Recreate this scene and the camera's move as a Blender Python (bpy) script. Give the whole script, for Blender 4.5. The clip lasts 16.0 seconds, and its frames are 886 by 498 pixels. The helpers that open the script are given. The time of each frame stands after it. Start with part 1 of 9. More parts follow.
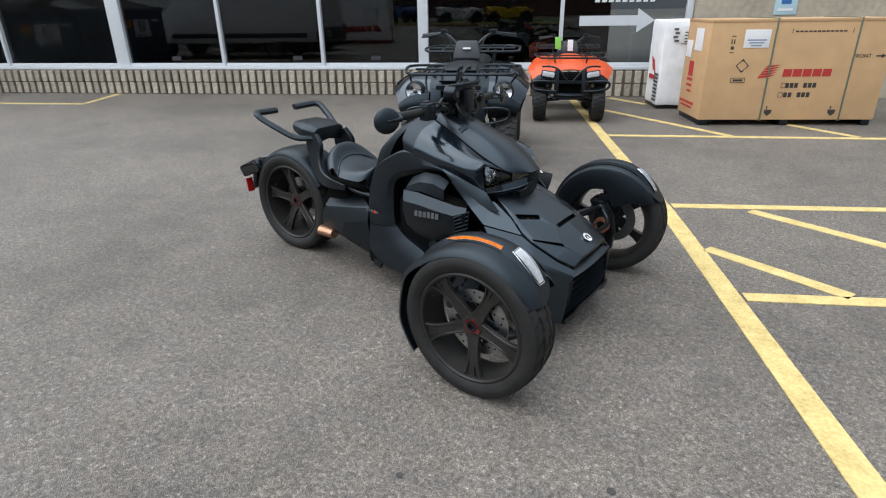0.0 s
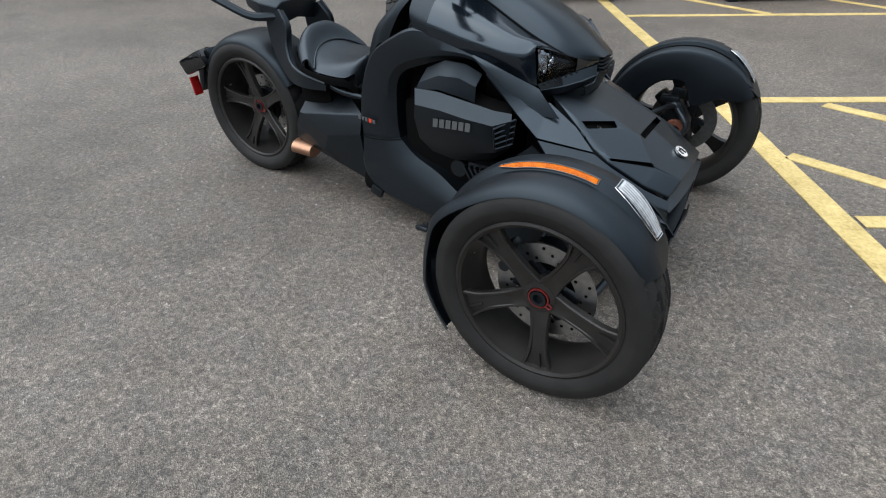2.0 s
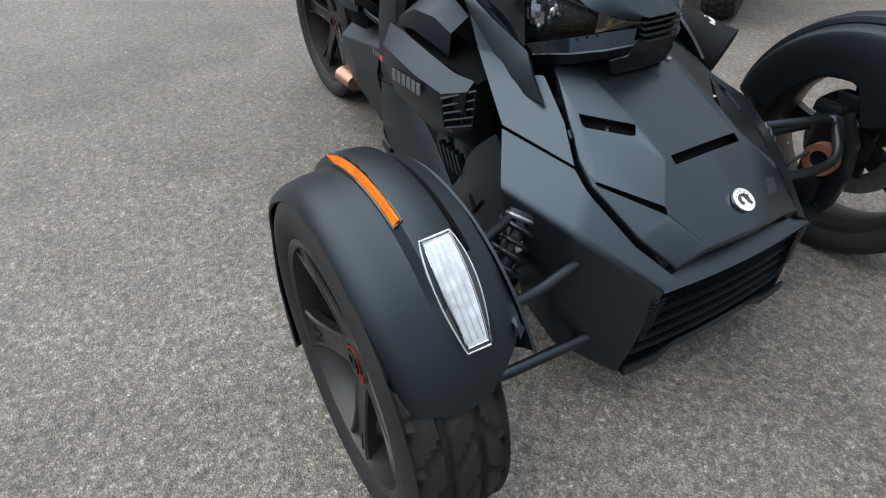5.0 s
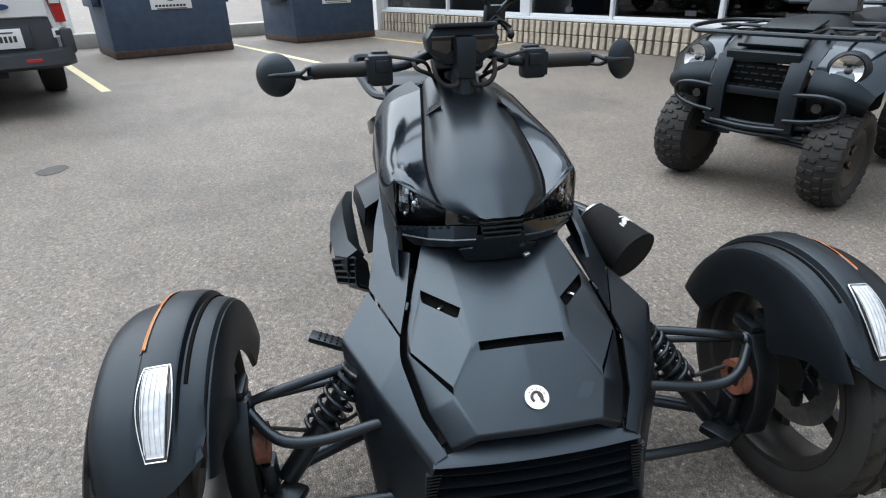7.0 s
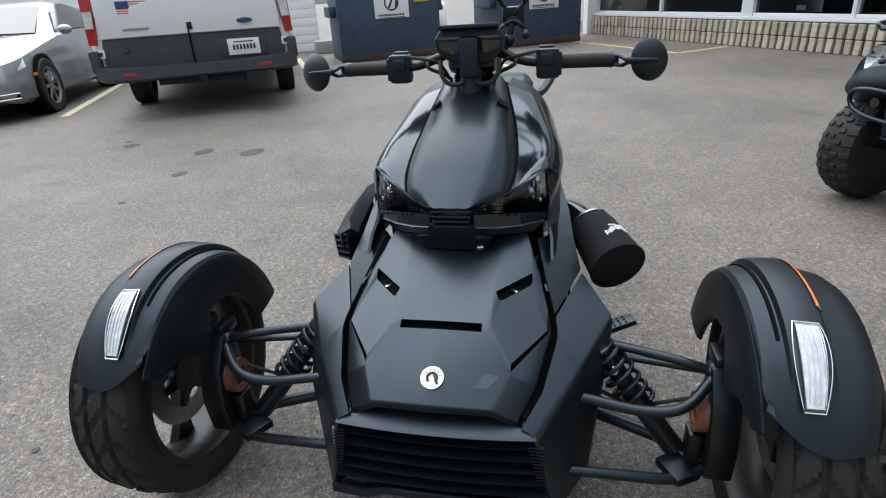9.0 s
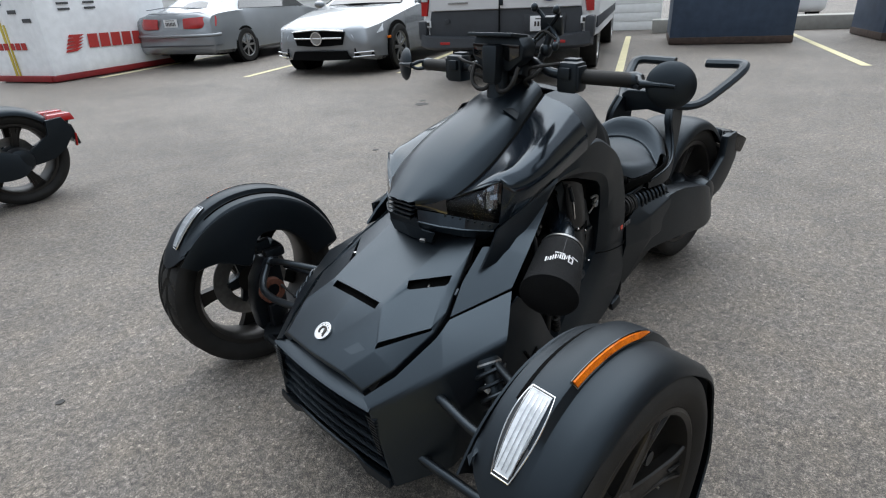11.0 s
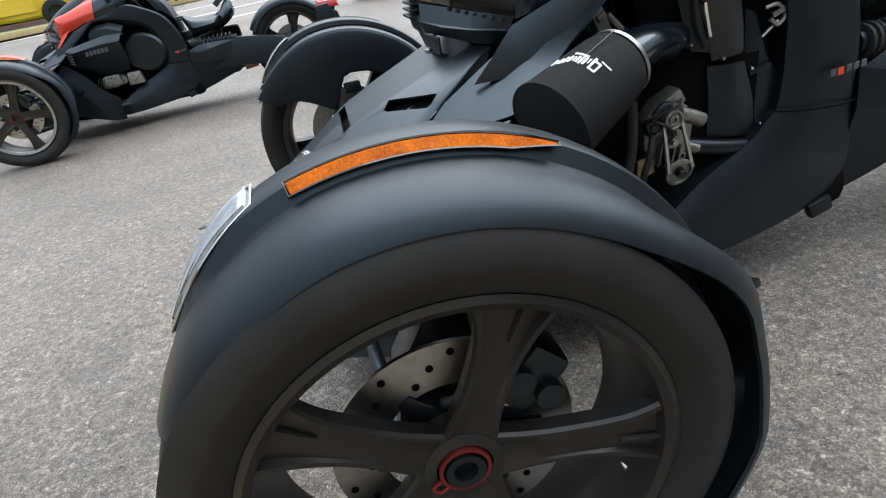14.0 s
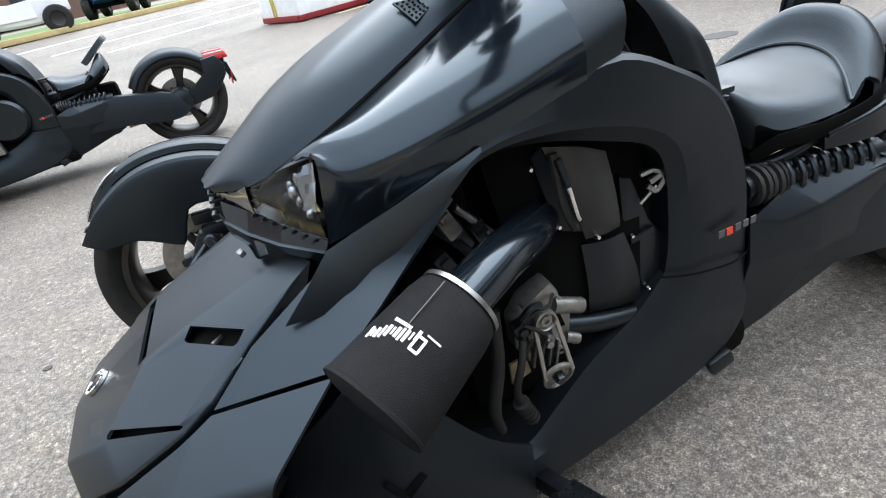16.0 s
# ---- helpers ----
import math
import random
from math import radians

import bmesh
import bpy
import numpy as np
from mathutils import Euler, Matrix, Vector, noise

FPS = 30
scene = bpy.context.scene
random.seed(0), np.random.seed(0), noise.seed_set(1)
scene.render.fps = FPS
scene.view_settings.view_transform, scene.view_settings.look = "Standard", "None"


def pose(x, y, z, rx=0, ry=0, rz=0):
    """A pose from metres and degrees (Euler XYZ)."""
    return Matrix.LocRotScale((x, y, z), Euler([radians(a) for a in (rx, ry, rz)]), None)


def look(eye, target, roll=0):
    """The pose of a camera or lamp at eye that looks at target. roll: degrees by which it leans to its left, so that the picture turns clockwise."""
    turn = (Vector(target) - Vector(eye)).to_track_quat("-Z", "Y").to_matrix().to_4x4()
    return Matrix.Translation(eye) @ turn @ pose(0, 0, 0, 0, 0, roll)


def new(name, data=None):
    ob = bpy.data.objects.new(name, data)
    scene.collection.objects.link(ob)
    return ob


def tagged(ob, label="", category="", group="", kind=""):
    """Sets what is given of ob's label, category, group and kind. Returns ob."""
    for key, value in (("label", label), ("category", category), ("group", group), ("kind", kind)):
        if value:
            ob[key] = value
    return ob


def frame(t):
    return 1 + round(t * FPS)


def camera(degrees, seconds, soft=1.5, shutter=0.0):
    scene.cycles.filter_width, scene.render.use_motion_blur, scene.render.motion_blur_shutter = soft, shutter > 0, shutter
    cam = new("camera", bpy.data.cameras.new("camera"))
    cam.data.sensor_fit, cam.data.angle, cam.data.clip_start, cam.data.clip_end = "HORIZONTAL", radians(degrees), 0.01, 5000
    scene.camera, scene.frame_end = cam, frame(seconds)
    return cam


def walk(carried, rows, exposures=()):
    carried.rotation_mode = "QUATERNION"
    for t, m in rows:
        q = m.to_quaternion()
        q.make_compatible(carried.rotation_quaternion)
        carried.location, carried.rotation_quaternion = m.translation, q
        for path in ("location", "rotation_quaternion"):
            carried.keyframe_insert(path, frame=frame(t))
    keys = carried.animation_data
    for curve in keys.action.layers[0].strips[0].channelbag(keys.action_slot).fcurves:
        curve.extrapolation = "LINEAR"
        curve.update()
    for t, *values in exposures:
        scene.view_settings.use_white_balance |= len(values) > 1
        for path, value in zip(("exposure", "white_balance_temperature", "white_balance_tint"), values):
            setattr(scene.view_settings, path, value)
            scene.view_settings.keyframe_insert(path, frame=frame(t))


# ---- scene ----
cam = camera(76.0, 16.0, soft=1.15)
PATH = [
    (0, (0.979, -2.246, 1.358), (-0.104, -0.756, 0.58), -0.8),
    (0.5, (0.923, -2.192, 1.341), (-0.151, -0.723, 0.512), -1.3),
    (1, (0.7, -2.066, 1.295), (-0.328, -0.605, 0.395), -1.5),
    (1.5, (0.537, -1.913, 1.237), (-0.455, -0.49, 0.242), -2.2),
    (2, (0.413, -1.76, 1.143), (-0.518, -0.364, 0.055), -1.5),
    (2.5, (0.304, -1.655, 1.015), (-0.633, -0.268, -0.079), -0.5),
    (3, (0.27, -1.517, 0.92), (-0.742, -0.202, -0.196), -0.4),
    (3.2, (0.302, -1.461, 0.911), (-0.752, -0.19, -0.217), -0.6),
    (5.3, (0.658, -0.815, 1.035), (-0.72, -0.069, -0.208), -0.7),
    (5.5, (0.702, -0.752, 1.053), (-0.695, -0.02, -0.177), -0.8),
    (6, (0.849, -0.584, 1.087), (-0.678, 0.049, -0.039), -1.1),
    (6.5, (0.899, -0.448, 1.114), (-0.753, 0.059, 0.107), -1.1),
    (7, (0.941, -0.307, 1.15), (-0.839, -0.013, 0.287), -1.4),
    (7.5, (1.035, -0.197, 1.176), (-0.813, -0.105, 0.417), -1.6),
    (8, (1.117, -0.082, 1.177), (-0.747, -0.183, 0.459), -2.3),
    (8.5, (1.122, 0.052, 1.143), (-0.717, -0.16, 0.385), -2.9),
    (8.7, (1.089, 0.125, 1.123), (-0.728, -0.159, 0.337), -3.3),
    (10.8, (0.763, 0.998, 1.162), (-0.553, -0.253, 0.325), -3.3),
    (11, (0.707, 1.059, 1.164), (-0.529, -0.273, 0.329), -3.0),
    (11.5, (0.602, 1.216, 1.176), (-0.356, -0.319, 0.324), -3.6),
    (12, (0.474, 1.315, 1.13), (-0.218, -0.291, 0.159), -4.3),
    (12.5, (0.341, 1.364, 1.063), (-0.123, -0.316, 0.082), -5.6),
    (13, (0.21, 1.375, 0.896), (-0.015, -0.371, -0.055), -6.3),
    (13.5, (0.138, 1.272, 0.742), (-0.014, -0.476, -0.217), -7.5),
    (14, (0.032, 1.131, 0.754), (-0.195, -0.621, -0.183), -11.0),
    (14.5, (-0.061, 1.018, 0.837), (-0.317, -0.719, -0.122), -12.8),
    (15, (-0.121, 0.919, 0.884), (-0.426, -0.794, -0.101), -14.0),
    (15.5, (-0.17, 0.871, 0.909), (-0.531, -0.821, -0.095), -13.8),
    (16, (-0.243, 0.86, 0.933), (-0.679, -0.842, -0.022), -12.0),
]
EXPOSURES = [(0.0, 0.86), (2.5, 0.76), (5.5, 1.09), (7.0, 1.2), (8.5, 1.04), (11.5, 0.8), (12.5, 0.82), (13.5, 1.19), (14.5, 1.57), (16.0, 1.82)]
walk(cam, [(t, look(eye, target, roll)) for t, eye, target, roll in PATH], EXPOSURES)

# ---- light ----
world = bpy.data.worlds.new("overcast")
scene.world = world
world.use_nodes = True
wn, wl = world.node_tree.nodes, world.node_tree.links
sky = wn.new("ShaderNodeTexSky")
sky.sky_type, sky.sun_disc = "NISHITA", False
sky.sun_elevation, sky.sun_rotation = radians(59), radians(222)
sky.air_density, sky.dust_density, sky.ozone_density = 1.0, 6.0, 1.0
cloud = wn.new("ShaderNodeTexNoise")
cloud.inputs["Scale"].default_value, cloud.inputs["Detail"].default_value = 1.6, 5
tint = wn.new("ShaderNodeMapRange")
tint.inputs["To Min"].default_value, tint.inputs["To Max"].default_value = 4.6, 9.4
wl.new(cloud.outputs["Fac"], tint.inputs["Value"])
# an overcast sky is brighter overhead than at the horizon
way, up, rise, deck = wn.new("ShaderNodeTexCoord"), wn.new("ShaderNodeSeparateXYZ"), wn.new("ShaderNodeMapRange"), wn.new("ShaderNodeMath")
rise.inputs["To Min"].default_value, rise.inputs["To Max"].default_value = 0.24, 1.55
deck.operation = "MULTIPLY"
wl.new(way.outputs["Generated"], up.inputs[0]), wl.new(up.outputs["Z"], rise.inputs["Value"])
wl.new(tint.outputs["Result"], deck.inputs[0]), wl.new(rise.outputs["Result"], deck.inputs[1])
grey = wn.new("ShaderNodeCombineColor")
for name, k in (("Red", 0.90), ("Green", 1.0), ("Blue", 1.11)):
    mul = wn.new("ShaderNodeMath")
    mul.operation, mul.inputs[1].default_value = "MULTIPLY", k
    wl.new(deck.outputs[0], mul.inputs[0]), wl.new(mul.outputs[0], grey.inputs[name])
veil = wn.new("ShaderNodeMix")
veil.data_type = "RGBA"
veil.inputs["Factor"].default_value = 0.82
wl.new(sky.outputs["Color"], veil.inputs["A"])
wl.new(grey.outputs["Color"], veil.inputs["B"])
wl.new(veil.outputs["Result"], wn["Background"].inputs["Color"])
wn["Background"].inputs["Strength"].default_value = 0.095
sun = new("sun", bpy.data.lights.new("sun", "SUN"))
sun.data.energy, sun.data.angle, sun.data.color = 1.9, radians(88), (0.93, 0.985, 1.045)
sun.rotation_euler = (radians(31), 0, radians(-42))


# ---- materials ----
def material(name, color, rough=0.5, metal=0.0, coat=0.0, vary=0.0, scale=40.0, bump=0.0, bump_scale=200.0,
             second=None, spec=0.5, trans=0.0, alpha=1.0, rough_vary=0.0, emit=None, rnd=0.0, sheen=(1, 1, 1)):
    """One principled material with two scales of colour variation, roughness wear and fine relief."""
    m = bpy.data.materials.new(name)
    m.use_nodes = True
    n, l = m.node_tree.nodes, m.node_tree.links
    b = n["Principled BSDF"]
    b.inputs["Base Color"].default_value = (*color, 1)
    b.inputs["Roughness"].default_value, b.inputs["Metallic"].default_value = rough, metal
    b.inputs["Coat Weight"].default_value, b.inputs["Coat Roughness"].default_value = coat, 0.05
    b.inputs["Specular IOR Level"].default_value = spec
    b.inputs["Specular Tint"].default_value = (*sheen, 1)
    b.inputs["Transmission Weight"].default_value, b.inputs["Alpha"].default_value = trans, alpha
    if emit:
        b.inputs["Emission Color"].default_value, b.inputs["Emission Strength"].default_value = (*emit[0], 1), emit[1]
    co = n.new("ShaderNodeTexCoord")
    if vary or second:
        big, fine, both = n.new("ShaderNodeTexNoise"), n.new("ShaderNodeTexNoise"), n.new("ShaderNodeMath")
        big.inputs["Scale"].default_value, big.inputs["Detail"].default_value = scale * 0.12, 4
        fine.inputs["Scale"].default_value, fine.inputs["Detail"].default_value = scale, 6
        both.operation = "ADD"
        l.new(co.outputs["Object"], big.inputs["Vector"]), l.new(co.outputs["Object"], fine.inputs["Vector"])
        l.new(big.outputs["Fac"], both.inputs[0]), l.new(fine.outputs["Fac"], both.inputs[1])
        mr = n.new("ShaderNodeMapRange")
        mr.inputs["From Min"].default_value, mr.inputs["From Max"].default_value = 0.65, 1.35
        l.new(both.outputs[0], mr.inputs["Value"])
        mix = n.new("ShaderNodeMix")
        mix.data_type = "RGBA"
        lo = [c * (1 - vary) for c in color]
        hi = second or [min(1, c * (1 + vary)) for c in color]
        mix.inputs["A"].default_value, mix.inputs["B"].default_value = (*lo, 1), (*hi, 1)
        l.new(mr.outputs["Result"], mix.inputs["Factor"])
        out = mix.outputs["Result"]
        if rnd:
            oi, hv, k = n.new("ShaderNodeObjectInfo"), n.new("ShaderNodeHueSaturation"), n.new("ShaderNodeMapRange")
            k.inputs["To Min"].default_value, k.inputs["To Max"].default_value = 1 - rnd, 1 + rnd
            l.new(oi.outputs["Random"], k.inputs["Value"]), l.new(k.outputs["Result"], hv.inputs["Value"])
            l.new(out, hv.inputs["Color"])
            out = hv.outputs["Color"]
        l.new(out, b.inputs["Base Color"])
        if rough_vary:
            rr = n.new("ShaderNodeMapRange")
            rr.inputs["To Min"].default_value, rr.inputs["To Max"].default_value = rough - rough_vary, rough + rough_vary
            l.new(big.outputs["Fac"], rr.inputs["Value"]), l.new(rr.outputs["Result"], b.inputs["Roughness"])
    if bump:
        t, bp = n.new("ShaderNodeTexNoise"), n.new("ShaderNodeBump")
        t.inputs["Scale"].default_value, t.inputs["Detail"].default_value = bump_scale, 3
        bp.inputs["Strength"].default_value, bp.inputs["Distance"].default_value = bump, 0.002
        l.new(co.outputs["Object"], t.inputs["Vector"]), l.new(t.outputs["Fac"], bp.inputs["Height"])
        l.new(bp.outputs["Normal"], b.inputs["Normal"])
    return m


def asphalt_material():
    """Worn asphalt: light and dark aggregate in grey binder, broad tyre-polished and damp patches."""
    m = bpy.data.materials.new("asphalt")
    m.use_nodes = True
    n, l = m.node_tree.nodes, m.node_tree.links
    b = n["Principled BSDF"]
    co = n.new("ShaderNodeTexCoord")

    def noise_at(scale, detail=4, rough=0.55):
        t = n.new("ShaderNodeTexNoise")
        t.inputs["Scale"].default_value, t.inputs["Detail"].default_value, t.inputs["Roughness"].default_value = scale, detail, rough
        l.new(co.outputs["Object"], t.inputs["Vector"])
        return t.outputs["Fac"]

    def ramp(fac, stops):
        r = n.new("ShaderNodeValToRGB")
        r.color_ramp.elements[0].position, r.color_ramp.elements[0].color = stops[0][0], (*[stops[0][1]] * 3, 1)
        r.color_ramp.elements[1].position, r.color_ramp.elements[1].color = stops[-1][0], (*[stops[-1][1]] * 3, 1)
        for p, c in stops[1:-1]:
            r.color_ramp.elements.new(p).color = (c, c, c, 1)
        l.new(fac, r.inputs["Fac"])
        return r.outputs["Color"]

    def blend(kind, a, c, f):
        x = n.new("ShaderNodeMix")
        x.data_type, x.blend_type = "RGBA", kind
        if isinstance(f, float):
            x.inputs["Factor"].default_value = f
        else:
            l.new(f, x.inputs["Factor"])
        for s, v in (("A", a), ("B", c)):
            if isinstance(v, tuple):
                x.inputs[s].default_value = (*v, 1)
            else:
                l.new(v, x.inputs[s])
        return x.outputs["Result"]

    vor = n.new("ShaderNodeTexVoronoi")
    vor.inputs["Scale"].default_value = 330
    l.new(co.outputs["Object"], vor.inputs["Vector"])
    sep = n.new("ShaderNodeSeparateColor")
    l.new(vor.outputs["Color"], sep.inputs["Color"])
    stones = ramp(sep.outputs["Red"], [(0.0, 0.28), (0.40, 0.72), (0.78, 1.30), (0.97, 2.1)])
    fine = ramp(noise_at(420, 5), [(0.3, 0.6), (0.7, 1.35)])
    patch = ramp(noise_at(0.55, 6, 0.6), [(0.35, 0.74), (0.5, 1.0), (0.68, 1.20)])
    blot = ramp(noise_at(4.5, 5), [(0.3, 0.9), (0.7, 1.08)])
    tan = blend("MIX", (0.132, 0.1165, 0.102), (0.154, 0.131, 0.106), ramp(noise_at(7.0, 6, 0.65), [(0.35, 0.0), (0.65, 1.0)]))
    big = n.new("ShaderNodeTexVoronoi")
    big.inputs["Scale"].default_value = 105
    l.new(co.outputs["Object"], big.inputs["Vector"])
    pick = n.new("ShaderNodeSeparateColor")
    l.new(big.outputs["Color"], pick.inputs["Color"])
    chips = ramp(pick.outputs["Green"], [(0.0, 0.55), (0.12, 0.95), (0.85, 1.0), (0.90, 1.5), (1.0, 2.1)])
    c = blend("MULTIPLY", tan, stones, 0.72)
    c = blend("MULTIPLY", c, chips, 0.5)
    c = blend("MULTIPLY", c, ramp(noise_at(55, 4), [(0.3, 0.66), (0.7, 1.34)]), 1.0)
    pits = ramp(noise_at(85, 3, 0.65), [(0.30, 0.42), (0.43, 1.04)])
    c = blend("MULTIPLY", c, pits, 1.0)
    c = blend("MULTIPLY", c, ramp(noise_at(34, 3, 0.7), [(0.34, 0.70), (0.5, 1.0), (0.66, 1.24)]), 1.0)
    c = blend("MULTIPLY", c, fine, 0.65)
    c = blend("MULTIPLY", c, patch, 1.0)
    c = blend("MULTIPLY", c, blot, 1.0)
    spot = ramp(noise_at(1.9, 2, 0.4), [(0.70, 0.0), (0.76, 1.0)])
    c = blend("MIX", c, (0.05, 0.048, 0.046), blend("MULTIPLY", spot, (0.4, 0.4, 0.4), 1.0))
    l.new(c, b.inputs["Base Color"])
    b.inputs["Roughness"].default_value = 0.60
    b.inputs["Specular IOR Level"].default_value = 0.60
    bp = n.new("ShaderNodeBump")
    bp.inputs["Strength"].default_value, bp.inputs["Distance"].default_value = 0.8, 0.004
    l.new(vor.outputs["Distance"], bp.inputs["Height"])
    l.new(bp.outputs["Normal"], b.inputs["Normal"])
    return m


PEARL = (0.82, 1.0, 1.15)  # blue-black plastics and paint
ASPHALT = asphalt_material()
YELLOW = material("road_paint_yellow", (0.62, 0.45, 0.15), 0.75, vary=0.38, scale=75, second=(0.70, 0.54, 0.23), bump=0.5, bump_scale=300)
PALE_LINE = material("road_paint_pale", (0.62, 0.56, 0.34), 0.75, vary=0.15, scale=30, bump=0.4)
SATIN = material("satin_black_plastic", (0.003, 0.004, 0.0055), 0.34, vary=0.15, scale=25, bump=0.10, bump_scale=900, rough_vary=0.06, spec=0.62, sheen=PEARL)
MATTE = material("matte_black_plastic", (0.0036, 0.0046, 0.006), 0.42, vary=0.2, scale=30, bump=0.06, bump_scale=1400, rough_vary=0.07, spec=0.38, sheen=PEARL)
GLOSS = material("gloss_black_paint", (0.004, 0.006, 0.009), 0.15, coat=0.12, vary=0.2, scale=6, spec=0.55, sheen=PEARL)
CROWN = material("satin_black_paint", (0.003, 0.0045, 0.0065), 0.29, vary=0.2, scale=6, spec=0.43, sheen=PEARL)
# for black parts, and for shade put into recesses and gaps as colour
DEEP = material("black_parts_and_shade", (0.003, 0.003, 0.003), 0.9, vary=0.2, scale=30, spec=0.08)
RUBBER = material("tyre_rubber", (0.0115, 0.0112, 0.0106), 0.66, vary=0.3, scale=18, second=(0.018, 0.0174, 0.0165), bump=0.25, bump_scale=400, spec=0.32)
RIM = material("rim_dark_paint", (0.019, 0.0175, 0.016), 0.38, metal=0.2, vary=0.25, scale=20, bump=0.06, bump_scale=500, spec=0.45)
HEAD_BOWL = material("dim_headlight_bowl", (0.075, 0.077, 0.08), 0.25, metal=1.0, vary=0.3, scale=60)
SHIELD = material("matte_heat_shield", (0.011, 0.0115, 0.012), 0.46, vary=0.25, scale=35, bump=0.15, bump_scale=400, spec=0.55)
STEEL = material("brushed_steel", (0.34, 0.34, 0.335), 0.36, metal=1.0, vary=0.25, scale=60)
ALLOY = material("cast_aluminium", (0.23, 0.225, 0.21), 0.40, metal=0.85, vary=0.5, scale=70, bump=0.5, bump_scale=220)
CHROME = material("bright_chrome", (0.75, 0.75, 0.74), 0.14, metal=1.0, vary=0.05, scale=20)
BLACK_METAL = material("black_coated_steel", (0.0045, 0.0048, 0.0055), 0.34, vary=0.3, scale=40, bump=0.10, spec=0.42, sheen=PEARL)
RED_METAL = material("red_anodised", (0.16, 0.018, 0.018), 0.42, metal=0.4, vary=0.3, scale=60)
RUST = material("rusty_hub", (0.13, 0.045, 0.025), 0.75, vary=0.5, scale=70)
COPPER = material("heat_tinted_exhaust", (0.34, 0.19, 0.12), 0.38, metal=0.8, vary=0.3, scale=25)
AMBER = material("amber_reflector", (0.50, 0.075, 0.002), 0.20, vary=0.35, scale=420, second=(0.90, 0.215, 0.004), bump=0.5, bump_scale=700, coat=0.1, spec=0.2)
CLEAR = material("clear_lamp_lens", (0.52, 0.54, 0.56), 0.14, vary=0.35, scale=70, coat=0.6)
LAMP_EDGE = material("lamp_reflector", (0.62, 0.63, 0.64), 0.14, metal=1.0, vary=0.2, scale=60)
SMOKE = material("smoked_lens", (0.004, 0.0045, 0.005), 0.07, coat=0.5, spec=0.6)
LENS = bpy.data.materials.new("headlight_glass")
LENS.use_nodes = True
_lb = LENS.node_tree.nodes["Principled BSDF"]
_lb.inputs["Base Color"].default_value = (0.60, 0.63, 0.66, 1)
_lb.inputs["Roughness"].default_value, _lb.inputs["Transmission Weight"].default_value, _lb.inputs["IOR"].default_value = 0.03, 1.0, 1.2
SEAT = material("black_vinyl", (0.010, 0.0115, 0.0135), 0.40, vary=0.15, scale=20, bump=0.25, bump_scale=500, sheen=PEARL)
CLOTH = material("ribbed_black_mesh", (0.0065, 0.0068, 0.0075), 0.7, vary=0.4, scale=160, bump=0.9, bump_scale=900, spec=0.22)
WHITE_PRINT = material("white_print", (0.72, 0.72, 0.72), 0.6, vary=0.08, scale=50)
GREY_PRINT = material("grey_print", (0.075, 0.077, 0.08), 0.5, vary=0.1, scale=50)
DIM_PRINT = material("dim_grey_print", (0.06, 0.062, 0.066), 0.5, vary=0.1, scale=50)
RED_PAINT = material("red_orange_paint", (0.62, 0.045, 0.018), 0.3, coat=0.5, vary=0.08, scale=8)
RED_LENS = material("red_lens", (0.36, 0.012, 0.012), 0.2, coat=0.6, vary=0.2, scale=60)
ORANGE = material("orange_plastic", (0.66, 0.085, 0.018), 0.4, vary=0.1, scale=15)
WHITE_PAINT = material("white_car_paint", (0.74, 0.745, 0.755), 0.3, coat=0.5, vary=0.05, scale=3)
SILVER = material("silver_car_paint", (0.27, 0.285, 0.30), 0.26, metal=0.6, coat=0.5, vary=0.05, scale=4)
DARK_GREY = material("dark_grey_plastic", (0.030, 0.034, 0.040), 0.5, vary=0.15, scale=12, bump=0.1)
CAR_GLASS = material("dark_car_glass", (0.006, 0.008, 0.009), 0.06, coat=0.4)
CARD = material("brown_cardboard", (0.52, 0.325, 0.165), 0.85, vary=0.08, scale=6, second=(0.57, 0.36, 0.185), bump=0.15, bump_scale=60)
CARD_EDGE = material("cardboard_edge", (0.47, 0.29, 0.15), 0.85, vary=0.1, scale=20)
PAPER = material("white_paper_label", (0.72, 0.72, 0.72), 0.7, vary=0.05, scale=30)
WRAP = material("white_woven_wrap", (0.86, 0.87, 0.88), 0.55, vary=0.10, scale=8, bump=0.5, bump_scale=24)
INK_RED = material("red_ink", (0.42, 0.03, 0.025), 0.7, vary=0.1, scale=40)
INK_DARK = material("dark_ink", (0.035, 0.03, 0.028), 0.7, vary=0.1, scale=40)
STRAP_GREEN = material("green_strap", (0.11, 0.14, 0.10), 0.5, vary=0.15, scale=40)
STRAP_YELLOW = material("yellow_strap", (0.62, 0.48, 0.08), 0.5, vary=0.15, scale=40)
RED_STEEL = material("red_steel_pallet", (0.22, 0.012, 0.014), 0.5, vary=0.25, scale=20)
DUMP_BLUE = material("blue_dumpster_paint", (0.030, 0.055, 0.100), 0.5, vary=0.35, scale=6, second=(0.046, 0.074, 0.122), bump=0.2, bump_scale=30)
DUMP_RUST = material("rusty_dumpster_base", (0.055, 0.036, 0.028), 0.8, vary=0.5, scale=14)
DUMP_LID = material("black_ribbed_lid", (0.03, 0.031, 0.033), 0.55, vary=0.2, scale=15)
STICKER_Y = material("yellow_sticker", (0.62, 0.38, 0.04), 0.5, vary=0.08, scale=20)
BLOCK = material("split_face_block", (0.37, 0.32, 0.25), 0.9, vary=0.22, scale=22, second=(0.47, 0.42, 0.34), bump=0.9, bump_scale=60, rnd=0.22)
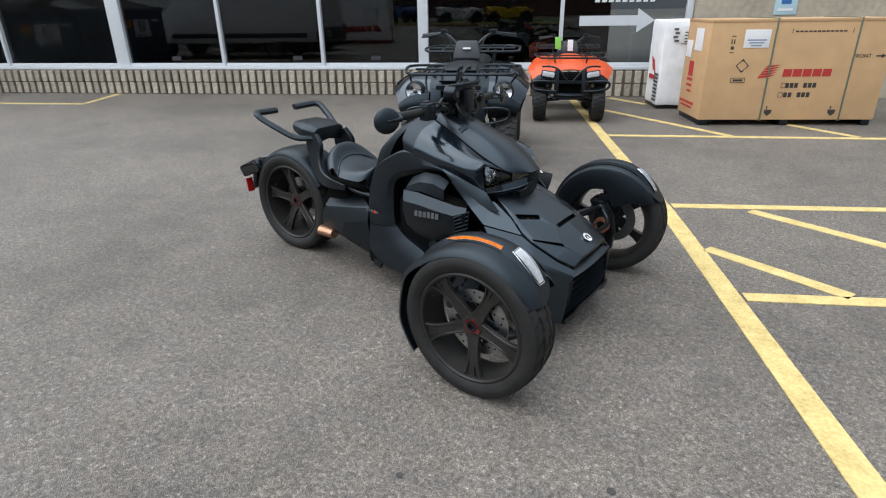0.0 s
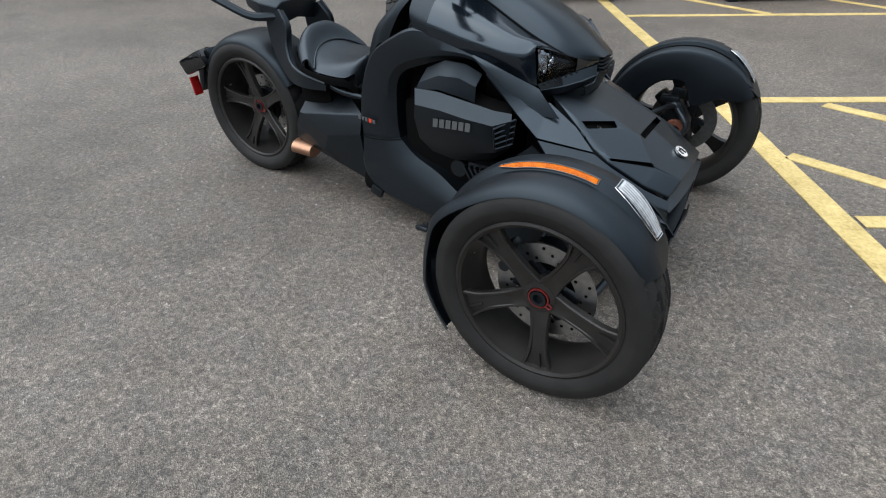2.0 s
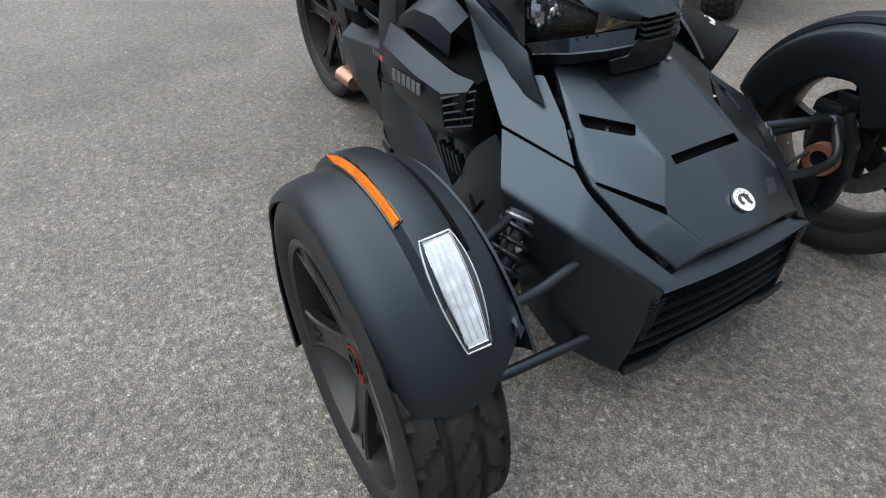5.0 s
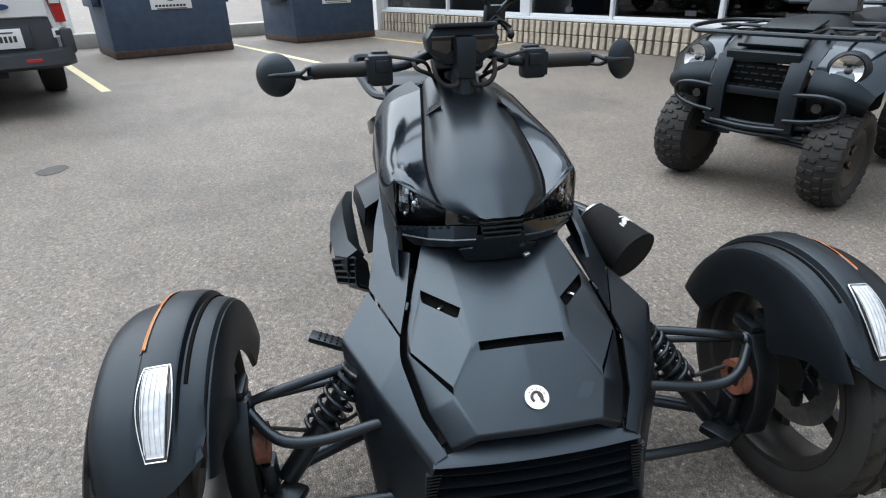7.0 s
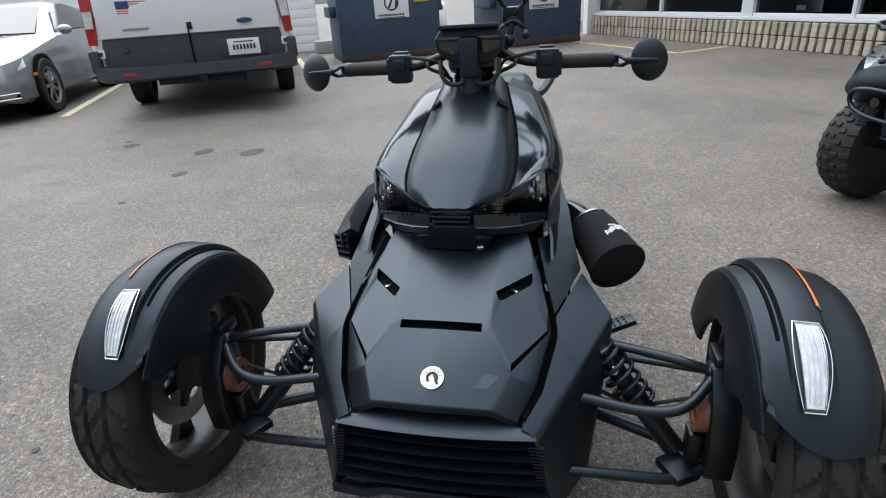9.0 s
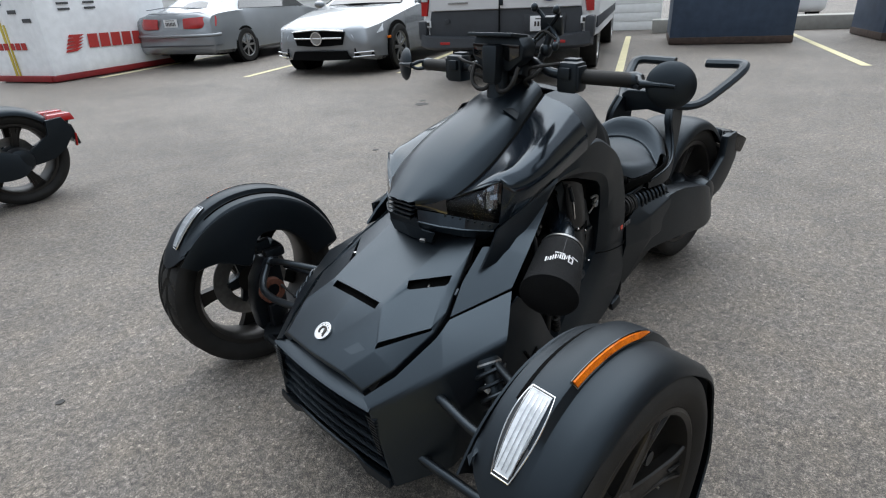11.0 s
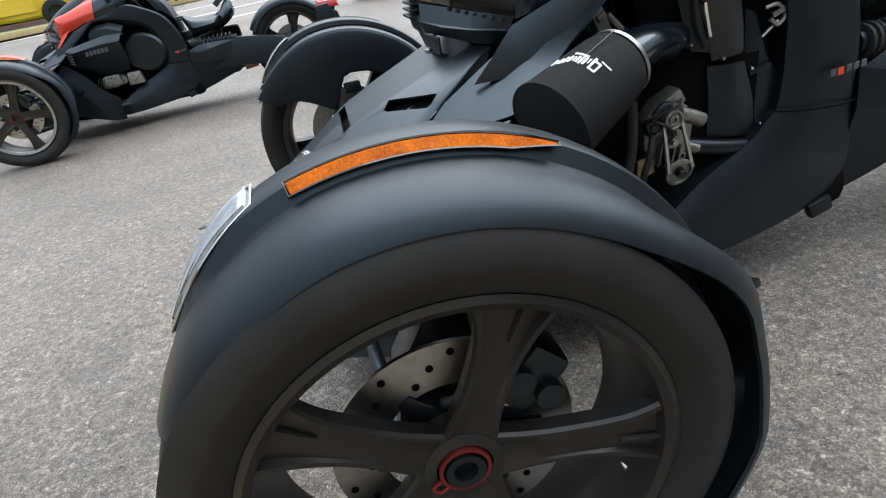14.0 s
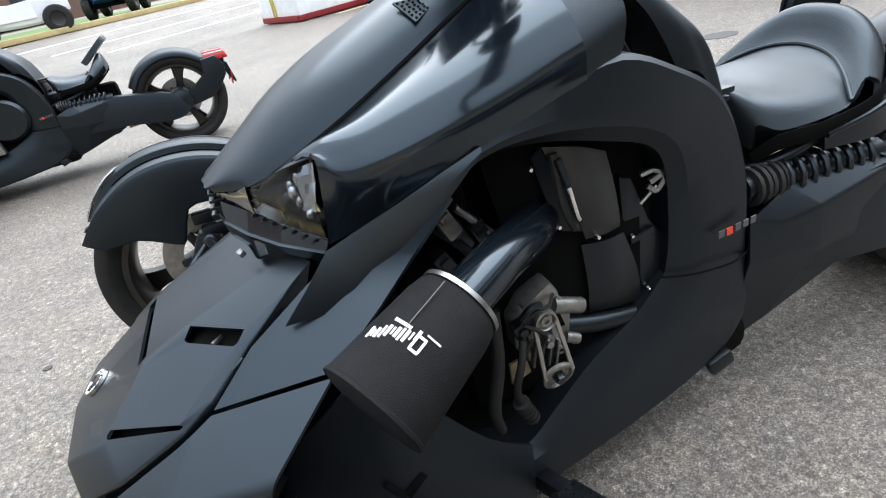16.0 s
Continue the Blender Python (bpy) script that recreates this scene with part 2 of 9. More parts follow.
# mortar colour, darkened to hold the shade between the ribs
MORTAR = material("mortar_with_shade", (0.22, 0.19, 0.155), 0.95, vary=0.3, scale=18, bump=0.5, bump_scale=80)
STONE = material("rough_stone_wall", (0.40, 0.345, 0.265), 0.92, vary=0.2, scale=14, bump=0.9, bump_scale=40)
WHITE_BLOCK = material("white_painted_block", (0.80, 0.80, 0.785), 0.8, vary=0.07, scale=9, bump=0.3, bump_scale=50)
FRAME_WHITE = material("white_window_frame", (0.60, 0.625, 0.65), 0.4, vary=0.05, scale=10)
# near black: the dimness of the unlit room is put into the colour
INTERIOR = material("showroom_painted_dim", (0.012, 0.013, 0.014), 0.8, vary=0.3, scale=3)
CONCRETE = material("pale_concrete", (0.36, 0.35, 0.32), 0.9, vary=0.12, scale=10, bump=0.4, bump_scale=60)
GRASS = material("lawn_grass", (0.055, 0.12, 0.025), 0.9, vary=0.4, scale=9, second=(0.10, 0.17, 0.04), bump=0.8, bump_scale=120)
KERB = material("faded_yellow_kerb", (0.42, 0.33, 0.16), 0.9, vary=0.2, scale=12, bump=0.4, bump_scale=60)
YELLOW_PLASTIC = material("yellow_plastic", (0.62, 0.42, 0.02), 0.4, vary=0.08, scale=10)
BLUE_PLASTIC = material("blue_plastic", (0.02, 0.07, 0.24), 0.4, vary=0.08, scale=10)
GREEN_TAG = material("green_tag", (0.22, 0.55, 0.08), 0.6, vary=0.08, scale=30)
SKY_BLUE = material("pale_blue_sign", (0.44, 0.60, 0.66), 0.6, vary=0.06, scale=20)
BRICK_FAR = material("brown_brick_wall", (0.13, 0.08, 0.06), 0.9, vary=0.2, scale=4)
GREY_ROOF = material("grey_roofing", (0.09, 0.09, 0.09), 0.9, vary=0.2, scale=5)


# ---- mesh helpers ----
def finish(bm, sharp=38):
    bmesh.ops.recalc_face_normals(bm, faces=bm.faces)
    for f in bm.faces:
        f.smooth = True
    for e in bm.edges:
        e.smooth = len(e.link_faces) == 2 and e.calc_face_angle(0) < radians(sharp)
    return bm


def part(name, bm, mat, parent=None, label="", sharp=38):
    """Link a bmesh as one mesh object, under a thing or a part."""
    finish(bm, sharp)
    me = bpy.data.meshes.new(name)
    bm.to_mesh(me)
    bm.free()
    me.materials.append(mat)
    ob = new(name, me)
    ob.parent = parent
    if label:
        ob["label"] = label
    return ob


def thing(name, label, category, m=None, group="", kind=""):
    ob = new(name)
    ob.empty_display_size = 0.2
    if m is not None:
        ob.matrix_world = m
    return tagged(ob, label, category, group, kind)


def merge(*bms):
    out = bms[0]
    for b in bms[1:]:
        me = bpy.data.meshes.new("tmp")
        b.to_mesh(me)
        b.free()
        out.from_mesh(me)
        bpy.data.meshes.remove(me)
    return out


def side(bm, s):
    """The bmesh itself for s=1, its mirror image across the plane y=0 for s=-1."""
    if s < 0:
        for v in bm.verts:
            v.co.y = -v.co.y
        bmesh.ops.reverse_faces(bm, faces=bm.faces)
    return bm


def moved(bm, m):
    bmesh.ops.transform(bm, matrix=m, verts=bm.verts)
    return bm


def bevel(bm, width, segs=2, angle=30):
    if width > 0:
        edges = [e for e in bm.edges if len(e.link_faces) == 2 and e.calc_face_angle(0) > radians(angle)]
        bmesh.ops.bevel(bm, geom=edges, offset=width, segments=segs, profile=0.6, affect="EDGES", clamp_overlap=True)
    return bm


def box(c, size, bev=0.0, rot=None, segs=2):
    bm = bmesh.new()
    bmesh.ops.create_cube(bm, size=1.0)
    bmesh.ops.scale(bm, vec=size, verts=bm.verts)
    bevel(bm, bev, segs)
    m = Matrix.Translation(c)
    if rot:
        m = pose(*c, *rot)
    return moved(bm, m)


def taper(c, size, top, bev=0.0, shift=(0, 0)):
    """A box whose upper face is scaled by top (sx, sy) and shifted."""
    bm = bmesh.new()
    bmesh.ops.create_cube(bm, size=1.0)
    for v in bm.verts:
        k = top if v.co.z > 0 else (1, 1)
        o = shift if v.co.z > 0 else (0, 0)
        v.co = Vector((v.co.x * size[0] * k[0] + o[0], v.co.y * size[1] * k[1] + o[1], v.co.z * size[2]))
    bevel(bm, bev)
    return moved(bm, Matrix.Translation(c))


def prism(outline, lo, hi, axis="y", bev=0.0):
    """A flat outline (two coordinates a point) given thickness from lo to hi along an axis."""
    bm = bmesh.new()
    put = {"x": lambda a, b, t: (t, a, b), "y": lambda a, b, t: (a, t, b), "z": lambda a, b, t: (a, b, t)}[axis]
    lower = [bm.verts.new(put(a, b, lo)) for a, b in outline]
    upper = [bm.verts.new(put(a, b, hi)) for a, b in outline]
    bm.faces.new(lower), bm.faces.new(upper)
    k = len(outline)
    for i in range(k):
        bm.faces.new((lower[i], lower[(i + 1) % k], upper[(i + 1) % k], upper[i]))
    bmesh.ops.recalc_face_normals(bm, faces=bm.faces)
    return bevel(bm, bev)


def lathe(profile, axis="y", segs=48, c=(0, 0, 0), closed=True):
    """Turn a profile of (radius, along) round an axis."""
    bm = bmesh.new()
    rings = []
    for i in range(segs):
        a = 2 * math.pi * i / segs
        ring = []
        for r, h in profile:
            p, q = r * math.cos(a), r * math.sin(a)
            ring.append(bm.verts.new({"y": (p, h, q), "x": (h, p, q), "z": (p, q, h)}[axis]))
        rings.append(ring)
    k = len(profile)
    for i in range(segs):
        a, b = rings[i], rings[(i + 1) % segs]
        for j in range(k if closed else k - 1):
            bm.faces.new((a[j], b[j], b[(j + 1) % k], a[(j + 1) % k]))
    bmesh.ops.remove_doubles(bm, verts=bm.verts, dist=1e-5)
    bmesh.ops.recalc_face_normals(bm, faces=bm.faces)
    return moved(bm, Matrix.Translation(c))


def spline(pts, per=6):
    """Catmull-Rom through control points."""
    p = [Vector(q) for q in pts]
    if len(p) < 3 or per < 2:
        return p
    ext = [2 * p[0] - p[1]] + p + [2 * p[-1] - p[-2]]
    out = []
    for i in range(1, len(ext) - 2):
        a, b, c, d = ext[i - 1:i + 3]
        for s in range(per):
            t = s / per
            out.append(0.5 * (2 * b + (c - a) * t + (2 * a - 5 * b + 4 * c - d) * t * t + (3 * b - a - 3 * c + d) * t ** 3))
    return out + [p[-1]]


def tube(pts, r, segs=12, per=6, caps=True, flat=1.0):
    """A round bar along a curve; r is a radius or (start, end)."""
    path = spline(pts, per)
    bm = bmesh.new()
    rings, up = [], Vector((0, 0, 1))
    n = len(path)
    r0, r1 = r if isinstance(r, tuple) else (r, r)
    d0 = (path[1] - path[0]).normalized()
    side_v = d0.cross(up if abs(d0.z) < 0.9 else Vector((1, 0, 0))).normalized()
    for i, p in enumerate(path):
        d = (path[min(i + 1, n - 1)] - path[max(i - 1, 0)]).normalized()
        side_v = (side_v - d * side_v.dot(d)).normalized()
        w = d.cross(side_v)
        rr = r0 + (r1 - r0) * i / max(1, n - 1)
        rings.append([bm.verts.new(p + rr * (math.cos(2 * math.pi * k / segs) * side_v + flat * math.sin(2 * math.pi * k / segs) * w)) for k in range(segs)])
    for a, b in zip(rings, rings[1:]):
        for k in range(segs):
            bm.faces.new((a[k], a[(k + 1) % segs], b[(k + 1) % segs], b[k]))
    if caps:
        bm.faces.new(rings[0][::-1]), bm.faces.new(rings[-1])
    return bm


def thicken(bm, thick):
    """Give an open skin thickness on its inner side."""
    if not thick:
        return bm
    bm.normal_update()
    rim = [e for e in bm.edges if e.is_boundary]
    mean = sum(f.normal.z for f in bm.faces) + 1e-6
    old = list(bm.verts)
    vmap = bmesh.ops.duplicate(bm, geom=old + list(bm.edges) + list(bm.faces))["vert_map"]
    for v in old:
        vmap[v].co = v.co - v.normal * thick * (1 if mean > 0 else -1)
    for e in rim:
        p, q = e.verts
        bm.faces.new((p, q, vmap[q], vmap[p]))
    bmesh.ops.recalc_face_normals(bm, faces=bm.faces)
    return bm


def facets(pts, faces, thick=0.005, bev=0.004, mirror_too=False, segs=3):
    """A panel of flat facets with rounded creases: named points, faces as strings of names."""
    bm = bmesh.new()
    vs = {k: bm.verts.new(p) for k, p in pts.items()}
    loops = [[vs[k] for k in f.split()] for f in faces]
    if mirror_too:
        ws = {k: vs[k] if abs(p[1]) < 1e-6 else bm.verts.new((p[0], -p[1], p[2])) for k, p in pts.items()}
        loops += [[ws[k] for k in reversed(f.split())] for f in faces]
    for f in loops:
        bm.faces.new(f)
    bmesh.ops.recalc_face_normals(bm, faces=bm.faces)
    creases = [e for e in bm.edges if len(e.link_faces) == 2 and e.calc_face_angle(0) > radians(3)]
    if bev:
        bmesh.ops.bevel(bm, geom=creases, offset=bev, segments=segs, profile=0.5, affect="EDGES", clamp_overlap=True)
    return thicken(bm, thick)


def sheet(rows, thick=0.006, nu=4, nv=4, mirror_too=False):
    """A smooth skin through rows of control points, with thickness on its inner side."""
    if mirror_too:
        rows = [[(x, -y, z) for x, y, z in reversed(r[1:])] + list(r) for r in rows]
    fine = [spline(r, nv) for r in rows]
    cols = [spline(c, nu) for c in zip(*fine)]
    grid = [list(r) for r in zip(*cols)]
    bm = bmesh.new()
    vs = [[bm.verts.new(p) for p in r] for r in grid]
    for a, b in zip(vs, vs[1:]):
        for i in range(len(a) - 1):
            bm.faces.new((a[i], a[i + 1], b[i + 1], b[i]))
    bmesh.ops.remove_doubles(bm, verts=bm.verts, dist=1e-5)
    bmesh.ops.recalc_face_normals(bm, faces=bm.faces)
    return thicken(bm, thick)


def loft(rings, per=1, cap=True):
    """A closed skin through rings of equal count."""
    cols = [spline(c, per) for c in zip(*rings)]
    grid = list(zip(*cols))
    bm = bmesh.new()
    vs = [[bm.verts.new(p) for p in r] for r in grid]
    k = len(vs[0])
    for a, b in zip(vs, vs[1:]):
        for i in range(k):
            bm.faces.new((a[i], a[(i + 1) % k], b[(i + 1) % k], b[i]))
    if cap:
        bm.faces.new(vs[0][::-1]), bm.faces.new(vs[-1])
    bmesh.ops.recalc_face_normals(bm, faces=bm.faces)
    return bm


def ellipsoid(c, r, u=24, v=14):
    bm = bmesh.new()
    bmesh.ops.create_uvsphere(bm, u_segments=u, v_segments=v, radius=1)
    bmesh.ops.scale(bm, vec=r, verts=bm.verts)
    return moved(bm, Matrix.Translation(c))


def marks(n, w, h, gap, slant=0.0, t=0.001, skip=()):
    """A row of n plain bars in the plane y=0, from x=0 on; reads as a word too small to letter."""
    bms = []
    for i in range(n):
        if i in skip:
            continue
        x = i * (w + gap)
        k = slant * h
        bms.append(prism([(x, 0), (x + w, 0), (x + w + k, h), (x + k, h)], -t, t))
    return merge(*bms)


def text_mesh(words, size, name="text"):
    """Lettering in the built-in font as a bmesh in the plane z=0, centred."""
    cu = bpy.data.curves.new(name, "FONT")
    cu.body, cu.size, cu.extrude, cu.align_x, cu.align_y = words, size, 0.001, "CENTER", "CENTER"
    ob = bpy.data.objects.new(name, cu)
    me = ob.to_mesh()
    bm = bmesh.new()
    bm.from_mesh(me)
    ob.to_mesh_clear()
    bpy.data.objects.remove(ob)
    bpy.data.curves.remove(cu)
    return bm


# ---- the setting: lot, lines, building ----
FM = pose(-10.05, 3.17, 0, 0, 0, 27.8)  # the shop front: x along it, y into it


def at_front(u, n, z=0, turn=0):
    return FM @ pose(u, -n, z, 0, 0, turn)


def lot_z(n):
    """The lot lies flat and rises gently towards the lawn across it."""
    return float(np.interp(n, [18.6, 26.0], [0.0, 0.5]))


bm = bmesh.new()
us, ns = (-400, -60, -10, 10, 60, 400), (-400, -60, 0, 18.6, 22.3, 26.0, 60, 400)
vs = [[bm.verts.new(FM @ Vector((u, -n, lot_z(n)))) for u in us] for n in ns]
for r0, r1 in zip(vs, vs[1:]):
    for i in range(len(us) - 1):
        bm.faces.new((r0[i], r0[i + 1], r1[i + 1], r1[i]))
tagged(part("ground", bm, ASPHALT), "worn grey asphalt of a large parking lot", "asphalt", kind="structure")


def line(name, u0, n0, u1, n1, w, mat, label):
    a, b = Vector((u0, -n0, 0)), Vector((u1, -n1, 0))
    d = (b - a).normalized()
    k = Vector((-d.y, d.x, 0)) * w / 2
    steps = max(2, int((b - a).length / 0.12))
    bm = bmesh.new()
    rows = []
    for i in range(steps + 1):
        c, row = a.lerp(b, i / steps), []
        for s in (1, -1):
            p = c + s * k * (1 + 0.06 * noise.noise(Vector((i * 0.7, s * 3.1, u0 + n0))))
            for h in (0.0045, -0.002):
                row.append(bm.verts.new(FM @ Vector((p.x, p.y, lot_z(-p.y) + h))))
        rows.append(row)
    for p, q in zip(rows, rows[1:]):
        for i, j in ((0, 2), (2, 3), (3, 1), (1, 0)):
            bm.faces.new((p[i], p[j], q[j], q[i]))
    return tagged(part(name, bm, mat), label, "line", kind="structure")


YL = "worn yellow painted line on the asphalt"
line("parking_line", 7.99, 0.5, 8.275, 5.88, 0.112, YELLOW, YL)
line("parking_line", 8.275, 5.88, 8.415, 14.0, 0.112, YELLOW, YL)
for q in ((8.20, 3.23, 13.0, 3.18), (8.34, 5.76, 13.0, 5.60), (8.37, 7.21, 13.0, 7.12), (8.44, 9.83, 13.0, 9.7),
          (8.36, 1.45, 9.55, 3.17), (8.86, 5.83, 10.12, 7.12), (8.36, 6.58, 8.90, 7.15), (8.58, 0.22, 9.05, 0.88), (10.1, 1.9, 10.9, 3.14),
          (10.15, 5.78, 11.5, 7.12), (8.5, 8.5, 9.8, 9.72)):
    line("hatching_line", *q, 0.09, YELLOW, YL)
for q in ((-3.4, 1.33, 0.06, 1.31), (0.04, 1.27, -0.17, 0.12)):
    line("bay_line", *q, 0.10, YELLOW, YL)
for q in ((-5.4, 4.05, -0.35, 4.12), (-5.4, 7.18, 0.10, 7.15), (-5.4, 10.45, 0.1, 10.4), (-5.4, 13.1, 0.45, 12.97), (-5.4, 16.2, 0.5, 16.0)):
    line("bay_line", *q, 0.11, PALE_LINE, "faded pale yellow parking bay line on asphalt")
for q in ((-4.0, 20.6, 3.4, 20.0), (-4.0, 22.4, 4.0, 21.6), (-4.0, 24.2, 4.5, 23.4), (4.0, 25.2, 12.0, 24.6)):
    line("bay_line", *q, 0.09, FRAME_WHITE, "faded white line on the asphalt")

# dark damp stains on the asphalt
STAIN = material("damp_stain", (0.045, 0.043, 0.041), 0.7, vary=0.3, scale=30, bump=0.4)
for x, y, r in ((-3.27, -2.35, 0.11), (-3.30, -2.83, 0.09), (-2.64, -2.61, 0.06), (-3.55, -3.75, 0.08), (0.05, -1.22, 0.012), (0.62, -0.9, 0.014), (-3.7, -3.9, 0.035), (-2.0, -2.6, 0.025)):
    rim = [(x + r * (1 + 0.25 * noise.noise(Vector((i * 0.5, x, y)))) * math.cos(i * 0.3142), y + r * (0.9 + 0.3 * noise.noise(Vector((i * 0.5, y, x)))) * math.sin(i * 0.3142)) for i in range(20)]
    tagged(part("asphalt_stain", prism(rim, 0.0, 0.003, "z"), STAIN), "small dark damp stain on the asphalt", "stain", kind="structure")

# small pale pebbles on the asphalt
bms = []
rng = random.Random(4)
for i in range(260):
    x, y = rng.uniform(-5, 2.5), rng.uniform(-4.5, 3)
    r = rng.uniform(0.002, 0.0055)
    b = bmesh.new()
    bmesh.ops.create_icosphere(b, subdivisions=1, radius=r)
    for v in b.verts:
        v.co *= rng.uniform(0.7, 1.2)
    bms.append(moved(b, Matrix.Translation((x, y, r * 0.45))))
tagged(part("gravel_bits", merge(*bms), CONCRETE), "scattered pale grit on the asphalt", "gravel", kind="stuff")

# shop front
WALL_L, WALL_R, STONE_R = -5.0, 9.78, 20.0
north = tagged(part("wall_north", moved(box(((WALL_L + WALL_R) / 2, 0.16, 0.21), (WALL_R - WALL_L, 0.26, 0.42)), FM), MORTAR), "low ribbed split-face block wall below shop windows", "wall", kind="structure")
sill = tagged(part("window_sill", moved(box(((WALL_L + WALL_R) / 2, 0.15, 0.445), (WALL_R - WALL_L + 0.02, 0.30, 0.05), 0.006), FM), FRAME_WHITE), "white metal window sill along the shop front", "sill", kind="structure")
tagged(part("wall_upper", moved(box(((WALL_L + WALL_R) / 2, 0.16, 3.45), (WALL_R - WALL_L, 0.26, 1.9)), FM), STONE), "rough tan block wall above the shop windows", "wall", kind="structure")
tagged(part("wall_stone", moved(box(((WALL_R + STONE_R) / 2, 0.13, 2.2), (STONE_R - WALL_R, 0.32, 4.4)), FM), STONE), "rough tan stone wall of the shop", "wall", kind="structure")
tagged(part("wall_west_side", moved(box((WALL_L - 0.1, 4.0, 2.2), (0.2, 8.3, 4.4)), FM), WHITE_BLOCK), "pale painted block side wall of the shop", "wall", kind="structure")
tagged(part("roof", moved(box(((WALL_L + STONE_R) / 2, 4.0, 4.5), (STONE_R - WALL_L + 0.4, 8.8, 0.2)), FM), GREY_ROOF), "flat grey shop roof", "roof", kind="structure")
# room behind the glass, its lack of light held in the surface colour
tagged(part("showroom_floor", moved(box((2.3, 3.6, 0.03), (14.2, 6.6, 0.05)), FM), INTERIOR), "showroom floor painted dim behind the glass", "floor", kind="structure")
tagged(part("showroom_wall", moved(box((2.3, 7.0, 1.9), (14.2, 0.2, 3.8)), FM), INTERIOR), "back wall of the showroom, painted dim", "wall", kind="structure")
tagged(part("showroom_ceiling", moved(box((2.3, 3.7, 2.75), (14.2, 6.7, 0.1)), FM), INTERIOR), "showroom ceiling, painted dim", "ceiling", kind="structure")

# ribs of the block wall, two courses
RIB = box((0, 0, 0), (0.098, 0.05, 0.194), 0.008, segs=1)
finish(RIB)
rib_me = [bpy.data.meshes.new("rib") for _ in range(3)]
for k, me in enumerate(rib_me):
    b = RIB.copy()
    for v in b.verts:
        v.co += Vector((noise.noise(v.co * 30 + Vector((k * 5, 0, 0))) * 0.008, -abs(noise.noise(v.co * 40 + Vector((0, k * 7, 0)))) * 0.012, 0))
    b.to_mesh(me)
    me.materials.append(BLOCK)
    b.free()
RIB.free()
k, u = 0, WALL_L + 0.07
while u < WALL_R - 0.05:
    for z in (0.10, 0.307):
        ob = new("rib", rib_me[(k * 7 + int(z * 10)) % 3])
        ob.matrix_world = at_front(u, 0.012, z)
        ob.parent = north
        k += 1
    u += 0.147

# windows: frames, mullions and panes
GLASS = bpy.data.materials.new("shop_glass")
GLASS.use_nodes = True
_g = GLASS.node_tree.nodes["Principled BSDF"]
_g.inputs["Base Color"].default_value = (0.30, 0.33, 0.34, 1)
_g.inputs["Roughness"].default_value, _g.inputs["Transmission Weight"].default_value, _g.inputs["IOR"].default_value = 0.015, 1.0, 1.45
MULL = ((-4.94, 0.08), (-2.45, 0.06), (-0.08, 0.25), (1.88, 0.06), (3.72, 0.06), (5.50, 0.17), (7.77, 0.06), (9.72, 0.10))
for i, ((ua, wa), (ub, wb)) in enumerate(zip(MULL, MULL[1:])):
    w = thing("window_%d" % (i + 1), "tall dark shop window in a white metal frame", "window", FM @ pose((ua + ub) / 2, 0, 0.472), kind="structure")
    half, lo, hi = (ub - ua) / 2, 0.0, 2.10
    part("mullion", box((-half, 0.12, hi / 2), (wa, 0.12, hi), 0.006), FRAME_WHITE, w)
    if i == len(MULL) - 2:
        part("mullion", box((half, 0.12, hi / 2), (wb, 0.12, hi), 0.006), FRAME_WHITE, w)
    a, b = -half + wa / 2, half - wb / 2
    part("window_frame", box(((a + b) / 2, 0.12, 0.025), (b - a - 0.004, 0.08, 0.05), 0.004), FRAME_WHITE, w)
    part("head_frame", box(((a + b) / 2, 0.12, hi - 0.04), (b - a - 0.004, 0.08, 0.08), 0.004), FRAME_WHITE, w)
    pane = part("pane", box(((a + b) / 2, 0.135, hi / 2), (b - a - 0.002, 0.012, hi - 0.09)), GLASS, w)
    pane.visible_shadow = False
    if i in (0, 2, 3, 4):
        part("label_plate", box((b - 0.45 if i % 2 else a + 0.9, 0.124, 0.13), (0.17, 0.004, 0.07)), DARK_GREY, w, "small grey label low on the glass")

# white arrow and lettering on the glass
arrow = [(-0.57, -0.075), (0.33, -0.075), (0.33, -0.18), (0.60, 0), (0.33, 0.18), (0.33, 0.075), (-0.57, 0.075)]
tagged(part("arrow_sign", moved(prism(arrow, -0.004, 0.0), FM @ pose(8.62, 0.112, 1.16)), FRAME_WHITE), "white arrow sign on the dark window", "sign")
tagged(part("window_lettering", moved(marks(9, 0.075, 0.17, 0.03, 0.25), FM @ pose(8.27, 0.117, 1.43)), FRAME_WHITE), "row of white letter bars on the window", "lettering")
tx = moved(text_mesh("We Service!", 0.24), pose(0, 0, 0, 90, 0, 0))
tagged(part("window_lettering", moved(tx, FM @ pose(-3.5, 0.112, 1.47)), FRAME_WHITE), "white lettering reading We Service on the window", "lettering")
tagged(part("window_lettering", moved(marks(13, 0.085, 0.15, 0.045, 0.2), FM @ pose(-4.42, 0.116, 1.16)), FRAME_WHITE), "row of white number bars on the window", "lettering")
sg = thing("parking_sign", "pale blue and white parking sign on the stone wall", "sign", at_front(11.06, 0.04, 1.22))
part("sign_plate", box((0, 0, 0.22), (0.32, 0.006, 0.44), 0.002), SKY_BLUE, sg)
part("symbol", box((0, -0.005, 0.22), (0.14, 0.004, 0.14), 0.002), material("sign_blue", (0.04, 0.16, 0.42), 0.5), sg)
part("caption_bar", box((0, -0.005, 0.07), (0.22, 0.004, 0.035)), WHITE_PRINT, sg)

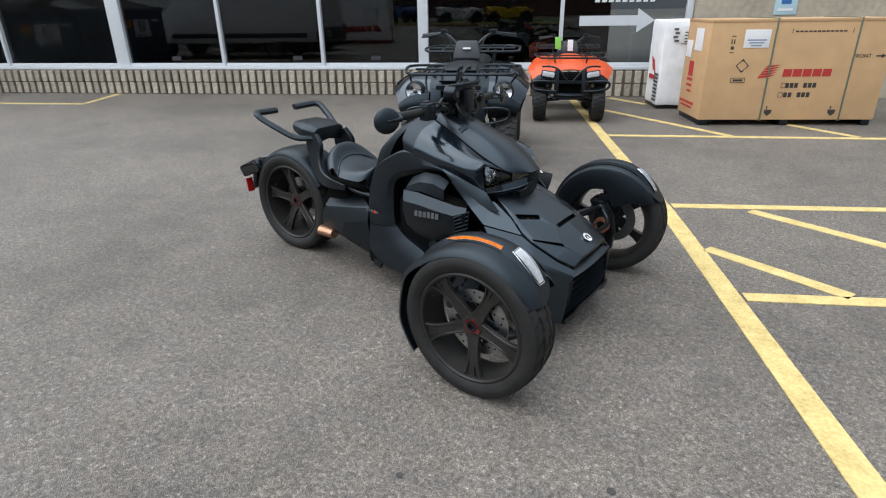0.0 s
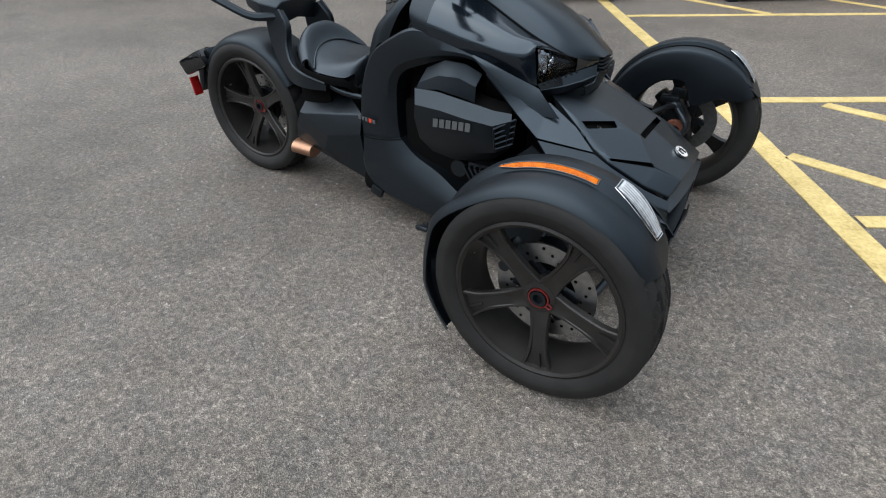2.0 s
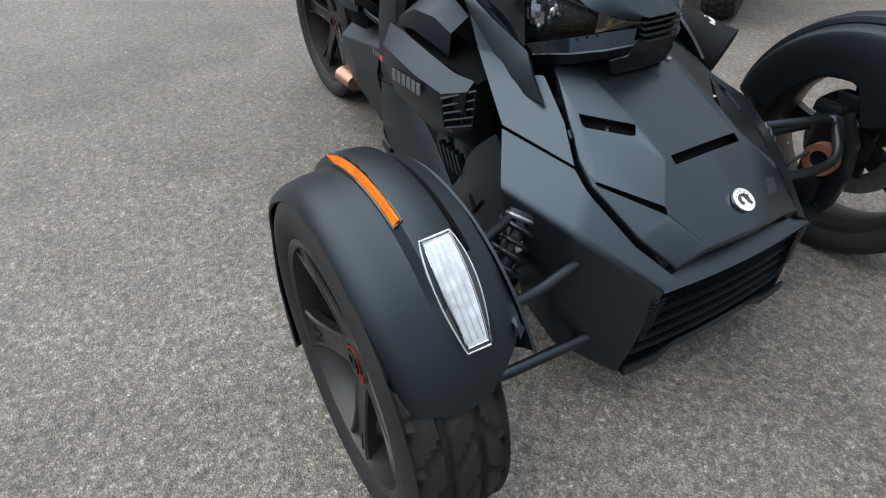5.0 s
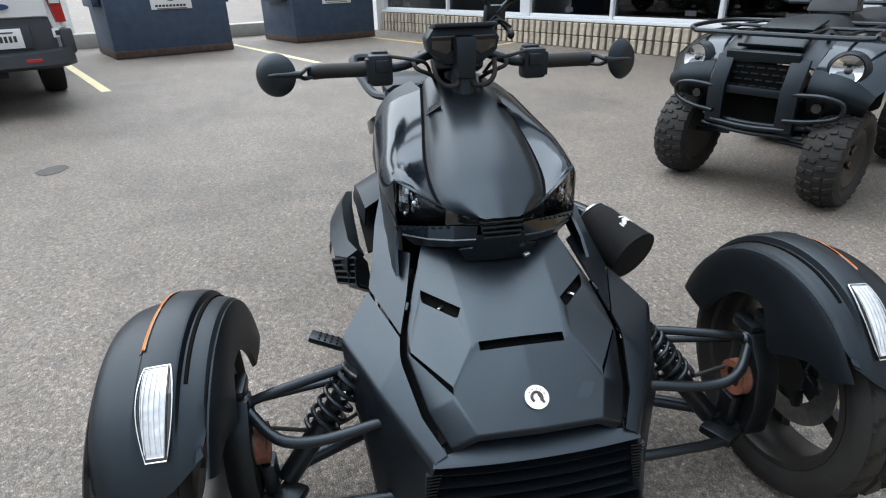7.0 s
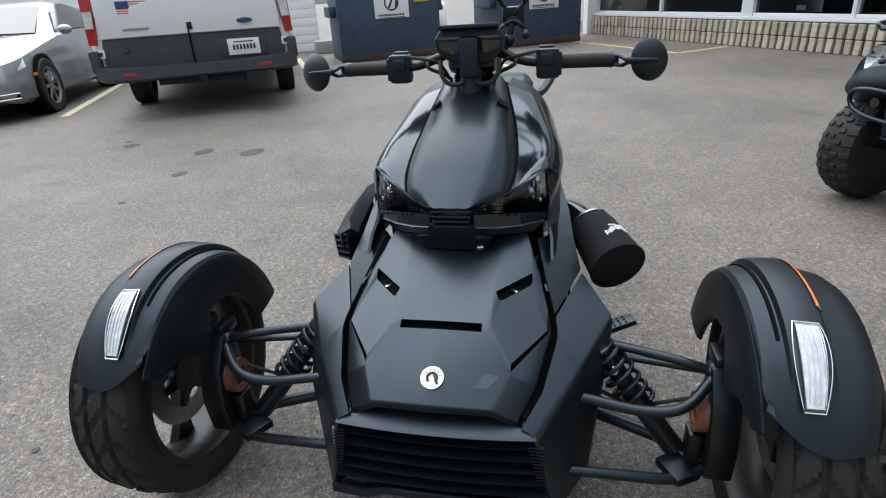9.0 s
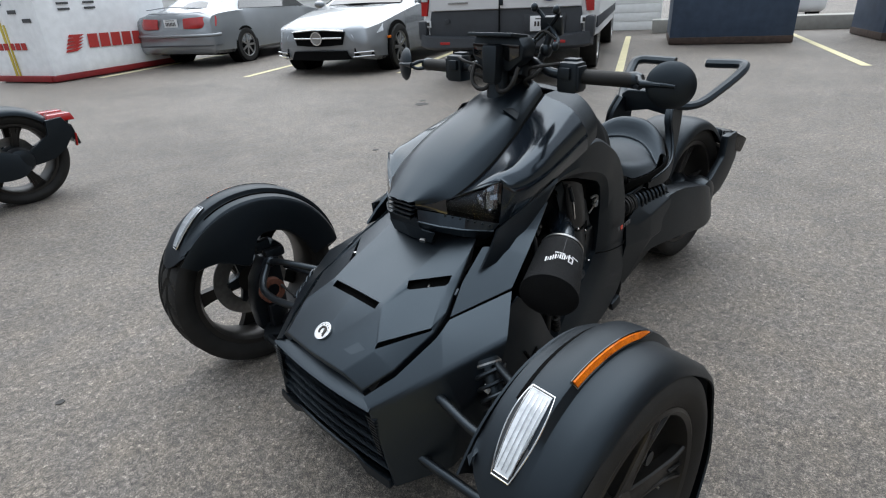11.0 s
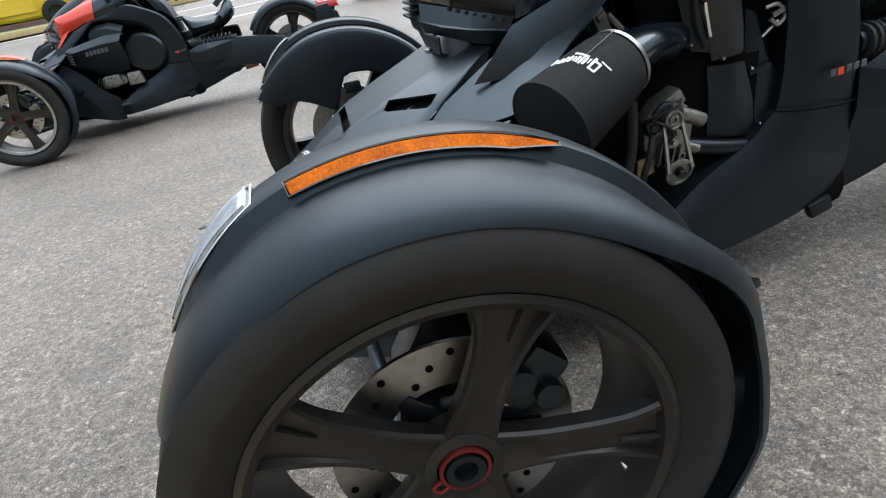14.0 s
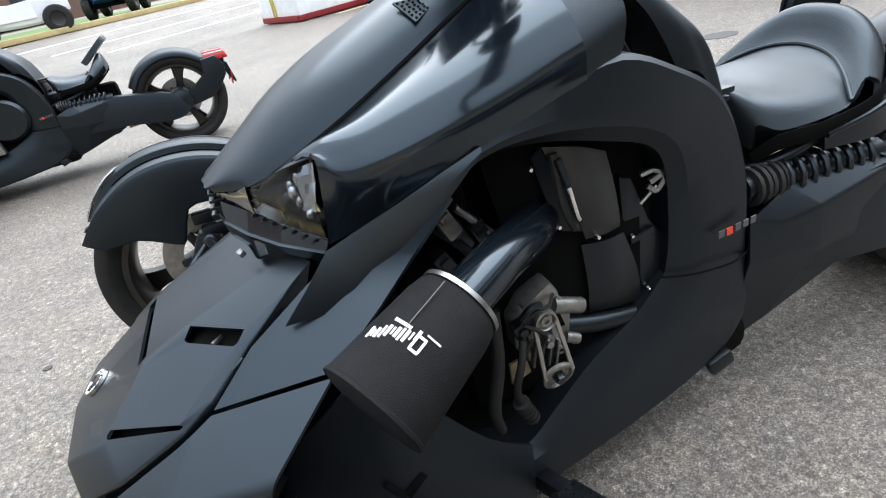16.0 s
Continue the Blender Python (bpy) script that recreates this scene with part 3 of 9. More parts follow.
# white painted wall past the parked cars, its courses as pieces
tagged(part("wall_west", moved(box((-7.25, -20.0, 1.6), (0.3, 27.0, 3.2)), FM), WHITE_BLOCK), "white painted block wall behind parked cars", "wall", kind="structure")
for c in range(7):
    tagged(part("wall_course", moved(box((-7.09, -20.0, 0.10 + 0.2 * c), (0.02, 26.9, 0.188), 0.006), FM), WHITE_BLOCK), "course of white painted block", "block course", kind="structure")
tagged(part("concrete_base", moved(box((-6.3, -3.2, 0.14), (0.5, 7.0, 0.28), 0.02), FM), CONCRETE), "pale concrete base beyond the dumpsters", "kerb", kind="structure")
# closing walls far behind the camera
tagged(part("wall_south", moved(box((10, -62.0, 3.0), (150, 0.5, 6.0)), FM), BRICK_FAR), "plain dark wall closing the lot far away", "wall", kind="structure")
tagged(part("wall_east", moved(box((46, -25.0, 3.0), (0.5, 90, 6.0)), FM), BRICK_FAR), "plain dark wall closing the lot far away", "wall", kind="structure")
# lawn and kerb across the lot
tagged(part("kerb", moved(box((3.0, -25.6, 0.56), (13.0, 0.22, 0.15), 0.02, (0, 0, 5)), FM), KERB), "faded yellow concrete kerb by the lawn", "kerb", kind="structure")
tagged(part("lawn", moved(box((3.0, -32.4, 0.53), (13.0, 13.4, 0.12), 0, (0, 0, 5)), FM), GRASS), "green mown lawn across the lot", "lawn", kind="structure")


# ---- the three-wheeled motorcycle ----
def tyre_bm(R, W, rr, segs=168):
    """A road tyre round the y axis: two grooves round the crown, slanted cuts on the shoulders."""
    half = [(rr, 0.40), (rr + 0.008, 0.45), (rr + 0.03, 0.495), (R - 0.035, 0.50), (R - 0.018, 0.475), (R - 0.008, 0.435)]
    crown = [0.40, 0.34, 0.28, 0.22, 0.19, 0.165, 0.125, 0.10, 0.05, 0.0]
    prof = [(r, -h * W, 0) for r, h in half]
    tread = [(-h) for h in crown] + crown[-2::-1]
    prof += [(R - 0.016 * (abs(h) / 0.43) ** 2.4, h * W, 1) for h in tread]
    prof += [(r, h * W, 0) for r, h in reversed(half)]
    bm = bmesh.new()
    rings = []
    for i in range(segs):
        a, ring = 2 * math.pi * i / segs, []
        for r, h, t in prof:
            k = h / W
            if t:
                if 0.12 < abs(k) < 0.17:
                    r -= 0.009
                elif abs(k) > 0.17 and (i + round(abs(k) * 22)) % 7 == 0:
                    r -= 0.010
                elif abs(k) < 0.11 and (i + round(k * 22)) % 7 == 0:
                    r -= 0.010
            ring.append(bm.verts.new((r * math.cos(a), h, r * math.sin(a))))
        rings.append(ring)
    n = len(prof)
    for i in range(segs):
        a, b = rings[i], rings[(i + 1) % segs]
        for j in range(n):
            bm.faces.new((a[j], b[j], b[(j + 1) % n], a[(j + 1) % n]))
    return bm


def spoke_bms(rr, face, turn):
    """One spoke: a slab flaring towards the rim, raised edges that fork round a sunk pocket."""
    st = [(0.030, 0.031, 0.000), (0.055, 0.0265, 0.003), (0.090, 0.0235, 0.008), (0.130, 0.0240, 0.014), (rr - 0.052, 0.0285, 0.021), (rr - 0.028, 0.0360, 0.025), (rr - 0.004, 0.0460, 0.028)]
    sunk = [0.0012, 0.0014, 0.0018, 0.0026, 0.0065, 0.0090, 0.0090]
    rings = []
    for (r, w, d), q in zip(st, sunk):
        e = min(0.0085, w * 0.32)
        y = face + d
        rings.append([(r, y - 0.004, -w), (r, y, -w + 0.0025), (r, y, -w + e), (r, y - q, -w + e + 0.002), (r, y - q, w - e - 0.002), (r, y, w - e), (r, y, w - 0.0025), (r, y - 0.004, w), (r, y - 0.024, w * 0.86), (r, y - 0.024, -w * 0.86)])
    rib = loft([[(r, face + d - 0.0065, t - 0.003), (r, face + d - 0.002, t - 0.0015), (r, face + d - 0.002, t + 0.0015), (r, face + d - 0.0065, t + 0.003)] for r, d, t in ((rr - 0.054, 0.021, 0.006), (rr - 0.004, 0.027, 0.010))])
    return moved(merge(loft(rings, 2), rib), Matrix.Rotation(radians(turn), 4, "Y"))


def rim_bm(rr, W, face, phase):
    w = W * 0.43
    barrel = lathe([(rr + 0.003, w), (rr - 0.004, w + 0.003), (rr - 0.012, w - 0.002), (rr - 0.016, w * 0.7), (rr - 0.024, w * 0.3), (rr - 0.024, -w * 0.7), (rr - 0.012, -w),
                    (rr + 0.003, -w), (rr - 0.006, -w * 0.6), (rr - 0.012, 0), (rr - 0.006, w * 0.6)], segs=72)
    hub = lathe([(0.0, face - 0.05), (0.05, face - 0.05), (0.046, face - 0.01), (0.042, face + 0.001), (0.030, face + 0.003), (0.028, face - 0.006), (0.0, face - 0.006)], segs=36, closed=False)
    return merge(barrel, hub)


def wheel(parent, name, c, R, W, rr, s, phase, accent, store={}):
    """A wheel whose outer face looks to y>0 (s=1) or y<0 (s=-1): rim, tyre, disc, hub ring."""
    face = W * 0.23
    key = (R, W)

    def shared(k, make, mat, label=""):
        kk = (key, k, s, phase if k == "rim" else 0, mat.name)
        if kk not in store:
            bm = side(make(), s)
            me = bpy.data.meshes.new(k)
            finish(bm).to_mesh(me)
            bm.free()
            me.materials.append(mat)
            store[kk] = me
        return store[kk]

    def add(nm, mesh, par, at=(0, 0, 0), label=""):
        ob = new(nm, mesh)
        ob.parent = par
        ob.location = at
        if label:
            ob["label"] = label
        return ob

    rim = add(name, shared("rim", lambda: rim_bm(rr, W, face, phase), RIM), parent, c, "dark five-spoke alloy wheel")
    for k in range(5):
        sp = add("spoke", shared("spoke", lambda: spoke_bms(rr, face, 0), RIM), rim)
        sp.rotation_euler = (0, radians(phase + 72 * k), 0)
    add("tyre", shared("tyre", lambda: tyre_bm(R, W, rr), RUBBER), rim, label="black road tyre with a shallow tread")
    add("brake_disc", shared("disc", lambda: lathe([(0.080, -0.002), (0.080, 0.003), (0.132, 0.003), (0.132, -0.002)], segs=56), STEEL), rim, label="drilled steel brake disc")
    dots = lambda: merge(*[lathe([(0.0, 0.0), (0.0042, 0.0), (0.0042, 0.0042), (0.0, 0.0042)], segs=8, closed=False, c=((0.092 + 0.014 * (k % 3)) * math.cos(k * 0.2094), 0, (0.092 + 0.014 * (k % 3)) * math.sin(k * 0.2094))) for k in range(30)])
    tagged(add("drilled_holes", shared("dots", dots, DEEP), rim), kind="stuff")
    star = [(rad * math.cos(radians(60 * k + o)), rad * math.sin(radians(60 * k + o))) for k in range(6) for o, rad in ((-22, 0.052), (-5, 0.088), (5, 0.088), (22, 0.052))]
    carrier = lambda: prism(star, -0.012, 0.006, bev=0.002)
    add("disc_carrier", shared("carrier", carrier, BLACK_METAL), rim)
    ring = lambda: merge(lathe([(0.0235, face - 0.002), (0.0235, face + 0.006), (0.0275, face + 0.006), (0.0275, face - 0.002)], segs=32),
                         tube([(0.027, face + 0.004, -0.008), (0.036, face + 0.005, -0.014), (0.030, face + 0.005, -0.022), (0.021, face + 0.004, -0.018)], 0.0022, 6))
    add("hub_ring", shared("ring", ring, accent), rim, label="red ring round the hub nut")
    nut = lambda: lathe([(0.0, face - 0.004), (0.012, face - 0.004), (0.013, face + 0.008), (0.021, face + 0.009), (0.022, face - 0.004)], segs=24, closed=False)
    add("hub_nut", shared("nut", nut, BLACK_METAL), rim)
    a = radians(205 if s > 0 else 160)
    valve = lambda: lathe([(0.0, face), (0.003, face), (0.003, face + 0.010), (0.0, face + 0.010)], segs=8, closed=False, c=((rr - 0.02) * math.cos(a), -0.012, (rr - 0.02) * math.sin(a)))
    add("valve", shared("valve", valve, STEEL), rim)
    return rim


FC = (0.0, 0.664, 0.29)  # centre of the left front fender's arc
WC = (0.0, 0.688, 0.288)  # the left front wheel's centre


def front_drop(a):
    """The fender comes closer to the tyre towards its front tip."""
    return 0.016 * max(0.0, min(1.0, (78 - a) / 48)) ** 1.3


def ridge(a):
    """How far the raised crest stands out: fades away below the lamp."""
    k = max(0.0, min(1.0, (a - 38) / 28))
    return k * k * (3 - 2 * k)


def arc(a, dy, r):
    return (FC[0] + r * math.cos(radians(a)), FC[1] + dy, FC[2] + r * math.sin(radians(a)))


def fender_bm():
    base = [(-0.086, 0.235), (-0.096, 0.270), (-0.096, 0.294), (-0.088, 0.305), (-0.078, 0.3085), (-0.056, 0.311), (-0.0525, 0.3125), (-0.049, 0.3245), (-0.045, 0.3268), (-0.02, 0.3290),
            (0.004, 0.3282), (0.009, 0.3262), (0.018, 0.3115), (0.022, 0.3100), (0.050, 0.3075), (0.074, 0.301), (0.090, 0.290), (0.096, 0.278)]
    rows = []
    n = 46
    for i in range(n + 1):
        f = i / n
        row = []
        for j, (dy, r) in enumerate(base):
            a = 28 + (216 - 28) * f
            tip = max(0.0, 1 - f / 0.16)
            a += tip * (4 * (max(0.0, dy) / 0.097) ** 2 + 13 * (max(0.0, -dy) / 0.097) ** 1.6)
            d = dy * (1 - 0.10 * tip ** 1.5)
            if 5 <= j <= 13:
                r += (0.3105 - r) * (1 - ridge(a))
            r -= front_drop(a)
            bulge = math.exp(-((a - 158) / 20) ** 2)
            tail = max(0.0, (a - 165) / 46)
            if dy > 0.03:
                k = min(1, (dy - 0.03) / 0.04)
                r = r + 0.032 * bulge * k + 0.030 * min(1, 2 * tail) * (1 - 0.45 * max(0.0, (a - 192) / 19)) * k
                d = d + 0.016 * tail
            elif tail > 0:
                d = d + (0.055 - d) * min(1, 2.2 * tail) * 0.999
                r = r - 0.020 * tail + 0.004
            if j < 3:
                k = max(0.0, min(1.0, (a - 42) / 14)) * max(0.0, min(1.0, (150 - a) / 14))
                r = 0.300 + (r - 0.300) * k
            row.append(arc(a, d, r))
        rows.append(row)
    return sheet(rows, 0.004, 1, 1)


def arc_strip(a0, a1, fn, n=20, h=0.005, lift=0.0, wall=False):
    """A strip over the fender's crest: fn(f) gives (dy0, dy1, r)."""
    rings = []
    for i in range(n + 1):
        f = i / n
        d0, d1, r = fn(f)
        a = a0 + (a1 - a0) * f
        r -= front_drop(a) + 0.0155 * (1 - ridge(a))
        if wall:
            k = 1 - 0.85 * max(0, (f - 0.82) / 0.18)
            o = 0.004 * f
            rings.append([arc(a, 0.006 + o * 0.5, 0.3270), arc(a, 0.0115 + o * 0.5, 0.3282), arc(a, 0.0120 + 0.0040 * k + o * 0.5, 0.3282 - 0.0095 * k), arc(a, 0.010 + o * 0.5, 0.3282 - 0.0115 * k)])
            continue
        rings.append([arc(a, d0, r - h + lift), arc(a, d0 + 0.0012, r + lift), arc(a, d1 - 0.0012, r - (d1 - d0) * 0.10 + lift), arc(a, d1, r - h - (d1 - d0) * 0.10 + lift)])
    return loft(rings)


def front_corner(root, s, accent, red=False):
    """One front wheel with its fender, lamps, arms and shock; s=1 left, -1 right."""
    w = wheel(root, "front_wheel", (WC[0], s * WC[1], WC[2]), 0.288, 0.160, 0.217, s, 34 if s > 0 else 13, RED_METAL)
    if red:
        part("rim_lip", side(lathe([(0.210, 0.068), (0.212, 0.072), (0.198, 0.069), (0.196, 0.062)], segs=64), s), STEEL, w, "bright machined rim lip")
        part("fender_ridge", side(arc_strip(74, 120, lambda f: (-0.040, 0.006, 0.3335), n=24, h=0.006), s), RED_PAINT, root, "orange-red strip on the fender")
    part("caliper", side(moved(merge(box((-0.085, 0.0, 0.075), (0.075, 0.06, 0.05), 0.012, (0, 45, 0)), lathe([(0, 0.02), (0.015, 0.02), (0.015, 0.04), (0, 0.04)], segs=14, closed=False, c=(-0.07, 0, 0.085)),
                                     lathe([(0, 0.02), (0.015, 0.02), (0.015, 0.04), (0, 0.04)], segs=14, closed=False, c=(-0.098, 0, 0.06))), Matrix.Identity(4)), s), BLACK_METAL, w, "black brake caliper")
    fen = part("front_fender", side(fender_bm(), s), MATTE, root, "matte black front wheel fender", 30)
    bow = lambda f: math.sin(math.pi * f ** 0.85)
    frame_fn = lambda f: (-0.040 - 0.008 * bow(f) + 0.003 * f, 0.001 + 0.011 * bow(f) - 0.006 * f, 0.332)
    lens_fn = lambda f: (-0.0375 - 0.001 * bow(f) + 0.003 * f, -0.001 + 0.005 * bow(f) - 0.006 * f, 0.3345)
    part("lamp_frame", side(arc_strip(67.5, 41.0, frame_fn, h=0.014), s), SMOKE, fen, "black lamp bezel")
    part("turn_lamp", side(arc_strip(66.6, 42.2, lens_fn, h=0.010), s), CLEAR, fen, "clear ribbed turn lamp lens")
    for fn, lift, rad, mat, nm in ((frame_fn, 0.0005, 0.0014, LAMP_EDGE, "bezel_edge"), (lens_fn, 0.0005, 0.0007, LAMP_EDGE, "lens_edge")):
        a0, a1 = (67.5, 41.0) if fn is frame_fn else (66.6, 42.2)
        ring = []
        for f, q in [(i / 12, 0) for i in range(13)] + [(1 - i / 12, 1) for i in range(13)]:
            a, d = a0 + (a1 - a0) * f, fn(f)
            ring.append(arc(a, d[q], d[2] - q * (d[1] - d[0]) * 0.10 - front_drop(a) - 0.0155 * (1 - ridge(a)) + lift))
        part(nm, side(tube(ring + ring[:1], rad, 6, 1), s), mat, fen)
    ribs = [arc_strip(65.5, 43.4, lambda f, q=q: (-0.0305 + q * 0.0082 + 0.003 * bow(f), -0.0295 + q * 0.0082 + 0.003 * bow(f), 0.3350 - q * 0.0006), h=0.003) for q in range(4)]
    part("lens_ribs", side(merge(*ribs), s), LAMP_EDGE, fen)
    part("amber_marker", side(arc_strip(74, 116, lambda f: (0.0, 0, 0), n=30, h=0.012, wall=True), s), AMBER, fen, "long amber side reflector")
    rim = []
    for f, up in [(i / 16, True) for i in range(17)] + [(1 - i / 16, False) for i in range(17)]:
        k, a = 1 - 0.85 * max(0, (f - 0.82) / 0.18), 73.6 + 42.9 * f
        rim.append(arc(a, 0.0064 + 0.002 * f, 0.3284) if up else arc(a, 0.0128 + 0.0040 * k + 0.002 * f, 0.3282 - 0.0102 * k))
    part("marker_rim", side(tube(rim + rim[:1], 0.0014, 6, 1), s), SMOKE, fen, "glossy dark rim round the amber reflector")
    # the step's shadow line, laid on as a near-black strip
    part("step_strip", side(arc_strip(63, 152, lambda f: (-0.0635, -0.0515 - 0.004 * (1 - f), 0.3138), n=30, h=0.006), s), DEEP, fen)
    guard = []
    for a, lo in ((34, 0.250), (46, 0.200), (56, 0.140), (66, 0.110), (76, 0.125), (90, 0.185), (104, 0.198), (118, 0.205), (132, 0.203), (148, 0.203), (164, 0.208)):
        guard.append([arc(a, -0.0935, 0.298), arc(a, -0.0975, 0.288), arc(a, -0.098, lo + (0.288 - lo) * 0.5), arc(a, -0.095, lo), arc(a, -0.088, lo - 0.006)])
    part("inner_guard", side(sheet(guard, 0.004, 2, 1), s), MATTE, fen, "matte black inner wall of the fender")
    # suspension
    def bar(nm, pts, r, mat=BLACK_METAL, per=5):
        b = tube(pts, r, 10, per)
        part(nm, side(b, s), mat, root)
    bar("upper_arm", [(-0.02, 0.565, 0.378), (-0.035, 0.48, 0.395), (-0.10, 0.33, 0.385), (-0.13, 0.26, 0.37)], 0.0105)
    bar("upper_arm", [(-0.015, 0.565, 0.375), (0.045, 0.50, 0.335), (0.050, 0.42, 0.320), (0.035, 0.30, 0.33), (0.03, 0.25, 0.33)], 0.0115)
    bar("lower_arm", [(0.01, 0.575, 0.165), (0.055, 0.505, 0.152), (0.075, 0.36, 0.165), (0.085, 0.24, 0.175)], 0.012)
    bar("lower_arm", [(-0.005, 0.575, 0.165), (-0.06, 0.48, 0.16), (-0.14, 0.30, 0.165)], 0.016)
    bar("tie_rod", [(-0.07, 0.56, 0.345), (-0.10, 0.40, 0.345), (-0.13, 0.24, 0.340)], 0.008)
    part("arm_bracket", side(merge(box((0.03, 0.505, 0.155), (0.075, 0.06, 0.022), 0.006, (0, 0, 30)), box((0.0, 0.535, 0.20), (0.05, 0.03, 0.09), 0.01)), s), BLACK_METAL, root)
    kn = merge(prism([(-0.05, 0.16), (0.05, 0.15), (0.06, 0.24), (0.045, 0.33), (0.0, 0.40), (-0.05, 0.39), (-0.055, 0.28)], 0.552, 0.61, bev=0.008),
               lathe([(0.0, 0.535), (0.038, 0.535), (0.045, 0.56), (0.0, 0.56)], segs=24, closed=False, c=(0.0, 0, 0.29)))
    part("knuckle", side(kn, s), BLACK_METAL, root)
    part("hub_carrier", side(lathe([(0.024, 0.528), (0.042, 0.528), (0.042, 0.553), (0.024, 0.553)], segs=28, c=(0.0, 0, 0.29)), s), RUST, root, "rust-tinted inner hub")
    part("ball_joint", side(merge(ellipsoid((-0.02, 0.565, 0.378), (0.022, 0.022, 0.02), 12, 8), box((-0.045, 0.575, 0.40), (0.07, 0.03, 0.03), 0.008), box((-0.02, 0.60, 0.43), (0.05, 0.03, 0.03), 0.006)), s), BLACK_METAL, root)
    top, bot = Vector((-0.085, 0.330, 0.388)), Vector((-0.02, 0.505, 0.165))
    d = bot - top
    sh = part("shock_absorber", side(merge(tube([top, top + d * 0.5], 0.021, 14, 1), tube([top + d * 0.45, bot], 0.024, 14, 1), tube([top, top + d * 0.06], 0.034, 16, 1)), s), BLACK_METAL, root, "black coil-over shock absorber")
    ax = d.normalized()
    e1 = ax.cross(Vector((1, 0, 0))).normalized()
    e2 = ax.cross(e1)
    coil = [top + d * (0.05 + 0.50 * i / 84) + 0.036 * (math.cos(i * 0.42) * e1 + math.sin(i * 0.42) * e2) for i in range(85)]
    part("spring", side(tube(coil, 0.0055, 8, 1), s), BLACK_METAL, sh, "black coil spring")
    part("collar", side(tube([top + d * 0.03, top + d * 0.045], 0.035, 18, 1), s), STEEL, sh)
    tag = top + d * 0.24 + Vector((0.024, -0.004, 0.012))
    part("sticker", side(box(tag, (0.012, 0.012, 0.02), 0.002, (0, 25, 0)), s), WHITE_PRINT, sh)
    # foot peg
    peg = part("foot_peg", side(moved(merge(box((0, 0.10, 0), (0.055, 0.17, 0.018), 0.007), box((0, -0.01, 0.0), (0.03, 0.08, 0.03), 0.006)), pose(-0.488, 0.300, 0.135, 18, -6, 12)), s), BLACK_METAL, root, "studded black foot peg")
    studs = merge(*[lathe([(0.0, 0), (0.004, 0), (0.003, 0.005), (0, 0.005)], "z", 6, (x, y, 0.008), closed=False) for x in (-0.018, 0, 0.018) for y in [0.03 + 0.018 * k for k in range(8)]])
    part("peg_studs", side(moved(studs, pose(-0.488, 0.300, 0.135, 18, -6, 12)), s), BLACK_METAL, peg)


def hood_z(x, y):
    """Height of the hood's skin."""
    xs = [-0.22, -0.10, -0.03, 0.05, 0.135, 0.20]
    mid = [0.592, 0.543, 0.514, 0.477, 0.432, 0.388]
    m = float(np.interp(x, xs, mid))
    flat = float(np.interp(x, [-0.22, 0.0, 0.2], [0.14, 0.115, 0.105]))
    return m - max(0.0, abs(y) - flat) * float(np.interp(x, [-0.22, -0.1, 0.05, 0.2], [0.25, 0.45, 0.60, 0.85]))


def hood_edge(x):
    return float(np.interp(x, [-0.215, -0.10, -0.03, 0.05, 0.11, 0.155], [0.176, 0.205, 0.220, 0.212, 0.188, 0.152]))


def lean(x):
    """How far the frame behind the front axle sits back and to the right."""
    f, g = (min(1.0, max(0.0, (a - x) / b)) for a, b in ((-0.45, 0.40), (-0.60, 0.30)))
    return Vector((-0.022 * g, -0.020 * f, -0.008 * g))


def askew(root):
    """Shift the rear of the bike by lean(); wheels move as a whole."""
    done = set()
    for ob in root.children_recursive:
        if ob.location.length > 0.01 and ob.parent == root:
            ob.location += lean(ob.location.x)
            done.update(k.name for k in ob.children_recursive)
        elif ob.name not in done:
            for v in ob.data.vertices:
                v.co += lean(v.co.x)


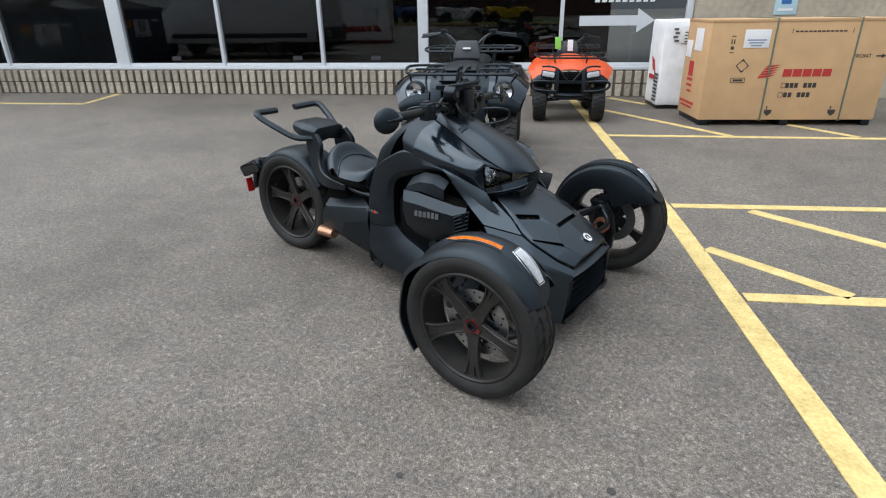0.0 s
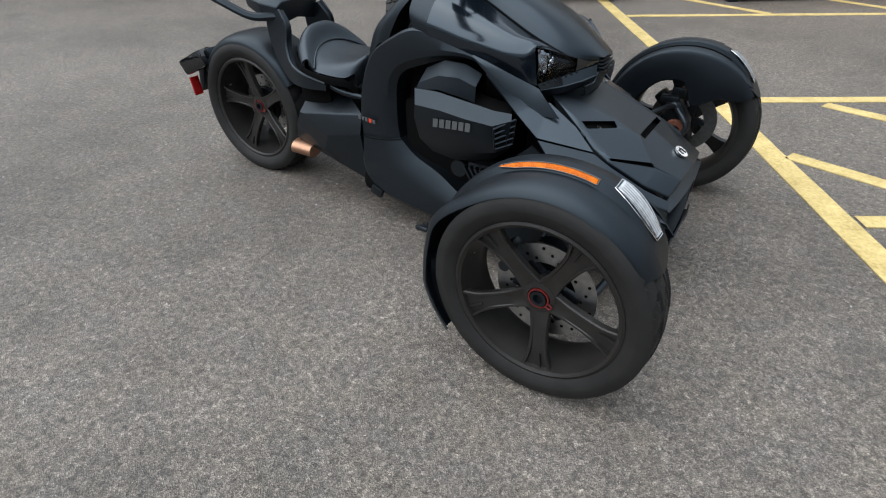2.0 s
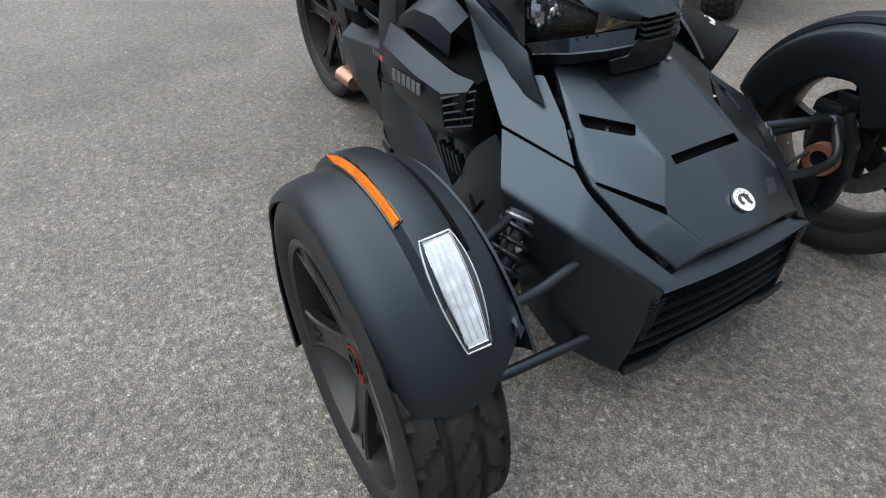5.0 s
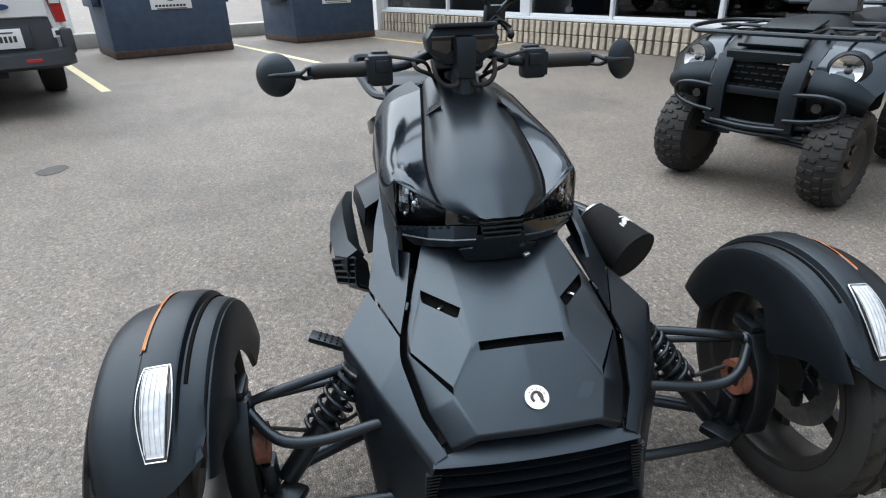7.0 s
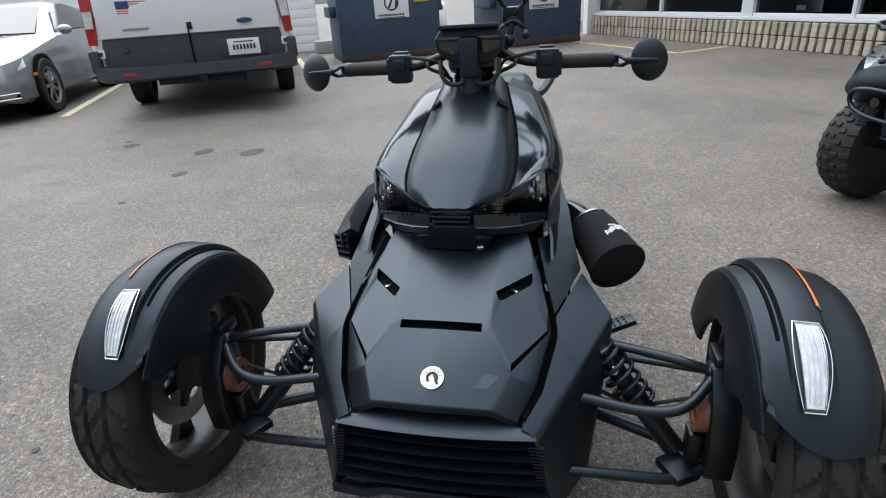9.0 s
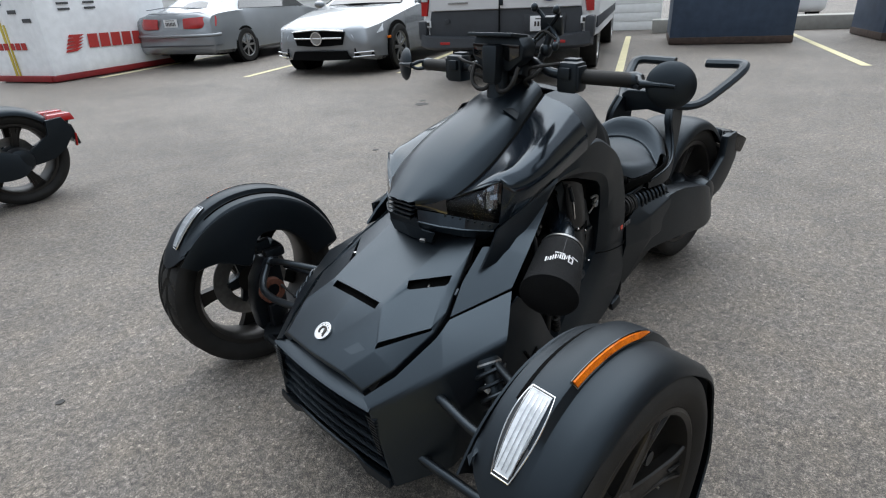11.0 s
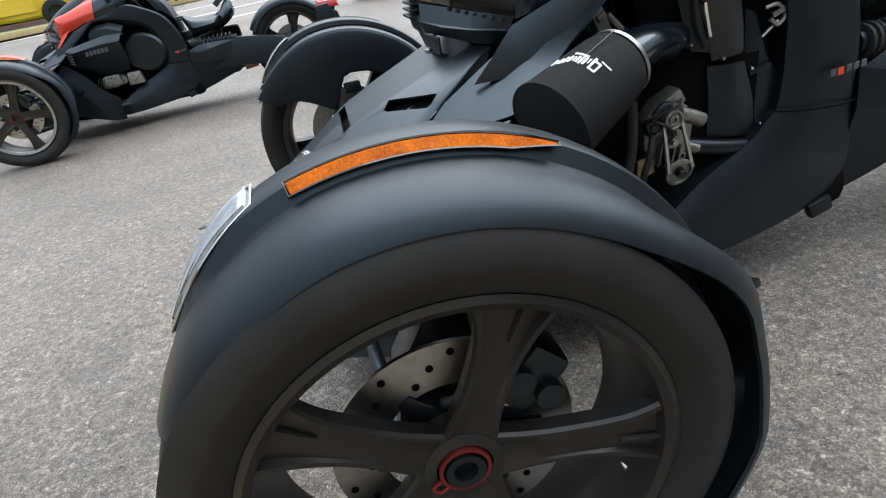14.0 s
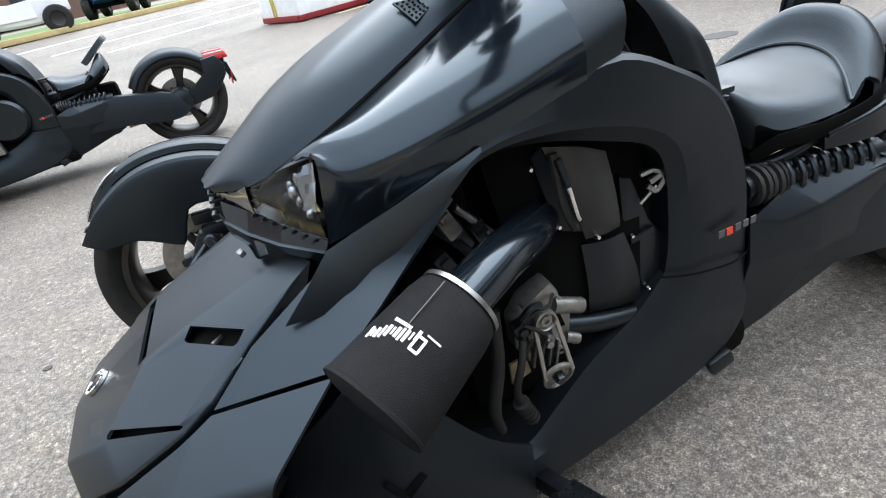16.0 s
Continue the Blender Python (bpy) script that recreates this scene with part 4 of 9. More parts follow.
def ryker(root, red=False):
    """The whole machine: x ahead, y to its left, wheels' axle line at x=0."""
    pod_mat = GLOSS
    # --- nose ---
    H = dict(A0=(-0.220, 0, 0.592), A1=(-0.220, 0.112, 0.590), A2=(-0.214, 0.173, 0.578), Uo=(-0.135, 0.187, 0.537), Ui=(-0.046, 0.104, 0.5235),
             E1=(-0.135, 0.203, 0.526), E2=(-0.072, 0.223, 0.473), E3=(-0.022, 0.230, 0.447), E4=(0.085, 0.204, 0.386), K=(0.028, 0.104, 0.4885),
             S1=(0.021, 0.088, 0.4915), S2=(0.037, 0.088, 0.4805), Ca=(0.021, 0, 0.4925), Cb=(0.037, 0, 0.4815),
             Us=(-0.112, 0.183, 0.516), Ut=(-0.042, 0.120, 0.5105), Lo=(-0.032, 0.220, 0.4635), Li=(0.086, 0.151, 0.4375),
             Lp=(-0.020, 0.2235, 0.450), Lq=(0.097, 0.154, 0.4215), P=(0.155, 0.172, 0.353), PI=(0.170, 0.121, 0.388), FC=(0.179, 0, 0.394),
             P2=(0.146, 0.166, 0.331), PI2=(0.158, 0.118, 0.364), FC2=(0.166, 0, 0.368))
    for k in ("A2", "E1", "E2", "E3", "E4"):
        H[k + "d"] = (H[k][0] - 0.004, H[k][1] - 0.006, H[k][2] - 0.034)
    hood_faces = ["A0 A1 Ui K S1 Ca", "A1 A2 Uo Ui", "A2 E1 Uo", "Us Lo Li K Ut", "Uo E1 E2 Lo Us", "Ui Ut K", "S1 K S2", "Cb S2 K Li Lq PI FC", "Lq Lp E3 E4", "Lq E4 P PI", "Lo E2 E3 Lp",
                  "FC PI PI2 FC2", "PI P P2 PI2", "A2 A2d E1d E1", "E1 E1d E2d E2", "E2 E2d E3d E3", "E3 E3d E4d E4", "E4 E4d P2 P"]
    hood = part("hood", facets(H, hood_faces, 0.005, 0.0045, True), SATIN, root, "satin black sculpted front hood with slots", 30)
    # near-black sheet below the slots, its colour stands for their shade
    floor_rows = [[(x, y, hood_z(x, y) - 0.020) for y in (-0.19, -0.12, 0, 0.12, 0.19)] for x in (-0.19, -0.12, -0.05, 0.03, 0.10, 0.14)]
    part("slot_floor", sheet(floor_rows, 0.003, 1, 1), DEEP, hood, "near-black sheet holding the shade under the hood slots")
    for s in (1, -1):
        # shade in the gap beside the hood, put in as a near-black sheet
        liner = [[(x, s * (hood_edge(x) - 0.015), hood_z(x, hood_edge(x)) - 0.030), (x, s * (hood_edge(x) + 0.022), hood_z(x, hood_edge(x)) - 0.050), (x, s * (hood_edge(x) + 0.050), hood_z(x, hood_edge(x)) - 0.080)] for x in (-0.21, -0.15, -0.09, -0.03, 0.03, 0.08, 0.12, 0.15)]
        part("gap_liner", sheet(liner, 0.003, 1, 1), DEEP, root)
        part("slot_baffle", side(box((-0.088, 0.146, 0.512), (0.006, 0.020, 0.006), 0.0015, (0, 20, -46)), s), STEEL, hood, "pale bracket inside the slot")
        part("gap_latch", side(box((-0.115, 0.2145, 0.505), (0.020, 0.006, 0.014), 0.002, (0, 28, 20)), s), BLACK_METAL, root)
    BM = pose(0.131, 0, 0.4255, 0, 32, 0)
    part("badge", moved(lathe([(0, 0), (0.022, 0), (0.022, 0.003), (0, 0.004)], "z", 32, closed=False), BM), WHITE_PRINT, hood, "round white emblem badge")
    ring_pts = [(0.010 * math.cos(radians(q)), 0.010 * math.sin(radians(q)), 0.0045) for q in range(40, 321, 20)]
    part("badge_mark", moved(merge(tube(ring_pts, 0.0028, 8, 1), tube([(-0.006, 0.004, 0.0045), (0.012, 0.012, 0.0045)], 0.0026, 8, 1), *[box((0.0165 * math.cos(radians(q)), 0.0165 * math.sin(radians(q)), 0.0042), (0.0022, 0.0022, 0.001)) for q in range(110, 260, 30)]), BM), INK_DARK, hood, "dark hooked emblem shape")
    part("badge_rim", moved(lathe([(0.0215, -0.001), (0.0215, 0.0045), (0.0235, 0.0045), (0.0235, -0.001)], "z", 36), BM), CHROME, hood)
    # filler blocks, near black to hold the shade inside the nose
    part("nose_tub", merge(box((-0.06, 0, 0.31), (0.34, 0.36, 0.16), 0.03), box((-0.22, 0, 0.40), (0.22, 0.30, 0.26), 0.03)), DEEP, root, "near-black filler for the shaded inside of the nose")
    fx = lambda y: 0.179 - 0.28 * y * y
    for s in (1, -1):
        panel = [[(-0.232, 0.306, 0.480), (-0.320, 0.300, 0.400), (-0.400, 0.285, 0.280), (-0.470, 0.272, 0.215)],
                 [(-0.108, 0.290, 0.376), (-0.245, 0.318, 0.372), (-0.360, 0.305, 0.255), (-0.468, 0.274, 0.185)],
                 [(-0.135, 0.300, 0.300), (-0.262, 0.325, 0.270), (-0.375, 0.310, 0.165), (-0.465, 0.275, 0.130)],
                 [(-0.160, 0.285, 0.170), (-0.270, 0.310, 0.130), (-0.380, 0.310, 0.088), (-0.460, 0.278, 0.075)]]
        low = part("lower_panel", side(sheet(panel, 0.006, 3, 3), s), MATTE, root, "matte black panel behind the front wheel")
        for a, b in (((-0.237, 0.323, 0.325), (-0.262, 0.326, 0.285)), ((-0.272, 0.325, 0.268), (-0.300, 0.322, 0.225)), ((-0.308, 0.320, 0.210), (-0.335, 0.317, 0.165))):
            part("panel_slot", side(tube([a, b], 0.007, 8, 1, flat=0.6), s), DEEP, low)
        # near-black sheet: shade of the wheel well as colour, hides the ground behind
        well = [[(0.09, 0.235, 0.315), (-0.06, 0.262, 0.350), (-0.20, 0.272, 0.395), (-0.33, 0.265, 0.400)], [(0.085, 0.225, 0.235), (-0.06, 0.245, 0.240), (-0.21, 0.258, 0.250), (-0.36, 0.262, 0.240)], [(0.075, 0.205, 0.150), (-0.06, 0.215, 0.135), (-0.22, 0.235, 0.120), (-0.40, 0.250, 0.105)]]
        part("well_liner", side(sheet(well, 0.005, 3, 3), s), DEEP, root, "near-black liner holding the shade behind the front suspension")
        part("well_strut", side(tube([(-0.13, 0.275, 0.345), (-0.17, 0.300, 0.26), (-0.16, 0.310, 0.185)], 0.007, 8), s), BLACK_METAL, root)
        part("well_strut", side(tube([(-0.05, 0.268, 0.300), (-0.15, 0.292, 0.235), (-0.26, 0.290, 0.215)], 0.006, 8), s), BLACK_METAL, root)
        part("brake_line", side(tube([(-0.10, 0.280, 0.33), (-0.085, 0.33, 0.27), (-0.06, 0.42, 0.25), (-0.03, 0.53, 0.30)], 0.0045, 8), s), RUBBER, root)
        part("panel_vents", side(merge(*[box((-0.275 - 0.022 * k, 0.3235 - 0.010 * k, 0.300 - 0.030 * k), (0.038, 0.006, 0.014), 0.002, (0, 32, 14)) for k in range(3)]), s), DEEP, root)
        N = dict(G0=(-0.234, 0.190, 0.578), X1=(-0.135, 0.213, 0.525), X2=(-0.068, 0.2365, 0.4705), SE=(-0.224, 0.292, 0.503), I1=(-0.262, 0.214, 0.575), Q1=(-0.300, 0.274, 0.556),
                 I2=(-0.330, 0.214, 0.600), Q2=(-0.360, 0.262, 0.605), I3=(-0.415, 0.218, 0.650), Q3=(-0.425, 0.242, 0.652))
        part("nose_cheek", side(facets(N, ["G0 X1 X2 SE", "G0 SE Q1 I1", "I1 Q1 Q2 I2", "I2 Q2 Q3 I3"], 0.005, 0.004), s), SATIN, root, "satin black upper side fairing of the nose", 30)
        M = dict(X2=(-0.063, 0.2385, 0.4655), X3=(-0.018, 0.2445, 0.443), X4=(0.092, 0.216, 0.378), X5=(0.158, 0.179, 0.341), L=(0.170, 0.206, 0.322), M=(0.030, 0.292, 0.387), W=(-0.120, 0.364, 0.438), SE=(-0.219, 0.2955, 0.4975),
                 F1=(0.010, 0.335, 0.300), FW=(-0.095, 0.356, 0.330), CB=(0.153, 0.248, 0.114), CM=(0.030, 0.318, 0.130), CR=(-0.060, 0.330, 0.180), Li=(0.140, 0.186, 0.312), Ci=(0.122, 0.226, 0.122))
        part("nose_side", side(facets(M, ["X2 X3 M W SE", "X3 X4 M", "X4 X5 L M", "W M F1 FW", "M L CB CM F1", "F1 CM CR FW", "L Li Ci CB"], 0.005, 0.012, False, 4), s), SATIN, root, "satin black side fairing and flank of the nose", 40)
        upper = [(-0.262, 0.2150, 0.622), (-0.300, 0.2205, 0.637), (-0.360, 0.2285, 0.659), (-0.425, 0.2315, 0.683), (-0.478, 0.2325, 0.700)]
        lower = [(-0.185, 0.2290, 0.547), (-0.269, 0.2385, 0.548), (-0.343, 0.2400, 0.588), (-0.420, 0.2400, 0.647), (-0.474, 0.2360, 0.690)]
        part("cheek_wing", side(sheet([[Vector(p).lerp(Vector(q), k) + Vector((0, 0.004 * math.sin(math.pi * k), 0)) for k in (0, 0.5, 1)] for p, q in zip(upper, lower)], 0.007, 1, 1), s), SATIN, root, "pointed satin black cheek wing", 30)
        part("vent_mesh", side(merge(*[box((0.160 - 0.0006 * k, 0.206 + 0.0012 * k, 0.300 - 0.009 * k), (0.010, 0.030 - 0.0012 * k, 0.0032)) for k in range(12)]), s), BLACK_METAL, root)
    ys = [-0.206 + 0.412 * i / 12 for i in range(13)]
    lip = [[(0.105, y * 0.82, 0.356) for y in ys], [(fx(y) - 0.006, y, 0.3275) for y in ys], [(fx(y), y, 0.319) for y in ys], [(fx(y) - 0.014, y, 0.309) for y in ys]]
    part("nose_lip", sheet(lip, 0.005, 2, 1), SATIN, root, "satin black lip over the grille", 30)
    # shade behind the slats, given by a near-black sheet
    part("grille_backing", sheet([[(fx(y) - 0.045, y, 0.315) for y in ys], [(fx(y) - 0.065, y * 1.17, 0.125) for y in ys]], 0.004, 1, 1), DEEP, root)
    for k in range(5):
        z = 0.292 - 0.0345 * k
        wd = 0.95 + 0.045 * k
        gx = lambda y: fx(y) - 0.004 - (0.32 - z) * 0.078
        part("grille_slat", sheet([[(gx(y) - 0.040, y * wd, z + 0.008) for y in ys], [(gx(y), y * wd, z + 0.001) for y in ys], [(gx(y) - 0.006, y * wd, z - 0.007) for y in ys]], 0.003, 1, 1), SATIN, root)
    dip = lambda y: 0.012 if abs(y) < 0.118 else 0.0
    part("chin_lip", sheet([[(fx(y) - 0.012, y * 1.19, 0.136 + dip(y)) for y in ys], [(fx(y) - 0.010 - dip(y) * 0.6, y * 1.19, 0.116 + dip(y)) for y in ys], [(fx(y) - 0.09, y * 1.14, 0.112) for y in ys]], 0.005, 1, 1), MATTE, root, "matte black chin lip below the grille")
    # --- headlight pod and tank shell ---
    crown = [[(-0.130, 0, 0.690), (-0.134, 0.030, 0.689), (-0.146, 0.050, 0.682)],
             [(-0.165, 0, 0.716), (-0.168, 0.045, 0.712), (-0.176, 0.083, 0.687)],
             [(-0.200, 0, 0.741), (-0.203, 0.059, 0.735), (-0.206, 0.116, 0.695)],
             [(-0.255, 0, 0.779), (-0.256, 0.066, 0.772), (-0.262, 0.130, 0.722)],
             [(-0.330, 0, 0.819), (-0.330, 0.068, 0.812), (-0.336, 0.132, 0.755)],
             [(-0.420, 0, 0.857), (-0.420, 0.062, 0.850), (-0.420, 0.123, 0.795)],
             [(-0.510, 0, 0.893), (-0.510, 0.056, 0.887), (-0.510, 0.108, 0.838)],
             [(-0.605, 0, 0.924), (-0.605, 0.051, 0.919), (-0.610, 0.090, 0.882)]]
    ridged = [[c, (r[0], r[1] * 0.65, c[2] + (r[2] - c[2]) * 0.3), (r[0], r[1] * 1.2, c[2] + (r[2] - c[2]) * 1.5), tuple(Vector((r[0], r[1] * 1.2, c[2] + (r[2] - c[2]) * 1.5)).lerp(Vector(e), 0.55) + Vector((0, 0.004, 0.006))), e] for c, r, e in crown]
    part("tank_cover", sheet(ridged, 0.005, 4, 2, True), CROWN, root, "glossy black ridged tank cover", 40)
    for s in (1, -1):
        flank = [[(-0.207, 0.118, 0.694), (-0.240, 0.160, 0.722), (-0.279, 0.2105, 0.745), (-0.2765, 0.2155, 0.690), (-0.268, 0.2165, 0.630)],
                 [(-0.263, 0.132, 0.721), (-0.290, 0.192, 0.750), (-0.307, 0.2270, 0.724), (-0.308, 0.2320, 0.688), (-0.306, 0.2215, 0.640)],
                 [(-0.337, 0.134, 0.754), (-0.352, 0.204, 0.763), (-0.358, 0.2385, 0.726), (-0.360, 0.2410, 0.698), (-0.360, 0.2290, 0.661)],
                 [(-0.421, 0.125, 0.794), (-0.432, 0.202, 0.786), (-0.430, 0.2400, 0.738), (-0.428, 0.2410, 0.711), (-0.425, 0.2310, 0.684)],
                 [(-0.511, 0.110, 0.837), (-0.530, 0.190, 0.814), (-0.520, 0.2330, 0.754), (-0.515, 0.2345, 0.726), (-0.510, 0.2300, 0.705)],
                 [(-0.611, 0.092, 0.881), (-0.630, 0.172, 0.848), (-0.640, 0.2180, 0.788), (-0.640, 0.2240, 0.752), (-0.640, 0.2230, 0.737)],
                 [(-0.690, 0.105, 0.893), (-0.705, 0.158, 0.865), (-0.712, 0.2010, 0.815), (-0.703, 0.2120, 0.772), (-0.696, 0.2110, 0.752)]]
        part("tank_flank", side(sheet(flank[:6], 0.005, 4, 4), s), pod_mat, root, "glossy black flank of the tank shell", 40)
        part("shoulder_panel", side(sheet(flank[5:], 0.005, 4, 4), s), MATTE, root, "matte black shoulder panel behind the tank", 40)
        if red:
            paint = [[(x + 0.004, y + 0.004, z + 0.003) for x, y, z in r] for r in flank[:5]]
            part("cowl_panel", side(sheet(paint, 0.003, 4, 4), s), RED_PAINT, root, "orange-red painted cowl panel")
            part("cowl_tip", side(sheet([[(-0.28, 0.216, 0.735), (-0.30, 0.228, 0.715), (-0.36, 0.237, 0.705)], [(-0.285, 0.222, 0.66), (-0.30, 0.228, 0.655), (-0.36, 0.237, 0.69)], [(-0.225, 0.232, 0.575), (-0.25, 0.236, 0.59), (-0.33, 0.241, 0.66)]], 0.004, 3, 3), s), RED_PAINT, root)
        seam = spline([(p[2][0], p[2][1] + 0.002, p[2][2] - 0.001) for p in crown[2:]], 4)
        part("tank_seam", side(tube(seam, 0.0035, 6, 1), s), DEEP, root)
        va, vb, vc = Vector((-0.446, 0.075, 0.8665)), Vector((-0.463, 0.109, 0.8415)), Vector((-0.522, 0.082, 0.8660))
        vn = (vb - va).cross(vc - va).normalized()
        vn = vn if vn.z > 0 else -vn
        holes = [va.lerp(vb, (i + 0.5) / 6).lerp(vc, (j + 0.5) / 9 + 0.02 * (i % 2)) for j in range(8) for i in range(6)]
        vent = part("mesh_vent", side(facets(dict(a=va + vn * 0.001, b=vb + vn * 0.001, c=vc + vn * 0.001), ["a b c"], 0.003, 0.001), s), SATIN, root, "triangular perforated vent by the gauge")
        dots = merge(*[moved(lathe([(0, 0), (0.0021, 0), (0.0021, 0.0006), (0, 0.0006)], "z", 6, closed=False), Matrix.Translation(p + vn * 0.0012) @ vn.to_track_quat("Z", "Y").to_matrix().to_4x4()) for p in holes])
        tagged(part("vent_holes", side(dots, s), DEEP, vent), kind="stuff")
        # headlight
        TOP, BOT, TIP, TIPL = Vector((-0.277, 0.210, 0.740)), Vector((-0.267, 0.2145, 0.636)), Vector((-0.166, 0.064, 0.677)), Vector((-0.170, 0.066, 0.667))
        inward = Vector((-0.85, -0.45, 0.0))

        def lens_at(v, w, deep=0.0):
            p = TOP.lerp(TIP, v).lerp(BOT.lerp(TIPL, v), w)
            return p + Vector((0.004, 0.006, 0.003 * (1 - w))) * math.sin(math.pi * v) + Vector((0.005, 0.002, 0)) * math.sin(math.pi * w) * (1 - v) + inward * deep
        hl = part("headlight", side(sheet([[lens_at(v / 6, w / 3, 0.026) for v in range(7)] for w in range(4)], 0.008, 2, 2), s), SMOKE, root, "smoked black headlight")
        rng = random.Random(5)
        bowl = [[lens_at(0.03 + v / 9 * 0.72, 0.06 + w / 6 * 0.88, 0.020 - 0.008 * math.sin(math.pi * w / 6)) for v in range(10)] for w in range(7)]
        part("lamp_bowl", side(sheet(bowl, 0.001, 1, 1), s), HEAD_BOWL, hl, "dim smooth lamp bowl", 60)
        bright = [[lens_at(0.035 + v / 3 * 0.15, 0.07 + w / 5 * 0.60, 0.006 + 0.005 * rng.random()) for v in range(4)] for w in range(6)]
        part("reflector", side(sheet(bright, 0.001, 1, 1), s), LAMP_EDGE, hl, "bright faceted reflector", 4)
        part("bulb_shroud", side(ellipsoid(lens_at(0.34, 0.52, 0.014), (0.010, 0.010, 0.012), 14, 10), s), SMOKE, hl, "dark bulb shroud")
        part("bulb", side(ellipsoid(lens_at(0.27, 0.42, 0.012), (0.008, 0.008, 0.011), 14, 10), s), CHROME, hl, "chrome bulb cap")
        for v, w in ((0.22, 0.24), (0.30, 0.34), (0.24, 0.58)):
            part("reflector_facet", side(ellipsoid(lens_at(v, w, 0.014), (0.006, 0.005, 0.013 - 0.006 * w), 10, 6), s), LAMP_EDGE, hl)
        part("reflector_facet", side(ellipsoid(lens_at(0.13, 0.72, 0.008), (0.006, 0.005, 0.007), 10, 6), s), LAMP_EDGE, hl)
        g = part("lens", side(sheet([[lens_at(v / 6, w / 4) for v in range(7)] for w in range(5)], 0.0012, 2, 2), s), LENS, hl, "clear headlight lens")
        g.visible_shadow = False
        edge = [(-0.279, 0.2095, 0.7445), (-0.259, 0.186, 0.7345), (-0.240, 0.160, 0.7215), (-0.223, 0.136, 0.7085), (-0.207, 0.110, 0.6945), (-0.188, 0.088, 0.6890), (-0.164, 0.062, 0.6830)]
        part("brow", side(sheet([[lens_at(v / 6, 0.0, -0.0012) for v in range(7)], edge], 0.002, 2, 2), s), SATIN, hl, "satin black brow over the lens")
        part("tip_cover", side(sheet([[lens_at(0.72, w / 3, -0.0012) for w in range(4)], [lens_at(0.92, w / 3, -0.0012) for w in range(4)], [(-0.146, 0.043, 0.681), (-0.147, 0.043, 0.677), (-0.149, 0.043, 0.673), (-0.152, 0.043, 0.668)]], 0.002, 3, 2), s), SMOKE, hl, "smoked inner tip of the headlight")
        part("led_row", side(merge(*[box((-0.2515 + 0.0105 * k, 0.1985 - 0.0150 * k, 0.6315 + 0.0038 * k), (0.006, 0.007, 0.004), 0.001, (0, 20, -42)) for k in range(7)]), s), SATIN, hl)
        C = dict(a=(-0.268, 0.2150, 0.6345), b=(-0.219, 0.147, 0.6475), c=(-0.183, 0.096, 0.6585), d=(-0.149, 0.050, 0.668), e=(-0.262, 0.2020, 0.616), f=(-0.211, 0.150, 0.622), g=(-0.174, 0.100, 0.630), h=(-0.146, 0.054, 0.640),
                 i=(-0.262, 0.174, 0.588), j=(-0.220, 0.138, 0.599), k=(-0.180, 0.080, 0.611), l=(-0.154, 0.058, 0.620), m=(-0.295, 0.166, 0.585), n=(-0.240, 0.120, 0.593))
        part("chin", side(facets({q: C[q] for q in "efghijklmn"}, ["e f j i", "f g k j", "g h l k", "i j n m"], 0.004, 0.003), s), SATIN, root, "satin black chin below the headlight", 30)
        part("lens_skirt", side(facets({q: C[q] for q in "abcdefgh"}, ["a b f e", "b c g f", "c d h g"], 0.003, 0.002), s), GLOSS, hl, "glossy dark skirt below the lens", 30)
    part("pod_core", taper((-0.36, 0, 0.635), (0.24, 0.32, 0.16), (0.9, 0.9), 0.02), DEEP, root, "dark core of the headlight pod")
    # board added to keep the gap under the chin as dark as shade
    part("pod_bulkhead", box((-0.325, 0, 0.565), (0.02, 0.40, 0.14), 0.004), DEEP, root, "near-black board filling the shaded gap below the pod")
    part("pod_grille", merge(*[box((-0.146 + 0.002 * k, 0, 0.679 - 0.011 * k), (0.02, 0.094 - 0.004 * k, 0.005), 0.0015) for k in range(4)]), SATIN, root)
    T = dict(a=(-0.143, 0, 0.652), b=(-0.145, 0.052, 0.648), c=(-0.152, 0.060, 0.618), d=(-0.170, 0.088, 0.609), e=(-0.172, 0.072, 0.578), f=(-0.168, 0, 0.577), g=(-0.150, 0, 0.622), h=(-0.21, 0, 0.572), i=(-0.21, 0.066, 0.574))
    part("hood_tongue", facets(T, ["a b c g", "g c d e f", "f e i h"], 0.004, 0.003, True), SATIN, root, "satin black tongue between pod and hood", 30)
    part("hood_latch", box((-0.150, 0.062, 0.588), (0.010, 0.016, 0.009), 0.003, (0, 20, 20)), STEEL, root)
